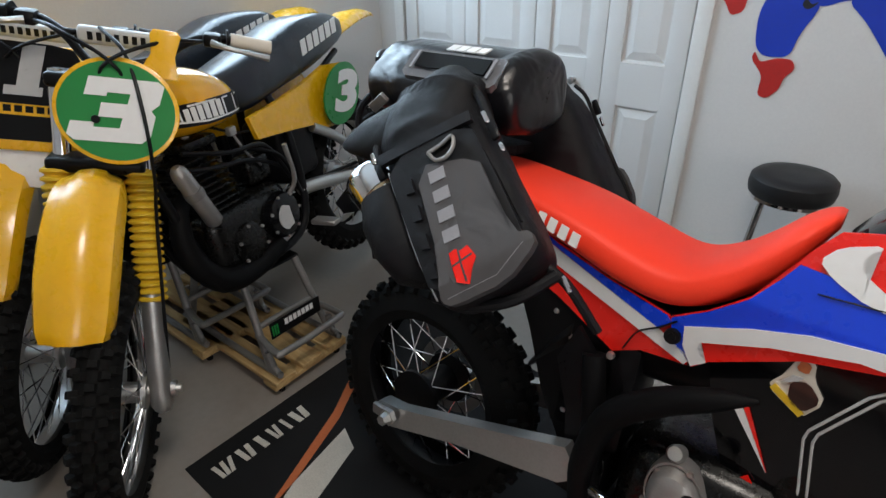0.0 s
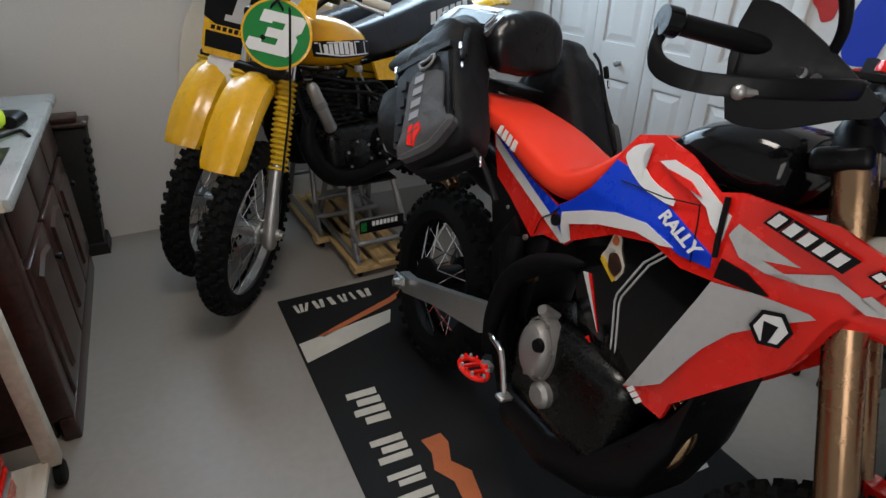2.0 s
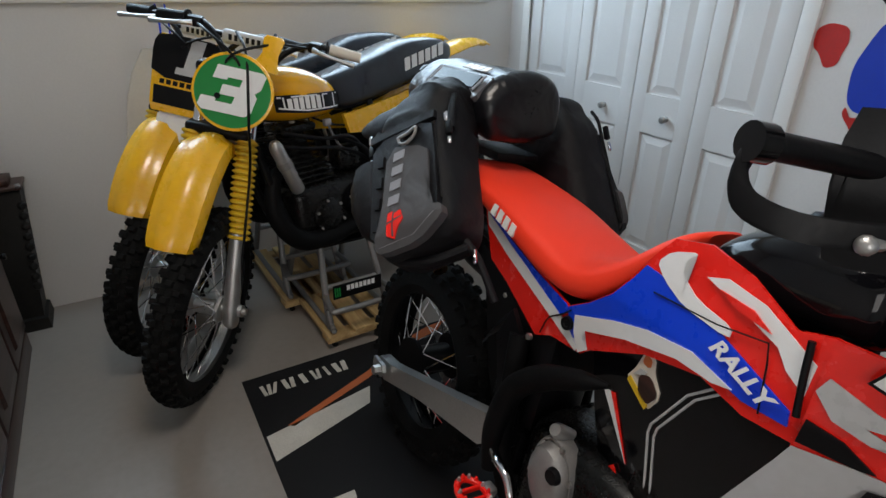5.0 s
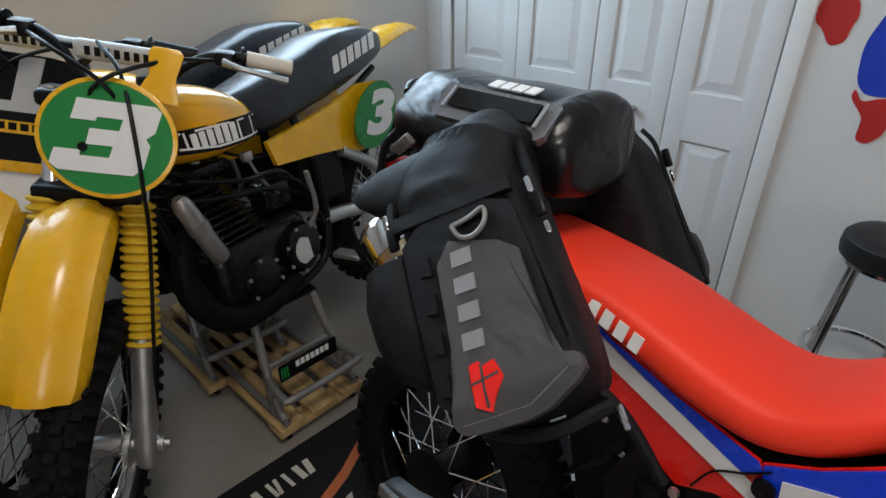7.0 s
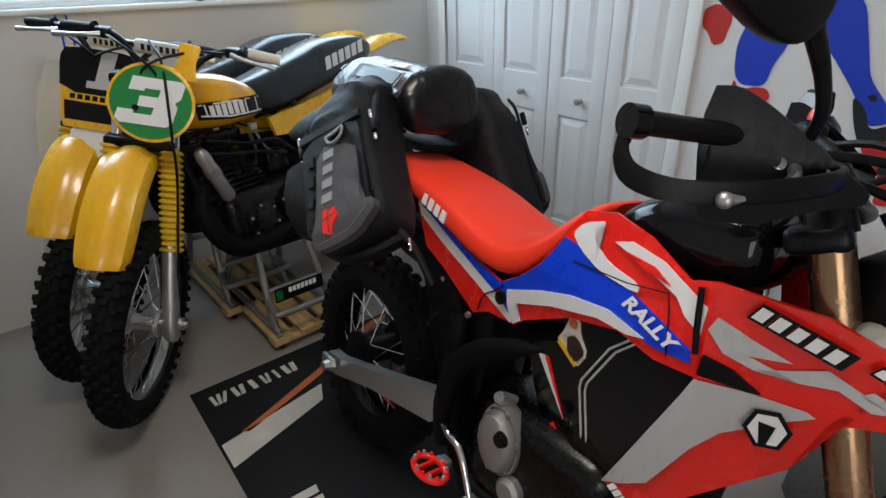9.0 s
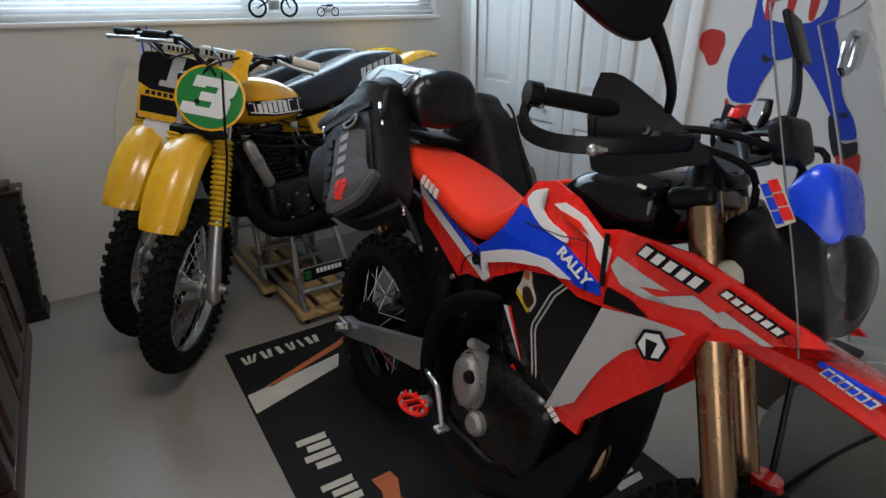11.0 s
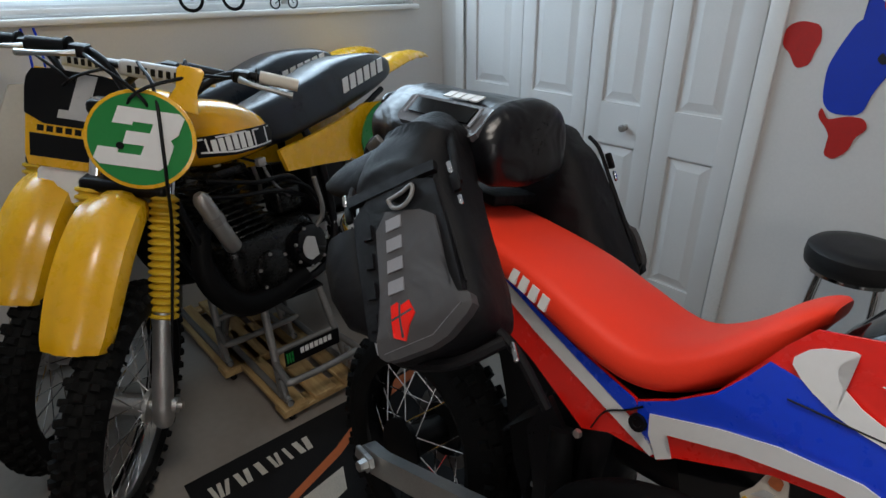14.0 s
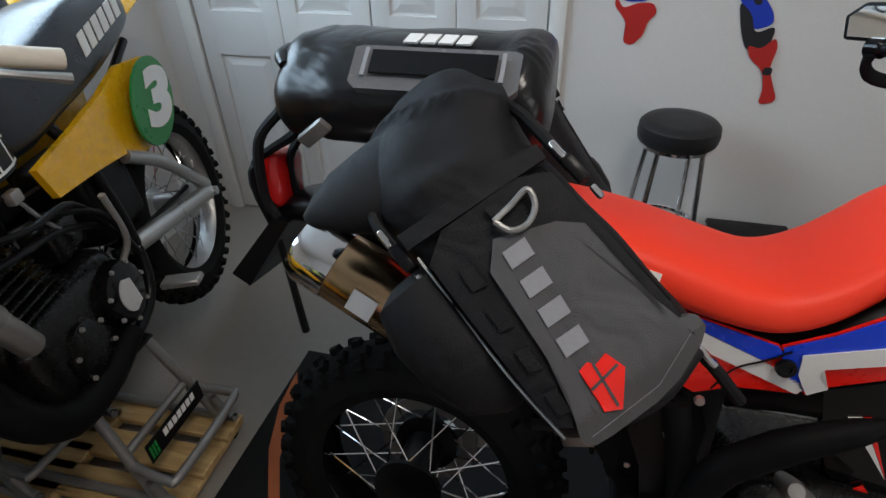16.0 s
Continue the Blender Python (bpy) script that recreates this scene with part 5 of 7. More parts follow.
    part("shroud_slot", tube([(x, skin(x, z) - 0.010, z) for x, z in ((0.214, 0.955), (0.222, 0.91), (0.232, 0.865))], 0.0045, 8), BLACKP, shroud)
    om = Matrix.Translation((0.335, skin(0.335, 0.94) - 0.0175, 0.938)) @ pose(0, 0, 0, 90, 0, 16.7) @ pose(0, 0, 0, 0, 0, -14)
    part("letter_bar", bars(5, 0.114, 0.026, om @ pose(0, 0, -0.001), 0.04, 0.25, 0.001), BLACKP, shroud)
    part("letter_bar", bars(5, 0.108, 0.018, om @ pose(0, 0, 0.001), 0.36, 0.25, 0.001), WHITE, shroud)
    bm2 = Matrix.Translation((0.455, skin(0.455, 0.912) - 0.0175, 0.912)) @ pose(0, 0, 0, 90, 0, 16.7) @ pose(0, 0, 0, 0, 0, -19)
    part("letter_bar", bars(6, 0.100, 0.017, bm2 @ pose(0, 0, -0.001), 0.08, 0.3, 0.001), BLACKP, shroud)
    part("letter_bar", bars(6, 0.096, 0.010, bm2 @ pose(0, 0, 0.001), 0.3, 0.3, 0.001), WHITE, shroud)
    lm = Matrix.Translation((0.335, skin(0.335, 0.80) - 0.0175, 0.800)) @ pose(0, 0, 0, 90, 0, 16.7)
    hexa = [(0.030 * math.cos(t) * 0.95, 0.030 * math.sin(t)) for t in [radians(15 + 60 * k) for k in range(6)]]
    part("logo_patch", slab(hexa, lm @ pose(0, 0, -0.0015), 0.0012), BLACKP, shroud)
    part("logo_patch", slab([(p * 0.78, q * 0.78) for p, q in hexa], lm @ pose(0, 0, 0), 0.0012), WHITE, shroud)
    part("logo_bar", slab([(-0.004, -0.022), (0.004, -0.022), (0.008, 0.008), (-0.012, 0.008)], lm @ pose(0, 0, 0.0014), 0.0008), BLACKP, shroud)
    am = Matrix.Translation((0.165, skin(0.165, 0.545) - 0.0175, 0.545)) @ pose(0, 0, 0, 90, 0, 0) @ pose(0, 0, 0, 0, 0, -25)
    part("logo_bar", bars(3, 0.036, 0.016, am, 0.2, 0.2, 0.001), WHITE, shroud)
    part("shroud_bolt", lathe([(0, 0.005), (0.007, 0.005), (0.010, 0)], 12, pose(0.505, skin(0.505, 0.893) - 0.014, 0.893, 90, 0, 20)), LENSRED, shroud)
    # fuel tank
    tank = part("fuel_tank", body_loft(((0.0, 0.935, 0.968, 0.06), (0.03, 0.93, 1.008, 0.105), (0.08, 0.93, 1.046, 0.128), (0.15, 0.93, 1.070, 0.135), (0.225, 0.935, 1.068, 0.130), (0.250, 0.945, 1.045, 0.115), (0.258, 0.96, 1.01, 0.09)), 32, 3.0), BLACKG, b, "glossy black fuel tank")
    part("tank_shoulder", plate([(0.0, 0.940), (0.03, 0.985), (0.075, 1.012), (0.10, 1.008), (0.06, 0.990), (0.045, 0.965), (0.06, 0.95)], lambda x, z: -0.128 + max(0, z - 0.95) * 0.55, 0.012, 2), RED, tank)
    part("filler_cap", lathe([(0, 0.02), (0.025, 0.018), (0.032, 0.01), (0.034, 0)], 20, pose(0.12, 0, 1.058, 0, -8, 0)), BLACKM, tank)
    # front end
    before = set(b.children)
    for y in (-0.086, 0.100):
        part("fork_tube", tube([(0.300, y, 1.07), (0.515, y, 0.535)], 0.027, 20, smooth=0), BRONZE, b, "bronze upside-down fork tube")
        part("fork_slider", tube([(0.505, y, 0.56), (0.605, y, 0.335)], 0.021, 16, smooth=0), CHROME, b)
        part("fork_guard", loft([[(x + p, y - 0.003 + q, z) for p, q in superring(0.02, 0, 0.028, 0.034, 14, 2.4)] for x, z in ((0.515, 0.585), (0.55, 0.49), (0.61, 0.36))]), RED, b, "red fork guard")
        part("fork_cap", lathe([(0, 0.016), (0.020, 0.015), (0.028, 0.004), (0.030, -0.03)], 20, Matrix.Translation((0.300, y, 1.075)) @ pose(0, 0, 0, 0, -21.5, 0)), BLACKM, b)
    for x, z, w in ((0.30, 1.035, 0.250), (0.365, 0.875, 0.17)):
        part("fork_clamp", rbox((0, 0, 0), (0.075, w, 0.036), 0.012, 3, pose(x, 0.007, z, 0, -21.5, 0)), BLACKM, b)
    part("brake_line", tube([(0.37, 0.14, 1.08), (0.47, 0.15, 0.95), (0.52, 0.14, 0.70), (0.56, 0.12, 0.45)], 0.006, 8), BLACKP, b)
    part("radiator_side", rbox((0.22, 0.0, 0.76), (0.05, 0.22, 0.26), 0.01, 2), BLACKM, b)
    rings = []
    for x, z, w, d in ((0.36, 0.842, 0.055, 0.012), (0.44, 0.868, 0.080, 0.02), (0.54, 0.872, 0.088, 0.028), (0.66, 0.845, 0.085, 0.03), (0.78, 0.795, 0.075, 0.028), (0.88, 0.735, 0.055, 0.02), (0.93, 0.70, 0.03, 0.01)):
        top = [(x, w * a, z - d * c) for a, c in ((-1, 1.9), (-0.98, 1.0), (-0.8, 0.45), (-0.4, 0.1), (0, 0), (0.4, 0.1), (0.8, 0.45), (0.98, 1.0), (1, 1.9))]
        rings.append(top + [(x, y * 0.95, q - 0.005) for x_, y, q in top[::-1]])
    fen = part("front_fender", loft(rings), RED, b, "red high front fender with stickers")
    fm = pose(0.585, -0.088, 0.838, 90, 0, 0) @ pose(0, 0, 0, 0, 0, -16)
    part("letter_bar", bars(6, 0.075, 0.015, fm @ pose(0, 0, 0.002), 0.15, 0.3, 0.001), WHITE, fen)
    part("letter_bar", bars(6, 0.071, 0.009, fm @ pose(0, 0, 0.0035), 0.3, 0.3, 0.001), BLUE, fen)
    part("letter_bar", bars(8, 0.10, 0.010, pose(0.700, -0.083, 0.800, 90, 0, 0) @ pose(0, 0, 0, 0, 0, -23), 0.25, 0.1, 0.0015), WHITE, fen)
    part("fender_stripe", tube([(0.54, -0.086, 0.855), (0.66, -0.084, 0.832), (0.78, -0.076, 0.782)], 0.005, 6), BLUE, fen)
    for o in set(b.children) - before:
        for q in (o, *o.children):
            if "radiator" not in q.name:
                q.data.transform(steer)
    # cockpit tower, lamp, screen
    part("tower", body_loft(((0.33, 0.88, 1.02, 0.05), (0.38, 0.86, 1.06, 0.085), (0.44, 0.86, 1.07, 0.10), (0.50, 0.87, 1.02, 0.09), (0.535, 0.90, 0.98, 0.06)), 24, 2.6), BLACKP, b, "black headlamp tower")
    part("head_lamp", lathe([(0, 0.02), (0.04, 0.018), (0.06, 0.006), (0.064, 0), (0.064, -0.03)], 28, pose(0.520, -0.005, 0.985, 0, 75, 0)), BLACKG, b, "round headlamp lens")
    sg = part("turn_signal", turned(lathe([(0, 0.026), (0.018, 0.022), (0.028, 0.008), (0.030, -0.005), (0.022, -0.03), (0.008, -0.05)], 20), Matrix.Translation((0.395, -0.085, 0.940)) @ pose(0, 0, 0, 75, 0, 40)), LENS, b, "clear turn signal lamp")
    part("nose_panel", body_loft(((0.398, 1.030, 1.066, 0.040), (0.415, 1.006, 1.106, 0.058), (0.440, 0.996, 1.136, 0.062), (0.470, 1.006, 1.118, 0.056), (0.496, 1.020, 1.060, 0.040)), 30, 4.5), BLUE, b, "blue nose panel")
    scr = []
    for k in range(9):
        f = k / 8
        z = 0.90 + 0.47 * f
        xc = 0.605 - 0.205 * f ** 1.15
        w = 0.125 * (0.72 + 0.5 * f - 0.55 * f * f)
        outer = [(xc - 0.085 * (a / 1.25) ** 2, w * math.sin(a) / math.sin(1.25), z - 0.03 * (a / 1.25) ** 2) for a in [radians(-71.6 + 11.93 * j) for j in range(13)]]
        scr.append(outer + [(x - 0.003, y * 0.985, q) for x, y, q in outer[::-1]])
    so = part("windscreen", loft(scr), GLASSM, b, "clear tall plastic windscreen")
    so.visible_shadow = False
    for pts in ([(s[0][0], s[0][1], s[0][2]) for s in scr], [(s[12][0], s[12][1], s[12][2]) for s in scr], [scr[-1][j] for j in range(13)]):
        part("screen_edge", tube(pts, 0.0013, 6, smooth=2), STEEL, so)
    br = part("screen_bracket", tube([(0.402, 0.0, 1.268), (0.398, 0.0, 1.305), (0.399, 0.010, 1.318), (0.402, 0.024, 1.312), (0.406, 0.024, 1.274), (0.404, 0.012, 1.262), (0.402, 0.0, 1.268)], 0.005, 8), CHROME, b, "chrome screen bracket")
    part("bracket_plate", rbox((0.398, 0.045, 1.30), (0.012, 0.035, 0.05), 0.003, 2), CHROME, br)
    hm = pose(0.428, -0.104, 1.072, 90, 0, -8) @ pose(0, 0, 0, 0, 0, -48)
    part("logo_patch", slab([(-0.036, -0.016), (0.034, -0.014), (0.036, 0.013), (-0.032, 0.016)], hm @ pose(0, 0, 0.0), 0.0015), CARD, b, "sticker with red and blue bars")
    part("logo_bar", bars(3, 0.066, 0.014, hm @ pose(0.0, 0.006, 0.0018), 0.12, 0.3, 0.0008), RED, b)
    part("logo_bar", bars(3, 0.066, 0.011, hm @ pose(0.0, -0.007, 0.0018), 0.12, 0.3, 0.0008), BLUE, b)
    part("gauge_pod", rbox((0, 0, 0), (0.035, 0.09, 0.075), 0.014, 3, pose(0.372, 0.0, 1.155, 0, -25, 0)), BLACKP, b)
    part("phone_holder", rbox((0, 0, 0), (0.012, 0.10, 0.085), 0.006, 2, pose(0.280, 0.10, 1.322, 0, -30, 12)), BLACKP, b, "black device holder")
    part("holder_stalk", tube([(0.345, 0.03, 1.14), (0.325, 0.07, 1.22), (0.288, 0.10, 1.30)], 0.008, 8), BLACKM, b)
    # handlebar and controls
    bar = part("handlebar", tube([(0.185, -0.385, 1.158), (0.225, -0.27, 1.156), (0.275, -0.16, 1.140), (0.315, -0.07, 1.085), (0.318, 0, 1.078), (0.315, 0.07, 1.085), (0.275, 0.16, 1.140), (0.225, 0.27, 1.156), (0.185, 0.385, 1.158)], 0.0125, 12), BLACKM, b, "black handlebar with hand guards")
    for s in (-1, 1):
        part("grip", tube([(0.186, s * 0.383, 1.158), (0.228, s * 0.262, 1.156)], 0.0130, 14, smooth=0), BLACKP, bar, "black rubber grip")
        part("bar_end", lathe([(0, 0.016), (0.012, 0.015), (0.018, 0.008), (0.018, -0.012), (0, -0.012)], 16, Matrix.Translation((0.183, s * 0.395, 1.158)) @ pose(0, 0, 0, 90 * s, 0, 20 * s)), BLACKG, bar)
        part("hand_guard", loft([[tuple(Vector(c) + Vector((0, 0, 1)) * q + Vector((0.6, -s * 0.5, 0)) * p) for p, q in superring(0, 0, 0.009, 0.0125, 14, 3)] for c in smooth_path([(0.178, s * 0.395, 1.156), (0.180, s * 0.405, 1.128), (0.198, s * 0.402, 1.106), (0.240, s * 0.375, 1.100), (0.295, s * 0.31, 1.112), (0.325, s * 0.22, 1.128), (0.300, s * 0.14, 1.132)], 4)]), BLACKP, bar, "black hand guard bar")
        shield = rounded([(0.200, 1.204), (0.222, 1.208), (0.245, 1.196), (0.272, 1.178), (0.300, 1.158), (0.322, 1.140), (0.348, 1.120), (0.346, 1.104), (0.318, 1.094), (0.292, 1.078), (0.262, 1.062), (0.232, 1.058), (0.216, 1.064)], 1)
        so2 = plate(shield, lambda x, z: -0.305 + (x - 0.20) * 0.85 + abs(z - 1.14) * 0.2, 0.005, 2)
        part("guard_shield", turned(so2, side_map(s)), BLACKP, bar, "black hand guard shield")
        part("lever", tube([(0.268, s * 0.20, 1.140), (0.295, s * 0.25, 1.125), (0.288, s * 0.30, 1.108), (0.272, s * 0.345, 1.099)], [0.008, 0.007, 0.006, 0.006], 8), ALU, bar, "silver lever")
        part("lever_ball", lathe([(0, 0.009), (0.005, 0.0076), (0.0083, 0.0035), (0.009, 0), (0.0083, -0.0035), (0.005, -0.0076), (0, -0.009)], 16, pose(0.272, s * 0.348, 1.099)), ALU, bar)
        part("switch_box", rbox((0, 0, 0), (0.045, 0.045, 0.05), 0.012, 3, pose(0.245, s * 0.215, 1.152, 0, 0, 20 * s)), BLACKP, bar)
        for k in (0, 1):
            bx = 0.275 + 0.035 * k
            part("guard_bolt", lathe([(0, 0.004), (0.006, 0.003), (0.007, 0)], 10, pose(bx, s * (0.307 - (bx - 0.20) * 0.85), 1.136 - 0.004 * k, 90 * s * -1 + 180, 0, 0)), ALU, bar)
    part("red_switch", lathe([(0, 0.02), (0.012, 0.018), (0.015, 0.008), (0.015, 0)], 14, pose(0.245, 0.20, 1.18)), RED, bar)
    across = Matrix(((-0.377, 0.0, 0.926), (-0.926, 0.0, -0.377), (0.0, 1.0, 0.0))).to_4x4()
    head = rounded([(-0.004, 0.004), (0.018, -0.020), (0.060, -0.014), (0.124, 0.016), (0.150, 0.044), (0.152, 0.085), (0.128, 0.122), (0.050, 0.130), (0.004, 0.110), (-0.010, 0.050)], 1)
    mir = part("mirror", slab(head, Matrix.Translation((0.262, -0.266, 1.266)) @ across, 0.030, 0.007), BLACKP, b, "black rear-view mirror")
    part("mirror_glass", slab([(0.07 + (p - 0.07) * 0.9, 0.055 + (q - 0.055) * 0.9) for p, q in head], Matrix.Translation((0.262, -0.266, 1.266)) @ across @ pose(0, 0, -0.0015), 0.001), MIRRORG, mir)
    part("mirror_stem", tube([(0.280, -0.200, 1.150), (0.294, -0.222, 1.190), (0.290, -0.242, 1.225), (0.280, -0.264, 1.258), (0.272, -0.290, 1.285)], [0.0065, 0.007, 0.008, 0.010, 0.012], 10), BLACKM, mir)
    mr = part("mirror", turned(slab([(-0.052, -0.036), (0.045, -0.040), (0.058, 0.0), (0.045, 0.034), (-0.03, 0.036), (-0.058, 0.01)], Matrix.Identity(4), 0.02, 0.006), Matrix.Translation((0.275, 0.505, 1.205)) @ pose(0, 0, 0, 90, 0, -65)), BLACKP, b, "black rear-view mirror with pale glass")
    part("mirror_glass", turned(slab([(-0.044, -0.029), (0.038, -0.032), (0.048, 0.0), (0.038, 0.027), (-0.026, 0.028), (-0.048, 0.008)], Matrix.Identity(4), 0.002), Matrix.Translation((0.275, 0.505, 1.205)) @ pose(0, 0, 0, 90, 0, -65) @ pose(0, 0, 0.0205)), MIRRORG, mr)
    part("mirror_stem", tube([(0.27, 0.23, 1.150), (0.30, 0.34, 1.165), (0.300, 0.47, 1.185)], 0.0075, 10), BLACKM, mr)
    for pts in (((0.245, -0.18, 1.14), (0.33, -0.10, 1.15), (0.40, 0.0, 1.12), (0.38, 0.02, 1.02)), ((0.25, 0.18, 1.14), (0.34, 0.12, 1.16), (0.42, 0.05, 1.10)), ((0.26, -0.15, 1.13), (0.36, -0.06, 1.10), (0.36, -0.02, 0.98)), ((0.30, 0.05, 1.10), (0.42, 0.12, 1.15), (0.45, 0.12, 1.06))):
        part("cable", tube(pts, 0.006, 8), BLACKP, bar)
    for o in [bar, *bar.children, mr, *mr.children]:
        for v in o.data.vertices:
            v.co.x -= 0.42 * max(0.0, v.co.y)
            v.co.y *= 0.955 if v.co.y < -0.15 else 1.0
    # muffler, tail, plate holder
    mu = part("muffler", turned(lathe([(0.0, -0.01), (0.028, -0.01), (0.032, 0.0), (0.048, 0.004), (0.056, 0.02), (0.056, 0.26), (0.045, 0.30), (0.022, 0.33), (0.018, 0.36)], 30), Matrix.Translation((-0.87, -0.155, 0.865)) @ pose(0, 0, 0, 0, 118, 0)), HEAT, b, "heat-tinted steel muffler")
    part("muffler_cap", turned(lathe([(0.03, -0.012), (0.050, -0.006), (0.0575, 0.01), (0.0575, 0.06), (0.056, 0.06)], 30), Matrix.Translation((-0.87, -0.155, 0.865)) @ pose(0, 0, 0, 0, 118, 0)), CHROME, mu)
    part("muffler_badge", slab([(-0.02, -0.018), (0.02, -0.018), (0.02, 0.018), (-0.02, 0.018)], Matrix.Translation((-0.76, -0.212, 0.807)) @ pose(0, 0, 0, 90, 28, 0), 0.002), WHITE, mu)
    part("tail", body_loft(((-1.0, 0.845, 0.88, 0.04), (-0.93, 0.85, 0.905, 0.06), (-0.80, 0.84, 0.91, 0.085), (-0.66, 0.83, 0.90, 0.095)), 20, 3), BLACKP, b, "black tail section")
    part("tail_lamp", rbox((-0.985, -0.02, 0.925), (0.05, 0.09, 0.10), 0.02, 3, None), LENSRED, b, "red tail lamp")
    part("plate_holder", plate([(-1.08, 0.74), (-0.985, 0.86), (-0.955, 0.855), (-1.045, 0.72)], lambda x, z: -0.06, 0.12, 1), BLACKP, b, "black number plate holder")
    return b


def pannier(bike_m, side, label):
    """A soft saddle bag; it hangs over the tail beside the seat."""
    bag = thing("saddle_bag", label, "bag", bike_m, "saddle bags")
    ax, pr = Vector((0.60, 0, -0.80)), Vector((0.80, 0, 0.60))
    c0 = Vector((-0.530, 0, 0.938)) if side < 0 else Vector((-0.60, 0, 0.925))
    yc = -0.272 if side < 0 else -0.20
    flip = side_map(side)
    st = ((-0.212, 0.034, 0.020, 0.02), (-0.198, 0.068, 0.044, 0.012), (-0.165, 0.100, 0.062, 0.006), (-0.11, 0.114, 0.072, 0.0), (-0.02, 0.118, 0.078, 0.0), (0.08, 0.120, 0.080, 0.0), (0.155, 0.118, 0.078, 0.0), (0.190, 0.106, 0.068, 0.004), (0.208, 0.076, 0.044, 0.01))
    s1 = smooth_path([(a, b_, c) for a, b_, c, d in st], 4)
    rnd = random.Random(7)
    rings = []
    for i, (s, w, d) in enumerate(s1):
        ring = []
        for k, (p, q) in enumerate(superring(0, 0, w, d, 36, 3.6)):
            pos = c0 + ax * s + pr * p + Vector((0, yc + q, 0))
            nz = noise.noise(pos * 9.0) * 0.006 + noise.noise(pos * 24.0) * 0.003
            crease = 0.006 * math.sin(s * 70 + 3 * math.sin(p * 22)) if s < -0.11 else 0
            out = (pr * p + Vector((0, q, 0))).normalized()
            ring.append(tuple(pos + out * (nz + crease)))
        rings.append(ring)
    body = part("bag_body", turned(loft(rings), flip), FABRIC, bag, "black nylon bag body")

    def face(p, s, lift=0.0):
        v = c0 + ax * s + pr * p
        return (v.x, v.z)

    def surf(lift):
        def f(x, z):
            v = Vector((x, 0, z)) - c0
            s, p = v.dot(ax), v.dot(pr)
            d = 0.077 if -0.11 < s < 0.15 else 0.077 - max(0, -0.11 - s) * 0.35 - max(0, s - 0.15) * 0.5
            return yc - d - lift + 0.9 * max(0, abs(p) - 0.095) ** 2 * 12
        return f

    def patch(name, ps, mat_, lift, thick=0.004, label_="", cuts=3):
        return part(name, turned(plate([face(p, s) for p, s in ps], surf(lift), thick, cuts), flip), mat_, body, label_)

    patch("grey_pocket", rounded([(-0.036, -0.062), (0.076, -0.048), (0.086, 0.020), (0.098, 0.058), (0.121, 0.078), (0.119, 0.150), (0.084, 0.186), (0.000, 0.199), (-0.038, 0.176), (-0.032, 0.10)], 1), FABGREY, 0.014, 0.020, "grey nylon outer pocket", 3)
    patch("pocket_seam", [(-0.030, 0.150), (0.113, 0.136), (0.113, 0.138), (-0.030, 0.152)], FABRIC, 0.0152, 0.004, "", 2)
    patch("seam_band", [(-0.084, -0.124), (0.084, -0.116), (0.086, -0.102), (-0.086, -0.108)], FABRIC, 0.006, 0.01)
    patch("front_panel", [(-0.044, -0.105), (0.086, -0.098), (0.098, 0.02), (0.106, 0.07), (0.114, 0.17), (0.05, 0.19), (-0.046, 0.18)], FABRIC, 0.009, 0.014, "", 3)
    for k in range(4):
        s0 = -0.048 + 0.037 * k
        p0 = -0.020 + 0.003 * k
        patch("letter_bar", [(p0, s0), (p0 + 0.022, s0 + 0.003), (p0 + 0.023, s0 + 0.023), (p0 + 0.001, s0 + 0.020)], LETTERG, 0.0165, 0.003, "", 1)
    patch("red_mark", [(-0.008, 0.110), (0.006, 0.104), (0.012, 0.110), (0.026, 0.102), (0.038, 0.108), (0.039, 0.140), (0.026, 0.150), (0.012, 0.144), (-0.003, 0.148)], RED, 0.0165, 0.003, "red printed mark", 1)
    patch("mark_slit", [(0.010, 0.106), (0.013, 0.105), (0.020, 0.146), (0.017, 0.148)], FABGREY, 0.0172, 0.003, "", 1)
    for k in range(3):
        s0 = -0.05 + 0.085 * k
        patch("webbing_loop", [(-0.072, s0), (-0.056, s0), (-0.054, s0 + 0.040), (-0.070, s0 + 0.040)], FABRIC, 0.011, 0.008, "", 1)
    ring = []
    for k in range(9):
        t = math.pi * k / 8
        v = c0 + ax * (-0.090 + 0.022 * math.sin(t)) + pr * (0.026 + 0.023 * math.cos(t))
        ring.append((v.x, surf(0.018)(v.x, v.z), v.z))
    part("d_ring", turned(tube(ring + ring[:1], 0.0034, 8), flip), BLACKM, body, "grey metal D-ring")
    for p0 in (-0.116, 0.114):
        pts = []
        for s in (-0.155, -0.12, -0.06, 0.05, 0.15):
            v = c0 + ax * s + pr * (p0 * (0.86 if s < -0.15 else 0.98))
            pts.append((v.x, yc - 0.060, v.z))
        part("compression_strap", turned(tube(pts, 0.0045, 6), flip), FABRIC, body)
        v = c0 + ax * (-0.085) + pr * p0 * 1.06
        part("buckle", turned(rbox((0, 0, 0), (0.013, 0.012, 0.036), 0.003, 2, Matrix.Translation((v.x, yc - 0.07, v.z)) @ pose(0, 0, 0, 0, -33, 0)), flip), BLACKP, body, "black side-release buckle")
        part("hook", turned(rbox((0, 0, 0), (0.007, 0.007, 0.024), 0.002, 1, Matrix.Translation((v.x + 0.018, yc - 0.075, v.z - 0.030)) @ pose(0, 0, 0, 0, -33, 0)), flip), CHROME, body)
    pts = []
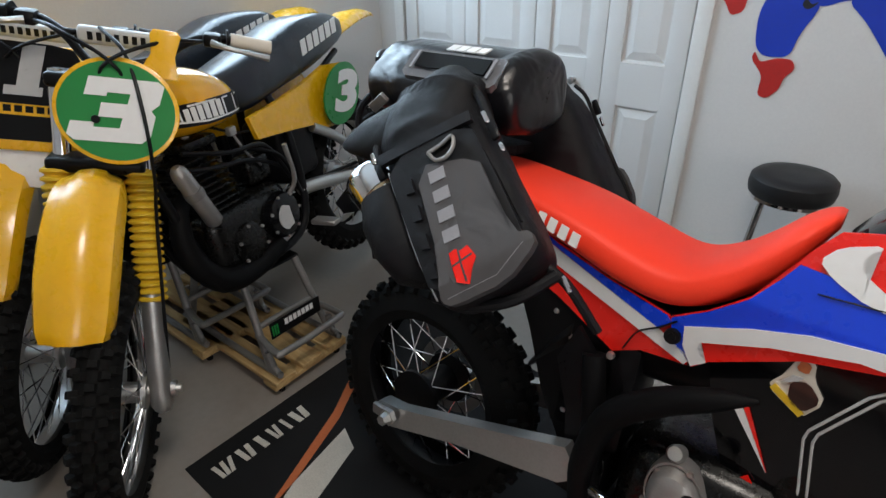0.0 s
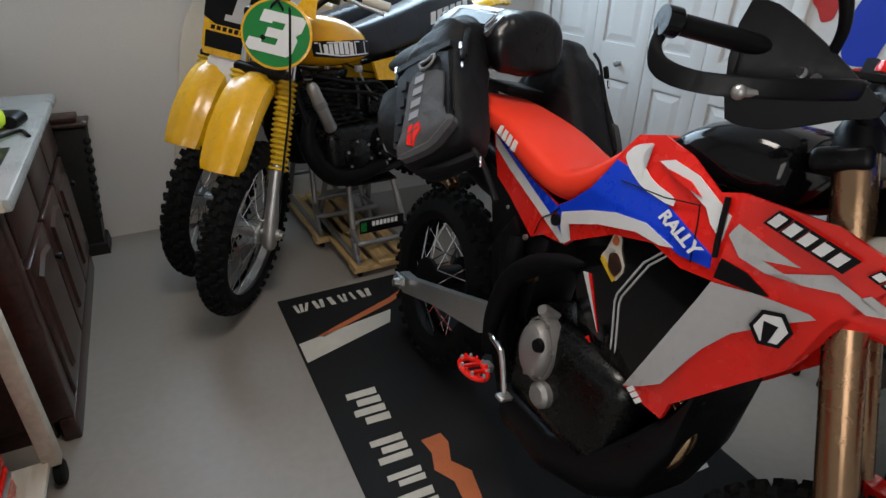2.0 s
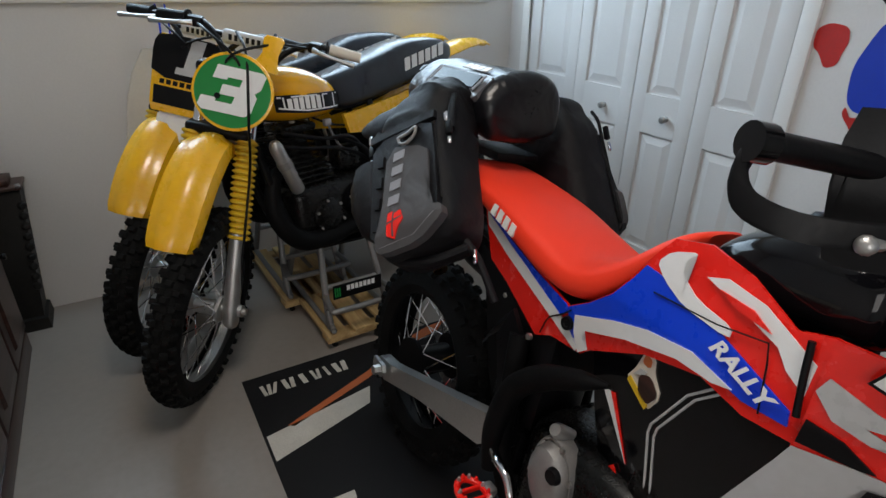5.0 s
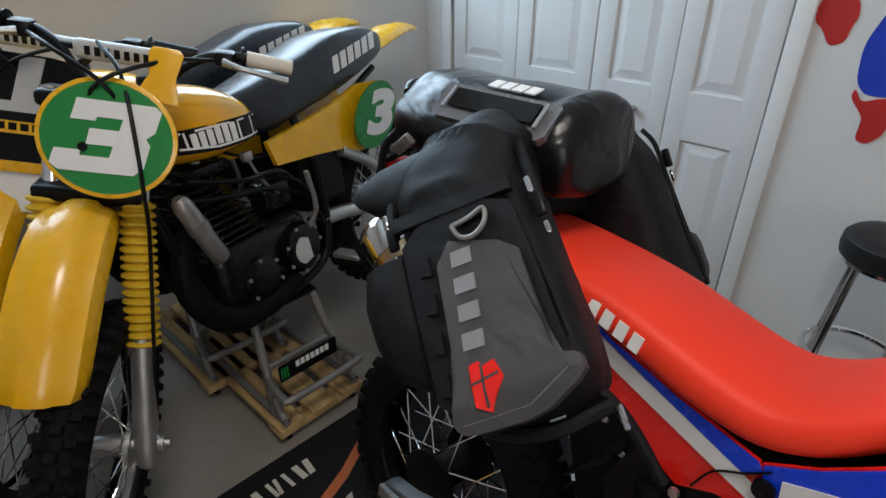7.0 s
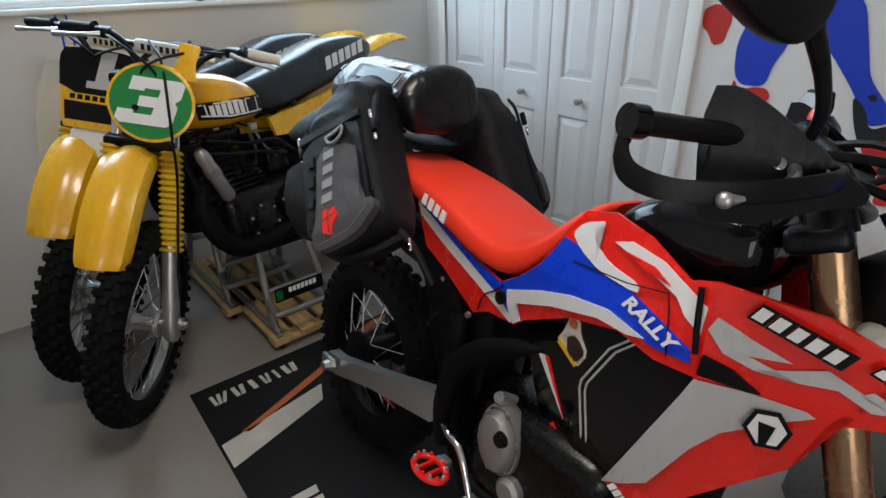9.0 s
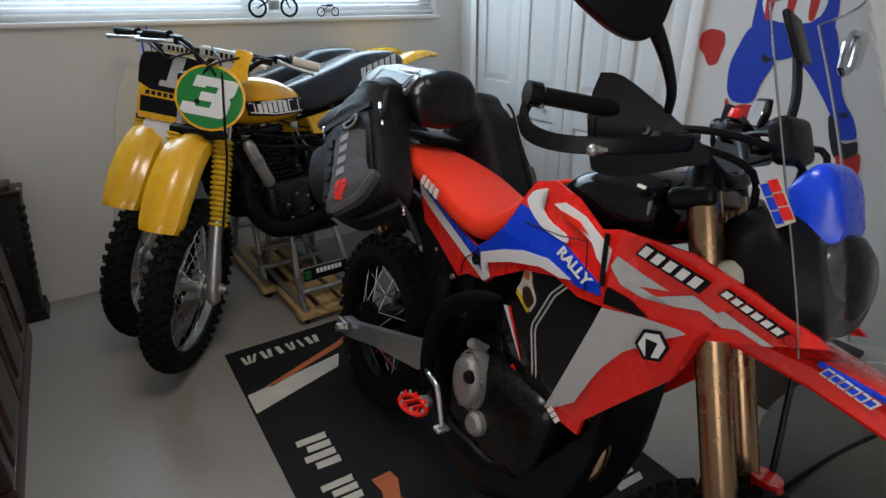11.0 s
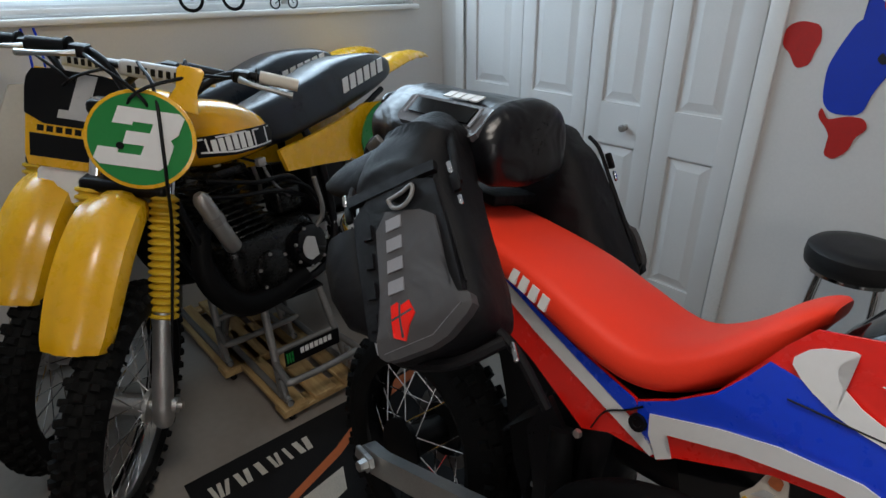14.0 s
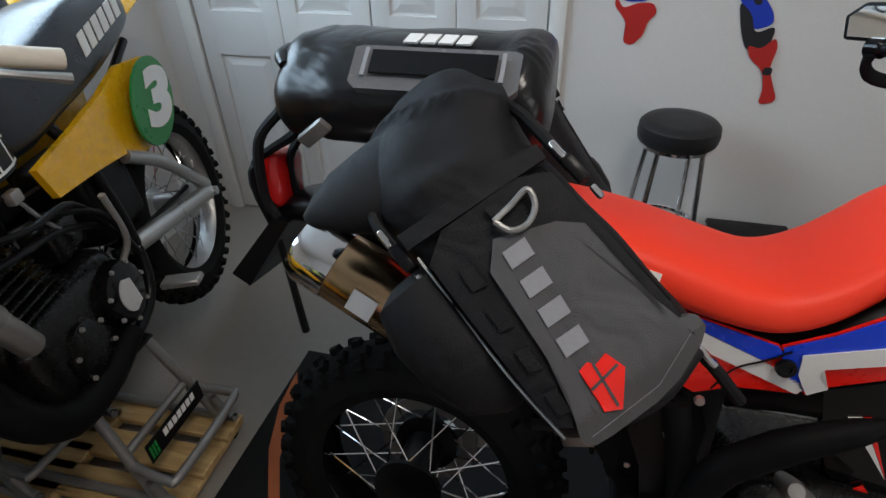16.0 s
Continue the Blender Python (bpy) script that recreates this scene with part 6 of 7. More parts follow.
    for s in (-0.10, 0.0, 0.10, 0.19):
        v = c0 + ax * s + pr * -0.108
        pts.append((v.x, surf(0.004)(v.x, v.z), v.z))
    part("piping", turned(tube(pts, 0.0014, 6), flip), STEEL, body, "thin reflective piping")
    # flap that folds down behind, and the lower strap pad
    q = c0 + ax * -0.15 + pr * -0.118
    part("roll_flap", turned(loft([[(x + 0.8 * p, yy + q2, z - 0.5 * p) for p, q2 in superring(0, 0, w, 0.055, 14, 2.4)] for x, yy, z, w in ((q.x + 0.035, yc, q.z + 0.03, 0.045), (q.x, yc, q.z - 0.02, 0.04), (q.x - 0.05, yc, q.z - 0.065, 0.02))]), flip), FABRIC, body)
    part("strap_pad", turned(loft([[(x + p, -0.235 + q2, z) for p, q2 in superring(0, 0, w, 0.05, 16, 2.6)] for x, z, w in ((-0.66, 0.80, 0.035), (-0.645, 0.76, 0.055), (-0.61, 0.70, 0.060), (-0.58, 0.64, 0.045), (-0.56, 0.60, 0.02))]), flip), FABRIC, body)
    part("lower_strap", turned(tube([(-0.60, -0.28, 0.70), (-0.52, -0.26, 0.67), (-0.40, -0.20, 0.66), (-0.33, -0.15, 0.65)], 0.011, 6), flip), FABRIC, body)
    part("hanging_strap", turned(tube([(-0.42, -0.20, 0.76), (-0.40, -0.17, 0.66), (-0.385, -0.165, 0.52), (-0.38, -0.165, 0.30)], 0.006, 6), flip), FABRIC, body)
    part("yoke", turned(rbox((-0.70, -0.08, 0.965), (0.16, 0.18, 0.025), 0.01, 2), flip), FABRIC, body)
    return bag


# the near bag's own axes: x across it, y into it, z up along it; the origin is the top corner of its grey pocket
BAG_X = Vector((0.674, 0.511, 0.537)).normalized()
BAG_Z = Vector((-0.735, 0.374, 0.570)).normalized()
BAG_X = (BAG_X - BAG_Z * BAG_X.dot(BAG_Z)).normalized()
BAG_Y = BAG_Z.cross(BAG_X)
BAG_M = Matrix.Translation((-0.584, 0.629, 1.009)) @ Matrix((BAG_X, BAG_Y, BAG_Z)).transposed().to_4x4()


def fold(pos, s):
    """Soft creases of the cloth, deeper in the rolled top."""
    top = min(1.0, max(0.0, (s - 0.035) / 0.08))
    f = noise.noise(pos * 8.0) * 0.006 + noise.noise(pos * 21.0) * 0.0025
    ridge = 1 - abs(noise.noise(Vector((pos.x * 9 + pos.z * 7, pos.y * 12, pos.z * 4 - pos.x * 5)))) * 3.2
    return f + top * max(0.0, ridge) * 0.011


def near_bag(label):
    bag = thing("saddle_bag", label, "bag", BAG_M, "saddle bags")
    # height along the bag, middle and half of its width, front and back
    st = ((-0.240, 0.030, 0.055, 0.040, 0.085), (-0.230, 0.032, 0.082, 0.018, 0.135), (-0.208, 0.034, 0.097, 0.006, 0.148), (-0.15, 0.034, 0.100, 0.001, 0.160), (-0.06, 0.033, 0.099, 0.000, 0.164), (0.03, 0.033, 0.098, 0.001, 0.166), (0.065, 0.034, 0.100, 0.000, 0.168),
          (0.10, 0.037, 0.103, 0.003, 0.170), (0.135, 0.041, 0.101, 0.012, 0.172), (0.168, 0.048, 0.090, 0.030, 0.170), (0.195, 0.057, 0.068, 0.054, 0.162), (0.210, 0.064, 0.036, 0.076, 0.118))
    s1 = smooth_path([(z, c, w) for z, c, w, f, k in st], 5)
    s2 = smooth_path([(z, f, k) for z, c, w, f, k in st], 5)
    rings = []
    for (z, c, w), (_, f, k) in zip(s1, s2):
        ring = []
        for p, q in superring(c, (f + k) / 2, w, (k - f) / 2, 56, 3.8 if z < 0.05 else 2.7):
            pos = Vector((p, q, z))
            out = Vector((p - c, (q - (f + k) / 2) * 1.3, 0)).normalized()
            ring.append(tuple(pos + out * fold(pos, z)))
        rings.append(ring)
    body = part("bag_body", loft(rings), FABRIC, bag, "black nylon bag body")

    def surf(lift):
        return lambda x, z: -lift + 1.6 * max(0, -0.042 - x) ** 1.6 + 1.6 * max(0, x - 0.106) ** 1.6 + max(0, -0.205 - z) * 0.45 + max(0, z - 0.08) ** 1.4 * 1.4

    def patch(name, pts, mat_, lift, thick=0.004, label_="", cuts=3):
        return part(name, plate([(w, -a) for w, a in pts], surf(lift), thick, cuts), mat_, body, label_)

    patch("grey_pocket", rounded([(0.0, 0.0), (0.103, 0.045), (0.1035, 0.10), (0.100, 0.172), (0.108, 0.186), (0.128, 0.192), (0.127, 0.214), (0.062, 0.241), (-0.030, 0.238), (-0.042, 0.226), (-0.034, 0.205), (-0.018, 0.17)], 1), FABGREY, 0.013, 0.018, "grey nylon outer pocket", 4)
    patch("front_panel", rounded([(-0.048, -0.036), (0.112, -0.024), (0.116, 0.06), (0.117, 0.18), (0.112, 0.215), (-0.052, 0.225), (-0.052, 0.08)], 1), FABRIC, 0.0075, 0.014, "black nylon front panel", 4)
    patch("seam_band", [(-0.056, -0.060), (0.120, -0.040), (0.118, -0.022), (-0.056, -0.040)], FABRIC, 0.009, 0.012, "", 3)
    patch("pocket_seam", [(-0.030, 0.2255), (0.055, 0.2265), (0.113, 0.203), (0.113, 0.2037), (0.055, 0.2272), (-0.030, 0.2262)], LETTERG, 0.0136, 0.002, "", 2)
    for k in range(4):
        a0, w0 = 0.026 + 0.034 * k, 0.019 - 0.0050 * k
        patch("letter_bar", [(w0, a0), (w0 + 0.028, a0 + 0.002), (w0 + 0.025, a0 + 0.022), (w0 - 0.003, a0 + 0.020)], LETTERG, 0.0152, 0.003, "", 1)
    patch("red_mark", [(0.002, 0.166), (0.014, 0.164), (0.020, 0.171), (0.034, 0.168), (0.040, 0.190), (0.026, 0.205), (0.012, 0.222), (-0.004, 0.212), (0.001, 0.190)], RED, 0.0155, 0.003, "red printed mark", 1)
    patch("mark_slit", [(0.016, 0.168), (0.019, 0.168), (0.012, 0.216), (0.009, 0.216)], FABGREY, 0.0162, 0.003, "", 1)
    patch("mark_slit", [(0.000, 0.186), (0.036, 0.182), (0.036, 0.185), (0.000, 0.189)], FABGREY, 0.0162, 0.003, "", 1)
    for k in range(4):
        a0 = 0.012 + 0.05 * k
        patch("webbing_loop", [(-0.028 - 0.004 * k, a0), (-0.012 - 0.005 * k, a0 + 0.004), (-0.014 - 0.005 * k, a0 + 0.030), (-0.030 - 0.004 * k, a0 + 0.026)], FABRIC, 0.013, 0.007, "", 1)
    # D-ring lying on the panel above the pocket, held by its loop
    ring = [(0.033, 0.0), (0.040, -0.018), (0.058, -0.024), (0.076, -0.014), (0.080, 0.004)]
    part("d_ring", tube([(x, -0.019, z + 0.004) for x, z in ring] + [(0.057, -0.0165, 0.006), (0.033, -0.019, 0.004)], 0.0034, 8), STEEL, body, "grey metal D-ring")
    patch("ring_loop", [(0.034, -0.020), (0.082, -0.014), (0.080, -0.004), (0.034, -0.009)], FABRIC, 0.0165, 0.008, "", 1)
    part("piping", tube([(-0.0545, 0.010, 0.03), (-0.0575, 0.009, -0.06), (-0.058, 0.009, -0.14), (-0.054, 0.014, -0.215)], 0.0016, 6), SILVERV, body, "thin reflective piping")
    part("piping", tube([(0.111, 0.002, 0.02), (0.117, 0.003, -0.08), (0.120, 0.004, -0.17)], 0.0022, 6), FABRIC, body)
    # compression straps with their buckles at the two edges
    for x, zs, q in ((-0.068, (0.17, 0.10, 0.045), 0.030), (0.138, (0.15, 0.08, 0.0), 0.035)):
        part("compression_strap", tube([(x + (0.03 if x < 0 else -0.01), q + 0.03, zs[0]), (x, q, zs[1]), (x, q - 0.012, zs[2])], 0.0075, 8), FABRIC, body)
        part("buckle", rbox((x, q - 0.020, zs[2] - 0.004), (0.015, 0.010, 0.034), 0.004, 2), BLACKP, body, "black side-release buckle")
        part("hook", rbox((x - 0.002, q - 0.024, zs[2] + 0.024), (0.009, 0.006, 0.024), 0.002, 1), CHROME, body, "bright metal strap hook")
        part("hook", rbox((x + 0.001, q - 0.022, zs[2] - 0.038), (0.008, 0.006, 0.018), 0.002, 1), CHROME, body)
    # rolled corner that falls behind, tail pouch under it, straps below
    rings = []
    for x, y, z, w, d in ((0.020, 0.080, 0.110, 0.080, 0.050), (-0.030, 0.070, 0.122, 0.070, 0.046), (-0.070, 0.058, 0.132, 0.056, 0.036), (-0.105, 0.047, 0.142, 0.036, 0.022), (-0.130, 0.040, 0.150, 0.014, 0.008), (-0.134, 0.039, 0.151, 0.006, 0.003)):
        ring = []
        for p, q in superring(0, 0, w, d, 28, 2.2):
            pos = Vector((x - 0.15 * p, y + q, z + p))
            ring.append(tuple(pos + Vector((0, q, p)).normalized() * (noise.noise(pos * 20) * 0.006)))
        rings.append(ring)
    part("roll_flap", loft(rings), FABRIC, body, "folded fabric corner of the roll top")
    rings = []
    for x, y, z, w, d in ((-0.082, 0.055, 0.022, 0.030, 0.034), (-0.088, 0.052, 0.010, 0.046, 0.050), (-0.092, 0.052, -0.035, 0.052, 0.054), (-0.092, 0.056, -0.090, 0.052, 0.054), (-0.084, 0.064, -0.140, 0.044, 0.046), (-0.070, 0.070, -0.165, 0.020, 0.022)):
        rings.append([tuple(Vector((x + p, y + q, z)) + Vector((p, q, 0)).normalized() * noise.noise(Vector((x + p, y + q, z)) * 17) * 0.005) for p, q in superring(0, 0, w, d, 24, 2.6)])
    part("tail_pouch", loft(rings), FABRIC, body, "small black side pouch")
    part("lower_strap", tube([(-0.075, 0.06, -0.19), (-0.02, 0.055, -0.235), (0.05, 0.06, -0.255), (0.12, 0.08, -0.245)], 0.010, 8), FABRIC, body)
    part("lower_strap", tube([(0.10, 0.07, -0.20), (0.125, 0.10, -0.26), (0.13, 0.14, -0.34)], 0.008, 8), FABRIC, body)
    part("hook", rbox((0.126, 0.09, -0.262), (0.008, 0.007, 0.030), 0.002, 1), CHROME, body)
    return bag


def dry_bag():
    bag = thing("dry_bag", "black tarpaulin roll-top dry bag strapped across the saddle bags", "bag")
    rings = []
    # distance along the bag and how full its section is there
    ends = [(-0.935, 0.25, -0.02), (-0.935, 0.62, -0.015), (-0.930, 0.80, -0.01), (-0.916, 0.91, -0.004), (-0.900, 0.97, 0.0)] + [(-0.885 + 0.265 * k / 20, 1.0, 0.0) for k in range(21)]
    ends += [(-0.605, 1.0, 0.004), (-0.590, 1.0, 0.012), (-0.575, 0.99, 0.020), (-0.560, 0.97, 0.014), (-0.548, 0.93, 0.004), (-0.540, 0.86, -0.004), (-0.536, 0.72, -0.006), (-0.536, 0.3, -0.006)]
    outline = [(0.868, 1.005), (0.838, 1.035), (0.829, 1.080), (0.846, 1.110), (0.884, 1.134), (0.930, 1.148), (0.985, 1.146), (1.030, 1.128), (1.055, 1.085), (1.058, 1.035), (1.040, 0.998), (0.960, 0.990)]
    closed = smooth_path([(y, z, 0) for y, z in outline[-2:] + outline + outline[:2]], 5)[10:10 + 5 * len(outline)]
    for x, k, lift in ends:
        ring = []
        for y, z, _ in closed:
            d = Vector((0, y - 0.945, z - 1.07))
            pos = Vector((x, 0.945, 1.07)) + d * k
            up = max(0.0, d.z / 0.1)
            front = max(0.0, -d.y / 0.15)
            # a raised fold at the closed corner, and the dents beside it
            pos.z += lift * up * (0.3 + 1.7 * front)
            dent = -0.016 * math.exp(-((x + 0.628) / 0.022) ** 2) * front - 0.010 * math.exp(-((x + 0.885) / 0.025) ** 2) * front
            crinkle = (abs(noise.noise(Vector((x * 16, pos.y * 9, pos.z * 12)))) - 0.2) * 0.014 * min(1.0, max(0.0, abs(x + 0.735) - 0.10) / 0.06)
            out = d.normalized()
            ring.append(tuple(pos + out * k * (noise.noise(pos * 7) * 0.007 + crinkle + dent)))
        rings.append(ring)
    body = part("bag_body", loft(rings), VINYLBAG, bag, "shiny black tarpaulin bag body", 60)

    def at(x, u, lift):
        """A place on the sloping front: u runs from its lower to its upper edge."""
        return Vector((x, 0.831 + 0.056 * u, 1.094 + 0.042 * u + 0.010 * math.sin(math.pi * u))) + Vector((0, -0.60, 0.80)) * lift

    def lay(name, pts, mat_, lift, thick, label_=""):
        bm = bmesh.new()
        top = [bm.verts.new(at(x, u, lift)) for x, u in pts]
        low = [bm.verts.new(at(x, u, lift - thick)) for x, u in pts]
        bm.faces.new(top)
        n = len(pts)
        for i in range(n):
            bm.faces.new((top[i], low[i], low[(i + 1) % n], top[(i + 1) % n]))
        bmesh.ops.triangulate(bm, faces=[f for f in bm.faces if len(f.verts) > 4])
        return part(name, bm, mat_, body, label_)

    lay("pocket_frame", [(-0.800, 0.10), (-0.790, 0.0), (-0.582, 0.0), (-0.572, 0.10), (-0.572, 0.85), (-0.582, 0.96), (-0.790, 0.96), (-0.800, 0.85)], CLEARWIN, 0.013, 0.014, "frosted clear pocket frame")
    lay("pocket_window", [(-0.772, 0.24), (-0.602, 0.24), (-0.602, 0.74), (-0.772, 0.74)], BLACKG, 0.0155, 0.004, "dark clear window")
    for x in (-0.780, -0.594):
        lay("pocket_rib", [(x - 0.003, 0.18), (x + 0.003, 0.18), (x + 0.003, 0.80), (x - 0.003, 0.80)], LETTERG, 0.0165, 0.003)
    part("letter_bar", bars(4, 0.100, 0.020, Matrix.Translation((-0.690, 0.912, 1.147)) @ pose(0, 0, 0, 20, 0, 0), 0.2, 0.3, 0.003), WHITE, body)
    part("roll_edge", tube([(-0.920, 0.88, 1.11), (-0.938, 0.91, 1.115), (-0.940, 0.97, 1.11), (-0.93, 1.01, 1.08)], [0.008, 0.012, 0.012, 0.008], 10), VINYLBAG, body)
    for y, x, z1 in ((0.875, -0.985, 0.60), (0.905, -0.93, 0.68)):
        part("hanging_strap", tube([(-0.93, y + 0.02, 1.0), (x - 0.03, y, 0.93), (x, y - 0.01, 0.80), (x + 0.02, y - 0.02, z1)], [0.009, 0.007, 0.006, 0.008], 6), FABRIC, body)
    part("hanging_strap", tube([(-0.945, 0.89, 1.04), (-0.985, 0.87, 0.99), (-0.99, 0.86, 0.90), (-0.97, 0.855, 0.86)], 0.009, 8), FABRIC, body)
    part("strap_buckle", rbox((0, 0, 0), (0.050, 0.012, 0.022), 0.003, 2, pose(-0.845, 0.80, 1.045, 20, -38, 0)), STEEL, body, "grey metal strap slider")
    return bag


RALLY = pose(0, 0.74, 0, -12.0, 0, 0)
rally_bike(RALLY)
near_bag("black and grey soft saddle bag with red mark on the bike")
pannier(RALLY, 1, "black soft saddle bag on the far side of the bike")
dry_bag()


# ---- along the window wall: cabinets, cart ----
BLACKWORN = material("worn_black_paint", (0.014, 0.013, 0.012), 0.55, spec=0.3, vary=0.5, grain=60, blotch=7, bump=0.25)
def base_cabinet():
    x0, x1, y0, y1, h = -1.92, -0.84, -0.93, -0.345, 0.735
    c = thing("base_cabinet", "dark mahogany base cabinet with raised panel doors", "cabinet")
    bm = box(x0, x1, y0, y1, 0.07, h, bev=0.004)
    box(x0 + 0.02, x1 - 0.02, y0, y1 - 0.05, 0.0, 0.071, bm)
    part("body", bm, DARKWOOD, c)
    part("plinth", box(x0, x1 + 0.012, y1 - 0.03, y1 + 0.014, 0.0, 0.085, bev=0.008), DARKWOOD, c)
    part("end_post", box(x1 - 0.055, x1 + 0.012, y1 - 0.05, y1 + 0.014, 0.086, h - 0.02, bev=0.006), DARKWOOD, c)
    part("moulding", box(x0, x1 + 0.014, y1 - 0.02, y1 + 0.018, h - 0.03, h, bev=0.008), DARKWOOD, c)
    n, w = 3, (x1 - 0.06 - x0) / 3
    for k in range(n):
        a, b = x0 + w * k + 0.012, x0 + w * (k + 1) - 0.012
        d = part("door", box(a, b, y1, y1 + 0.020, 0.11, 0.53, bev=0.005), DARKWOOD, c)
        r = [[(a + e, y1 + yy, 0.11 + e), (b - e, y1 + yy, 0.11 + e), (b - e, y1 + yy, 0.53 - e), ((a + b) / 2, y1 + yy, 0.53 - e + (0.02 if e > 0.05 else 0)), (a + e, y1 + yy, 0.53 - e)] for e, yy in ((0.052, 0.0202), (0.060, 0.030), (0.085, 0.032))]
        part("raised_panel", loft(r), DARKWOOD, d)
        part("drawer_front", box(a, b, y1, y1 + 0.020, 0.555, 0.69, bev=0.006), DARKWOOD, c)
        part("knob", lathe([(0, 0.026), (0.010, 0.024), (0.013, 0.016), (0.006, 0.008), (0.006, 0)], 14, pose(a + 0.03, y1 + 0.020, 0.42, -90, 0, 0)), BLACKM, d)
    return c


base_cabinet()
top = thing("worktop", "grey laminate worktop on the dark cabinet", "worktop")
part("slab", box(-1.94, -0.78, -0.95, -0.285, 0.735, 0.770, bev=0.010), LAMIN, top)
part("edge_core", box(-0.7795, -0.776, -0.94, -0.30, 0.740, 0.764), CREAMW, top, "bare board edge")

chest = thing("corner_cabinet", "worn black corner cabinet with a loose board on top", "cabinet")
r = [[(x0, y0, z), (x1, y0, z), (x1, y1, z), (x0, y1, z)] for x0, x1, y0, y1, z in ((-2.22, -2.055, -0.90, -0.268, 0.0), (-2.22, -2.06, -0.90, -0.272, 0.05), (-2.22, -2.075, -0.90, -0.285, 0.055), (-2.22, -2.105, -0.90, -0.232, 0.585), (-2.22, -2.11, -0.90, -0.235, 0.592))]
body = part("body", loft(r), BLACKWORN, chest, "worn black painted body")
part("top_board", box(-2.232, -2.085, -0.91, -0.222, 0.593, 0.607, bev=0.004), DARKWOOD, chest)
part("loose_board", box(-2.225, -2.11, -0.88, -0.262, 0.608, 0.630, bev=0.004), DARKWOOD, chest, "dark loose board lying on top")
part("corner_hook", rbox((-2.085, -0.232, 0.611), (0.018, 0.018, 0.016), 0.004, 1), STEEL, chest)
for k in range(9):
    f = 0.25 + k * 0.08
    part("carved_knob", lathe([(0, 0.010), (0.012, 0.007), (0.017, 0.0), (0.017, -0.006)], 10, pose(-2.074 - 0.032 * f, -0.288 + 0.055 * f, 0.055 + 0.53 * f, 0, 90, 30)), BLACKWORN, chest)


def tool_cart():
    c = thing("tool_cart", "pale wooden cart with a low shelf on casters", "cart")
    x0, x1, y0, y1 = -0.68, 0.10, -0.92, -0.375
    for x in (x0, x1):
        for y in (y0, y1):
            part("post", box(x - 0.02, x + 0.02, y - 0.02, y + 0.02, 0.075, 0.655, bev=0.003), CREAMW, c)
            part("caster", turned(lathe([(0, -0.011), (0.028, -0.012), (0.034, -0.008), (0.034, 0.008), (0.028, 0.012), (0, 0.011)], 20, pose(0, 0, 0, 90, 0, 0)), pose(x, y + 0.005, 0.034)), RUBBER, c, "black rubber caster")
    part("shelf", box(x0 + 0.01, x1 - 0.01, y0 + 0.01, y1 - 0.005, 0.076, 0.094, bev=0.003), CREAMW, c)
    part("top_board", box(x0 - 0.03, x1 + 0.03, y0 - 0.03, y1 + 0.03, 0.655, 0.675, bev=0.004), CREAMW, c)
    return c


tool_cart()
chest = thing("tool_chest", "red steel tool chest with drawers on the cart shelf", "tool chest")
part("case", box(-0.60, 0.02, -0.88, -0.44, 0.095, 0.56, bev=0.008), RED, chest)
for k in range(5):
    d = part("drawer", box(-0.585, 0.005, -0.44, -0.432, 0.115 + 0.085 * k, 0.19 + 0.085 * k, bev=0.003), RED, chest)
    part("handle", box(-0.57, -0.01, -0.432, -0.424, 0.172 + 0.085 * k, 0.185 + 0.085 * k, bev=0.003), ALU, d, "bright drawer pull")

# things on the worktop
vise = thing("bench_vise", "red bench vise on the worktop", "vise")
part("base", rbox((-0.92, -0.42, 0.795), (0.16, 0.14, 0.05), 0.015, 3), RED, vise)
part("jaw", rbox((-0.95, -0.42, 0.86), (0.07, 0.12, 0.11), 0.015, 3), RED, vise)
part("sliding_jaw", rbox((-0.86, -0.42, 0.865), (0.05, 0.11, 0.09), 0.012, 3), RED, vise)
part("handle", tube([(-0.80, -0.50, 0.85), (-0.80, -0.34, 0.85)], 0.007, 8, smooth=0), CHROME, vise)
glove = thing("neon_glove", "crumpled neon yellow and black glove on the worktop", "glove")
part("glove_body", loft([[(x, -0.43 + p, z + q) for p, q in superring(0, 0, w, h, 16, 2.3)] for x, z, w, h in ((-1.50, 0.790, 0.03, 0.015), (-1.46, 0.805, 0.06, 0.034), (-1.40, 0.812, 0.07, 0.042), (-1.34, 0.803, 0.05, 0.032), (-1.29, 0.79, 0.02, 0.018))]), NEON, glove)
part("cuff", loft([[(x, -0.36 + p, z + q) for p, q in superring(0, 0, w, h, 14, 2.5)] for x, z, w, h in ((-1.52, 0.79, 0.02, 0.018), (-1.47, 0.795, 0.045, 0.024), (-1.42, 0.79, 0.02, 0.018))]), BLACKP, glove)
helm = thing("riding_helmet", "black riding helmet lying on the worktop", "helmet")
part("shell", lathe([(0, 0.16), (0.05, 0.152), (0.085, 0.12), (0.10, 0.07), (0.095, 0.02), (0.08, 0.0), (0, 0.0)], 28, pose(-1.28, -0.52, 0.770)), BLACKG, helm)
part("strap", tube([(-1.20, -0.46, 0.79), (-1.26, -0.38, 0.785), (-1.36, -0.33, 0.778), (-1.30, -0.30, 0.774)], 0.006, 6), FABRIC, helm)
oven = thing("metal_box", "grey metal box with a yellow label on the worktop", "box")
part("case", box(-1.84, -1.62, -0.80, -0.52, 0.771, 0.98, bev=0.01), STEEL, oven)
part("label", box(-1.62, -1.618, -0.585, -0.545, 0.90, 0.94), NEON, oven)
strip = thing("black_strip", "flat black strip lying on the worktop", "strip")
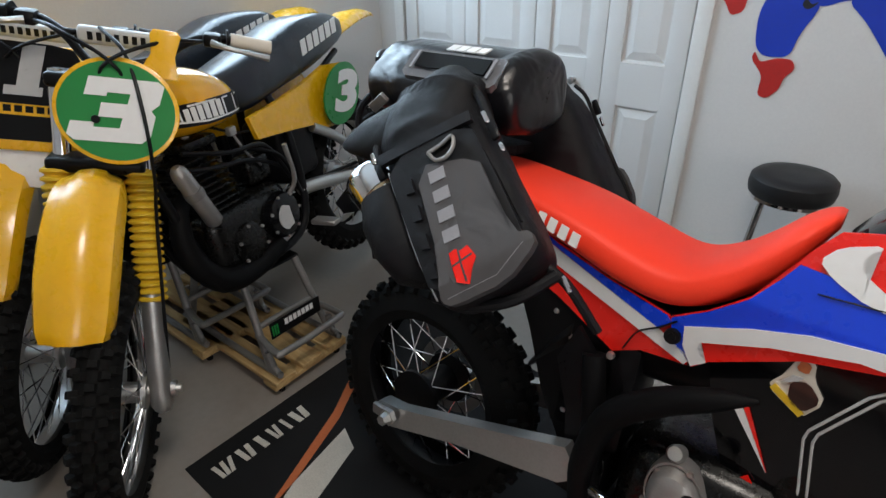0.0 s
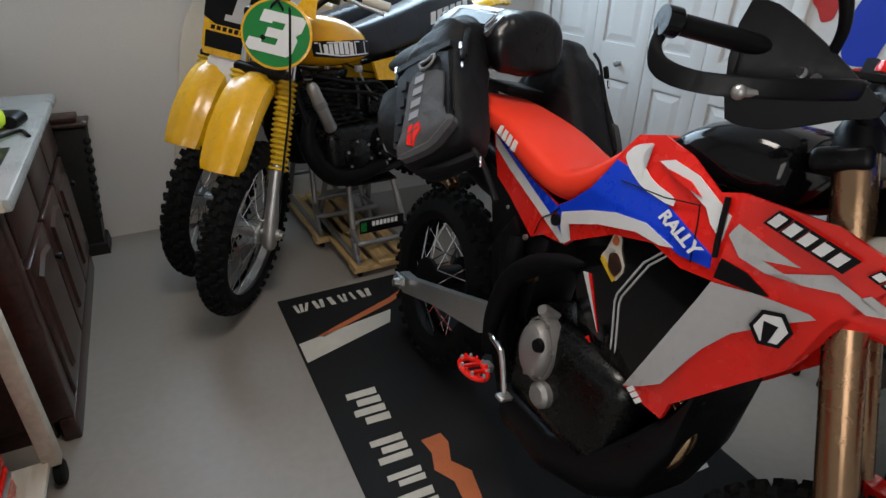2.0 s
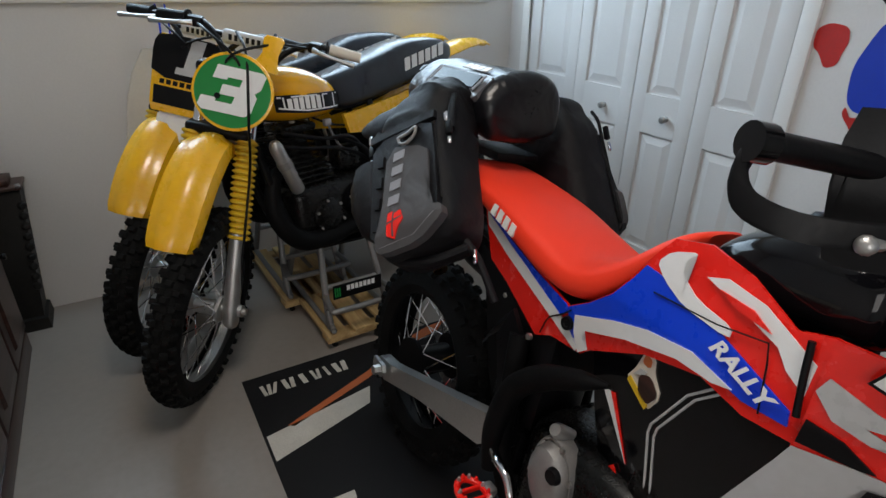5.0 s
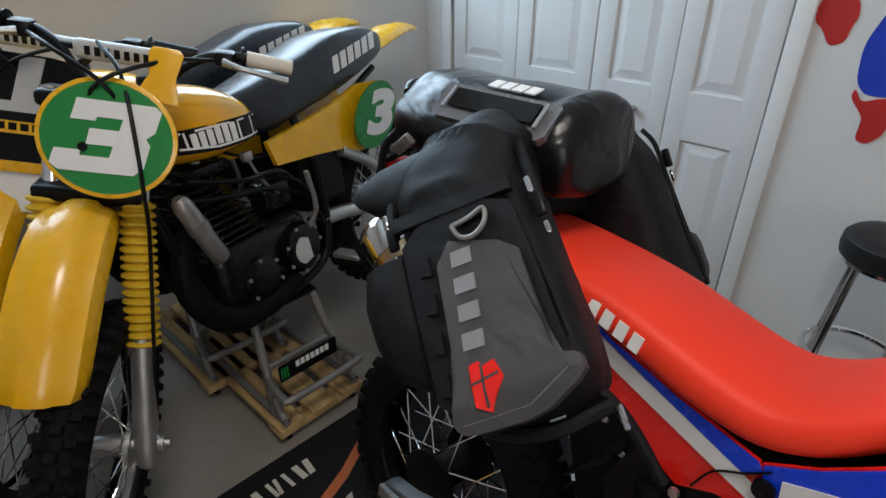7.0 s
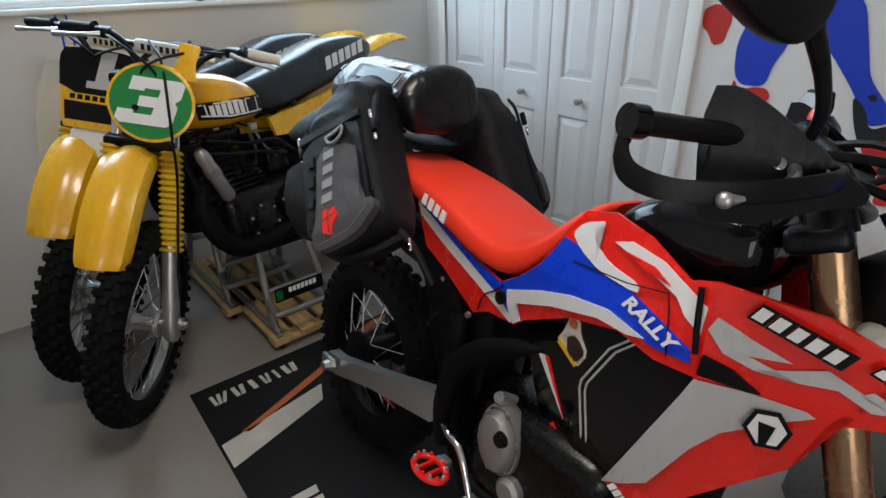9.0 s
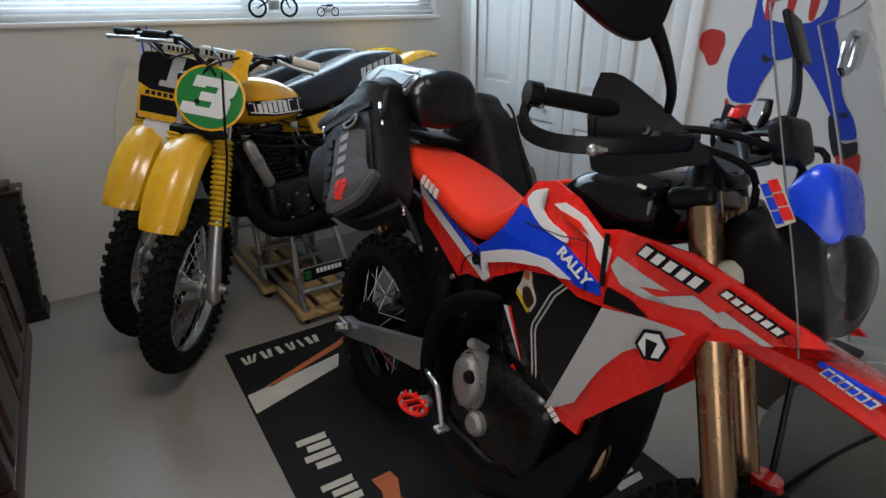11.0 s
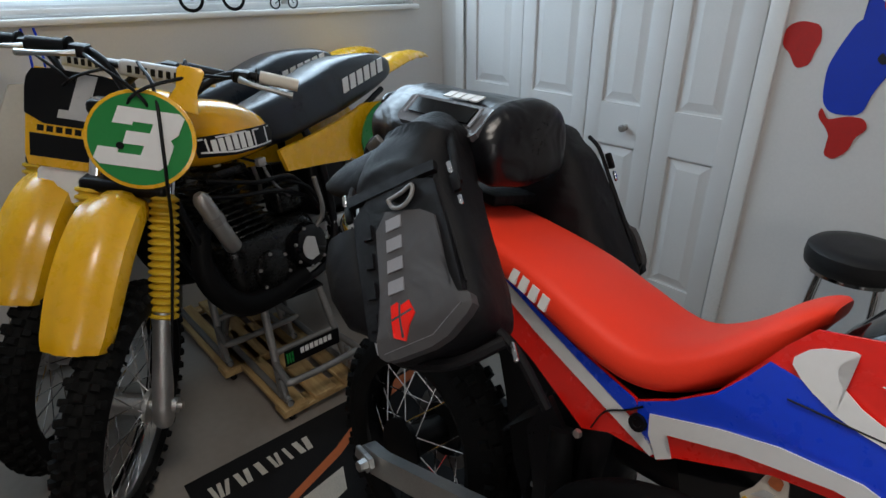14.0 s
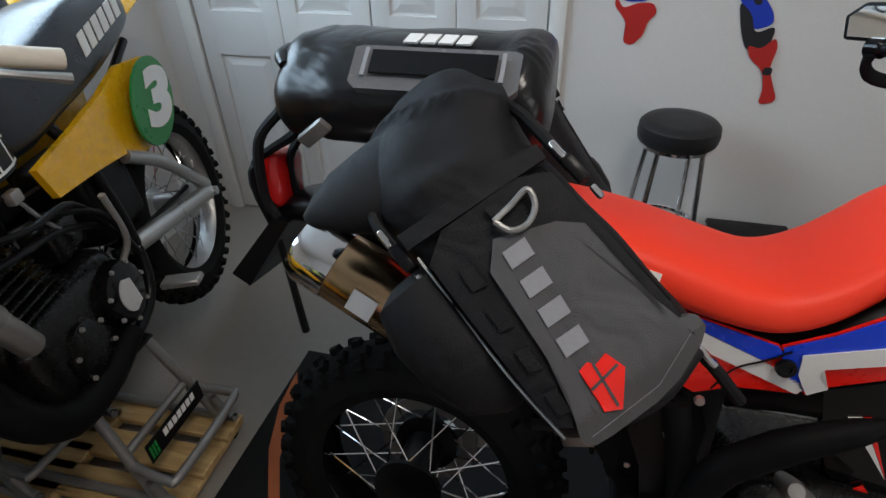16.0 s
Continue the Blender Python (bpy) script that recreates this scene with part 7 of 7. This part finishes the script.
part("sheet", box(-1.20, -0.98, -0.375, -0.335, 0.7705, 0.774, bev=0.001), BLACKP, strip)

# pale board and strings on the wall, small models on the sill
board = thing("foam_board", "off-white curved board leaning on the wall", "board")
part("sheet", loft([[(-2.215 + 0.03 * math.sin(f * 3.0) + p, 0.155 + 0.24 * f + q, 0.02 + 1.05 * f) for p, q in superring(0, 0, 0.014, 0.150 - 0.05 * max(0, f - 0.88) * 8, 16, 5)] for f in [k / 12 for k in range(13)]]), CARD, board)
for dy in (0.0, 0.035):
    tie = thing("cable_tie", "blue cable tie hanging at the wall", "tie", None, "blue cable ties")
    part("strip", tube([(-2.225, 0.375 + dy, 1.235), (-2.21, 0.378 + dy, 1.17), (-2.222, 0.372 + dy, 1.08)], 0.004, 6), BLUE, tie)


def model_bike(m, s, label, mat_):
    b = thing("model_motorcycle", label, "model", m, "model motorcycles on the sill")
    for x in (-0.65, 0.65):
        part("wheel", turned(lathe([(0.30, -0.05), (0.36, -0.04), (0.38, 0), (0.36, 0.04), (0.30, 0.05), (0.28, 0), (0.30, -0.05)], 24, pose(0, 0, 0, 90, 0, 0)), pose(x * s, 0, 0.38 * s) @ Matrix.Scale(s, 4)), RUBBER, b)
        part("hub", turned(lathe([(0, -0.06), (0.06, -0.06), (0.06, 0.06), (0, 0.06)], 12, pose(0, 0, 0, 90, 0, 0)), pose(x * s, 0, 0.38 * s) @ Matrix.Scale(s, 4)), CHROME, b)
    part("frame", tube([(0.65 * s, 0, 0.38 * s), (0.40 * s, 0, 0.95 * s), (0.0, 0, 0.80 * s), (-0.30 * s, 0, 0.55 * s), (-0.65 * s, 0, 0.38 * s)], 0.035 * s, 6), BLACKM, b)
    part("engine", rbox((0.02 * s, 0, 0.48 * s), (0.42 * s, 0.22 * s, 0.34 * s), 0.04 * s, 2), ALU, b)
    part("tank", rbox((0.15 * s, 0, 0.88 * s), (0.45 * s, 0.22 * s, 0.20 * s), 0.07 * s, 3), mat_, b)
    part("seat", rbox((-0.35 * s, 0, 0.86 * s), (0.60 * s, 0.18 * s, 0.10 * s), 0.04 * s, 2), BLACKP, b)
    part("handlebar", tube([(0.32 * s, -0.35 * s, 1.12 * s), (0.40 * s, 0, 1.02 * s), (0.32 * s, 0.35 * s, 1.12 * s)], 0.025 * s, 6), CHROME, b)
    return b


model_bike(pose(-2.215, 1.005, SILL, 0, 0, 92), 0.125, "model motorcycle with black tank on the window sill", BLACKP)
model_bike(pose(-2.215, 1.295, SILL, 0, 0, 92), 0.062, "small brown model motorcycle on the window sill", DARKWOOD)

# soft floor seat beyond the fork
pouf = thing("bean_bag", "dark olive grey bean bag slumped on the floor", "bean bag", pose(0.60, 1.68, 0))
prof = [(0, 0.40), (0.10, 0.395), (0.22, 0.36), (0.33, 0.28), (0.40, 0.17), (0.41, 0.08), (0.36, 0.015), (0, 0.0)]
bm = lathe([(r, h) for r, h in [(p.x, p.y) for p in smooth_path([(r, h, 0) for r, h in prof], 4)]], 44)
for v in bm.verts:
    n = noise.noise(v.co * 5) * 0.035 + noise.noise(v.co * 14) * 0.012
    v.co += Vector((v.co.x, v.co.y, 0)).normalized() * n if v.co.xy.length > 0.02 else Vector((0, 0, 0))
part("cover", bm, weave(material("olive_grey_fabric", (0.075, 0.068, 0.055), 0.8, vary=0.2, grain=200, blotch=8), 500, 0.2), pouf)
for k in range(5):
    a = 2 * math.pi * k / 5 + 0.4
    pts = []
    for r, h in prof[1:6]:
        v = Vector((r * math.cos(a), r * math.sin(a), h))
        v += Vector((v.x, v.y, 0)).normalized() * (noise.noise(v * 5) * 0.035 + noise.noise(v * 14) * 0.012)
        pts.append(tuple(v))
    part("seam", tube(pts, 0.006, 6), FABRIC, pouf)
crate = thing("storage_box", "dark brown storage box beside the stool", "box")
part("tub", box(0.0, 0.26, 1.86, 2.10, 0.0, 0.225, bev=0.012), material("dark_brown_plastic", (0.045, 0.032, 0.024), 0.5, vary=0.15), crate)
part("lid", box(-0.008, 0.268, 1.852, 2.108, 0.225, 0.248, bev=0.008), BLACKP, crate)
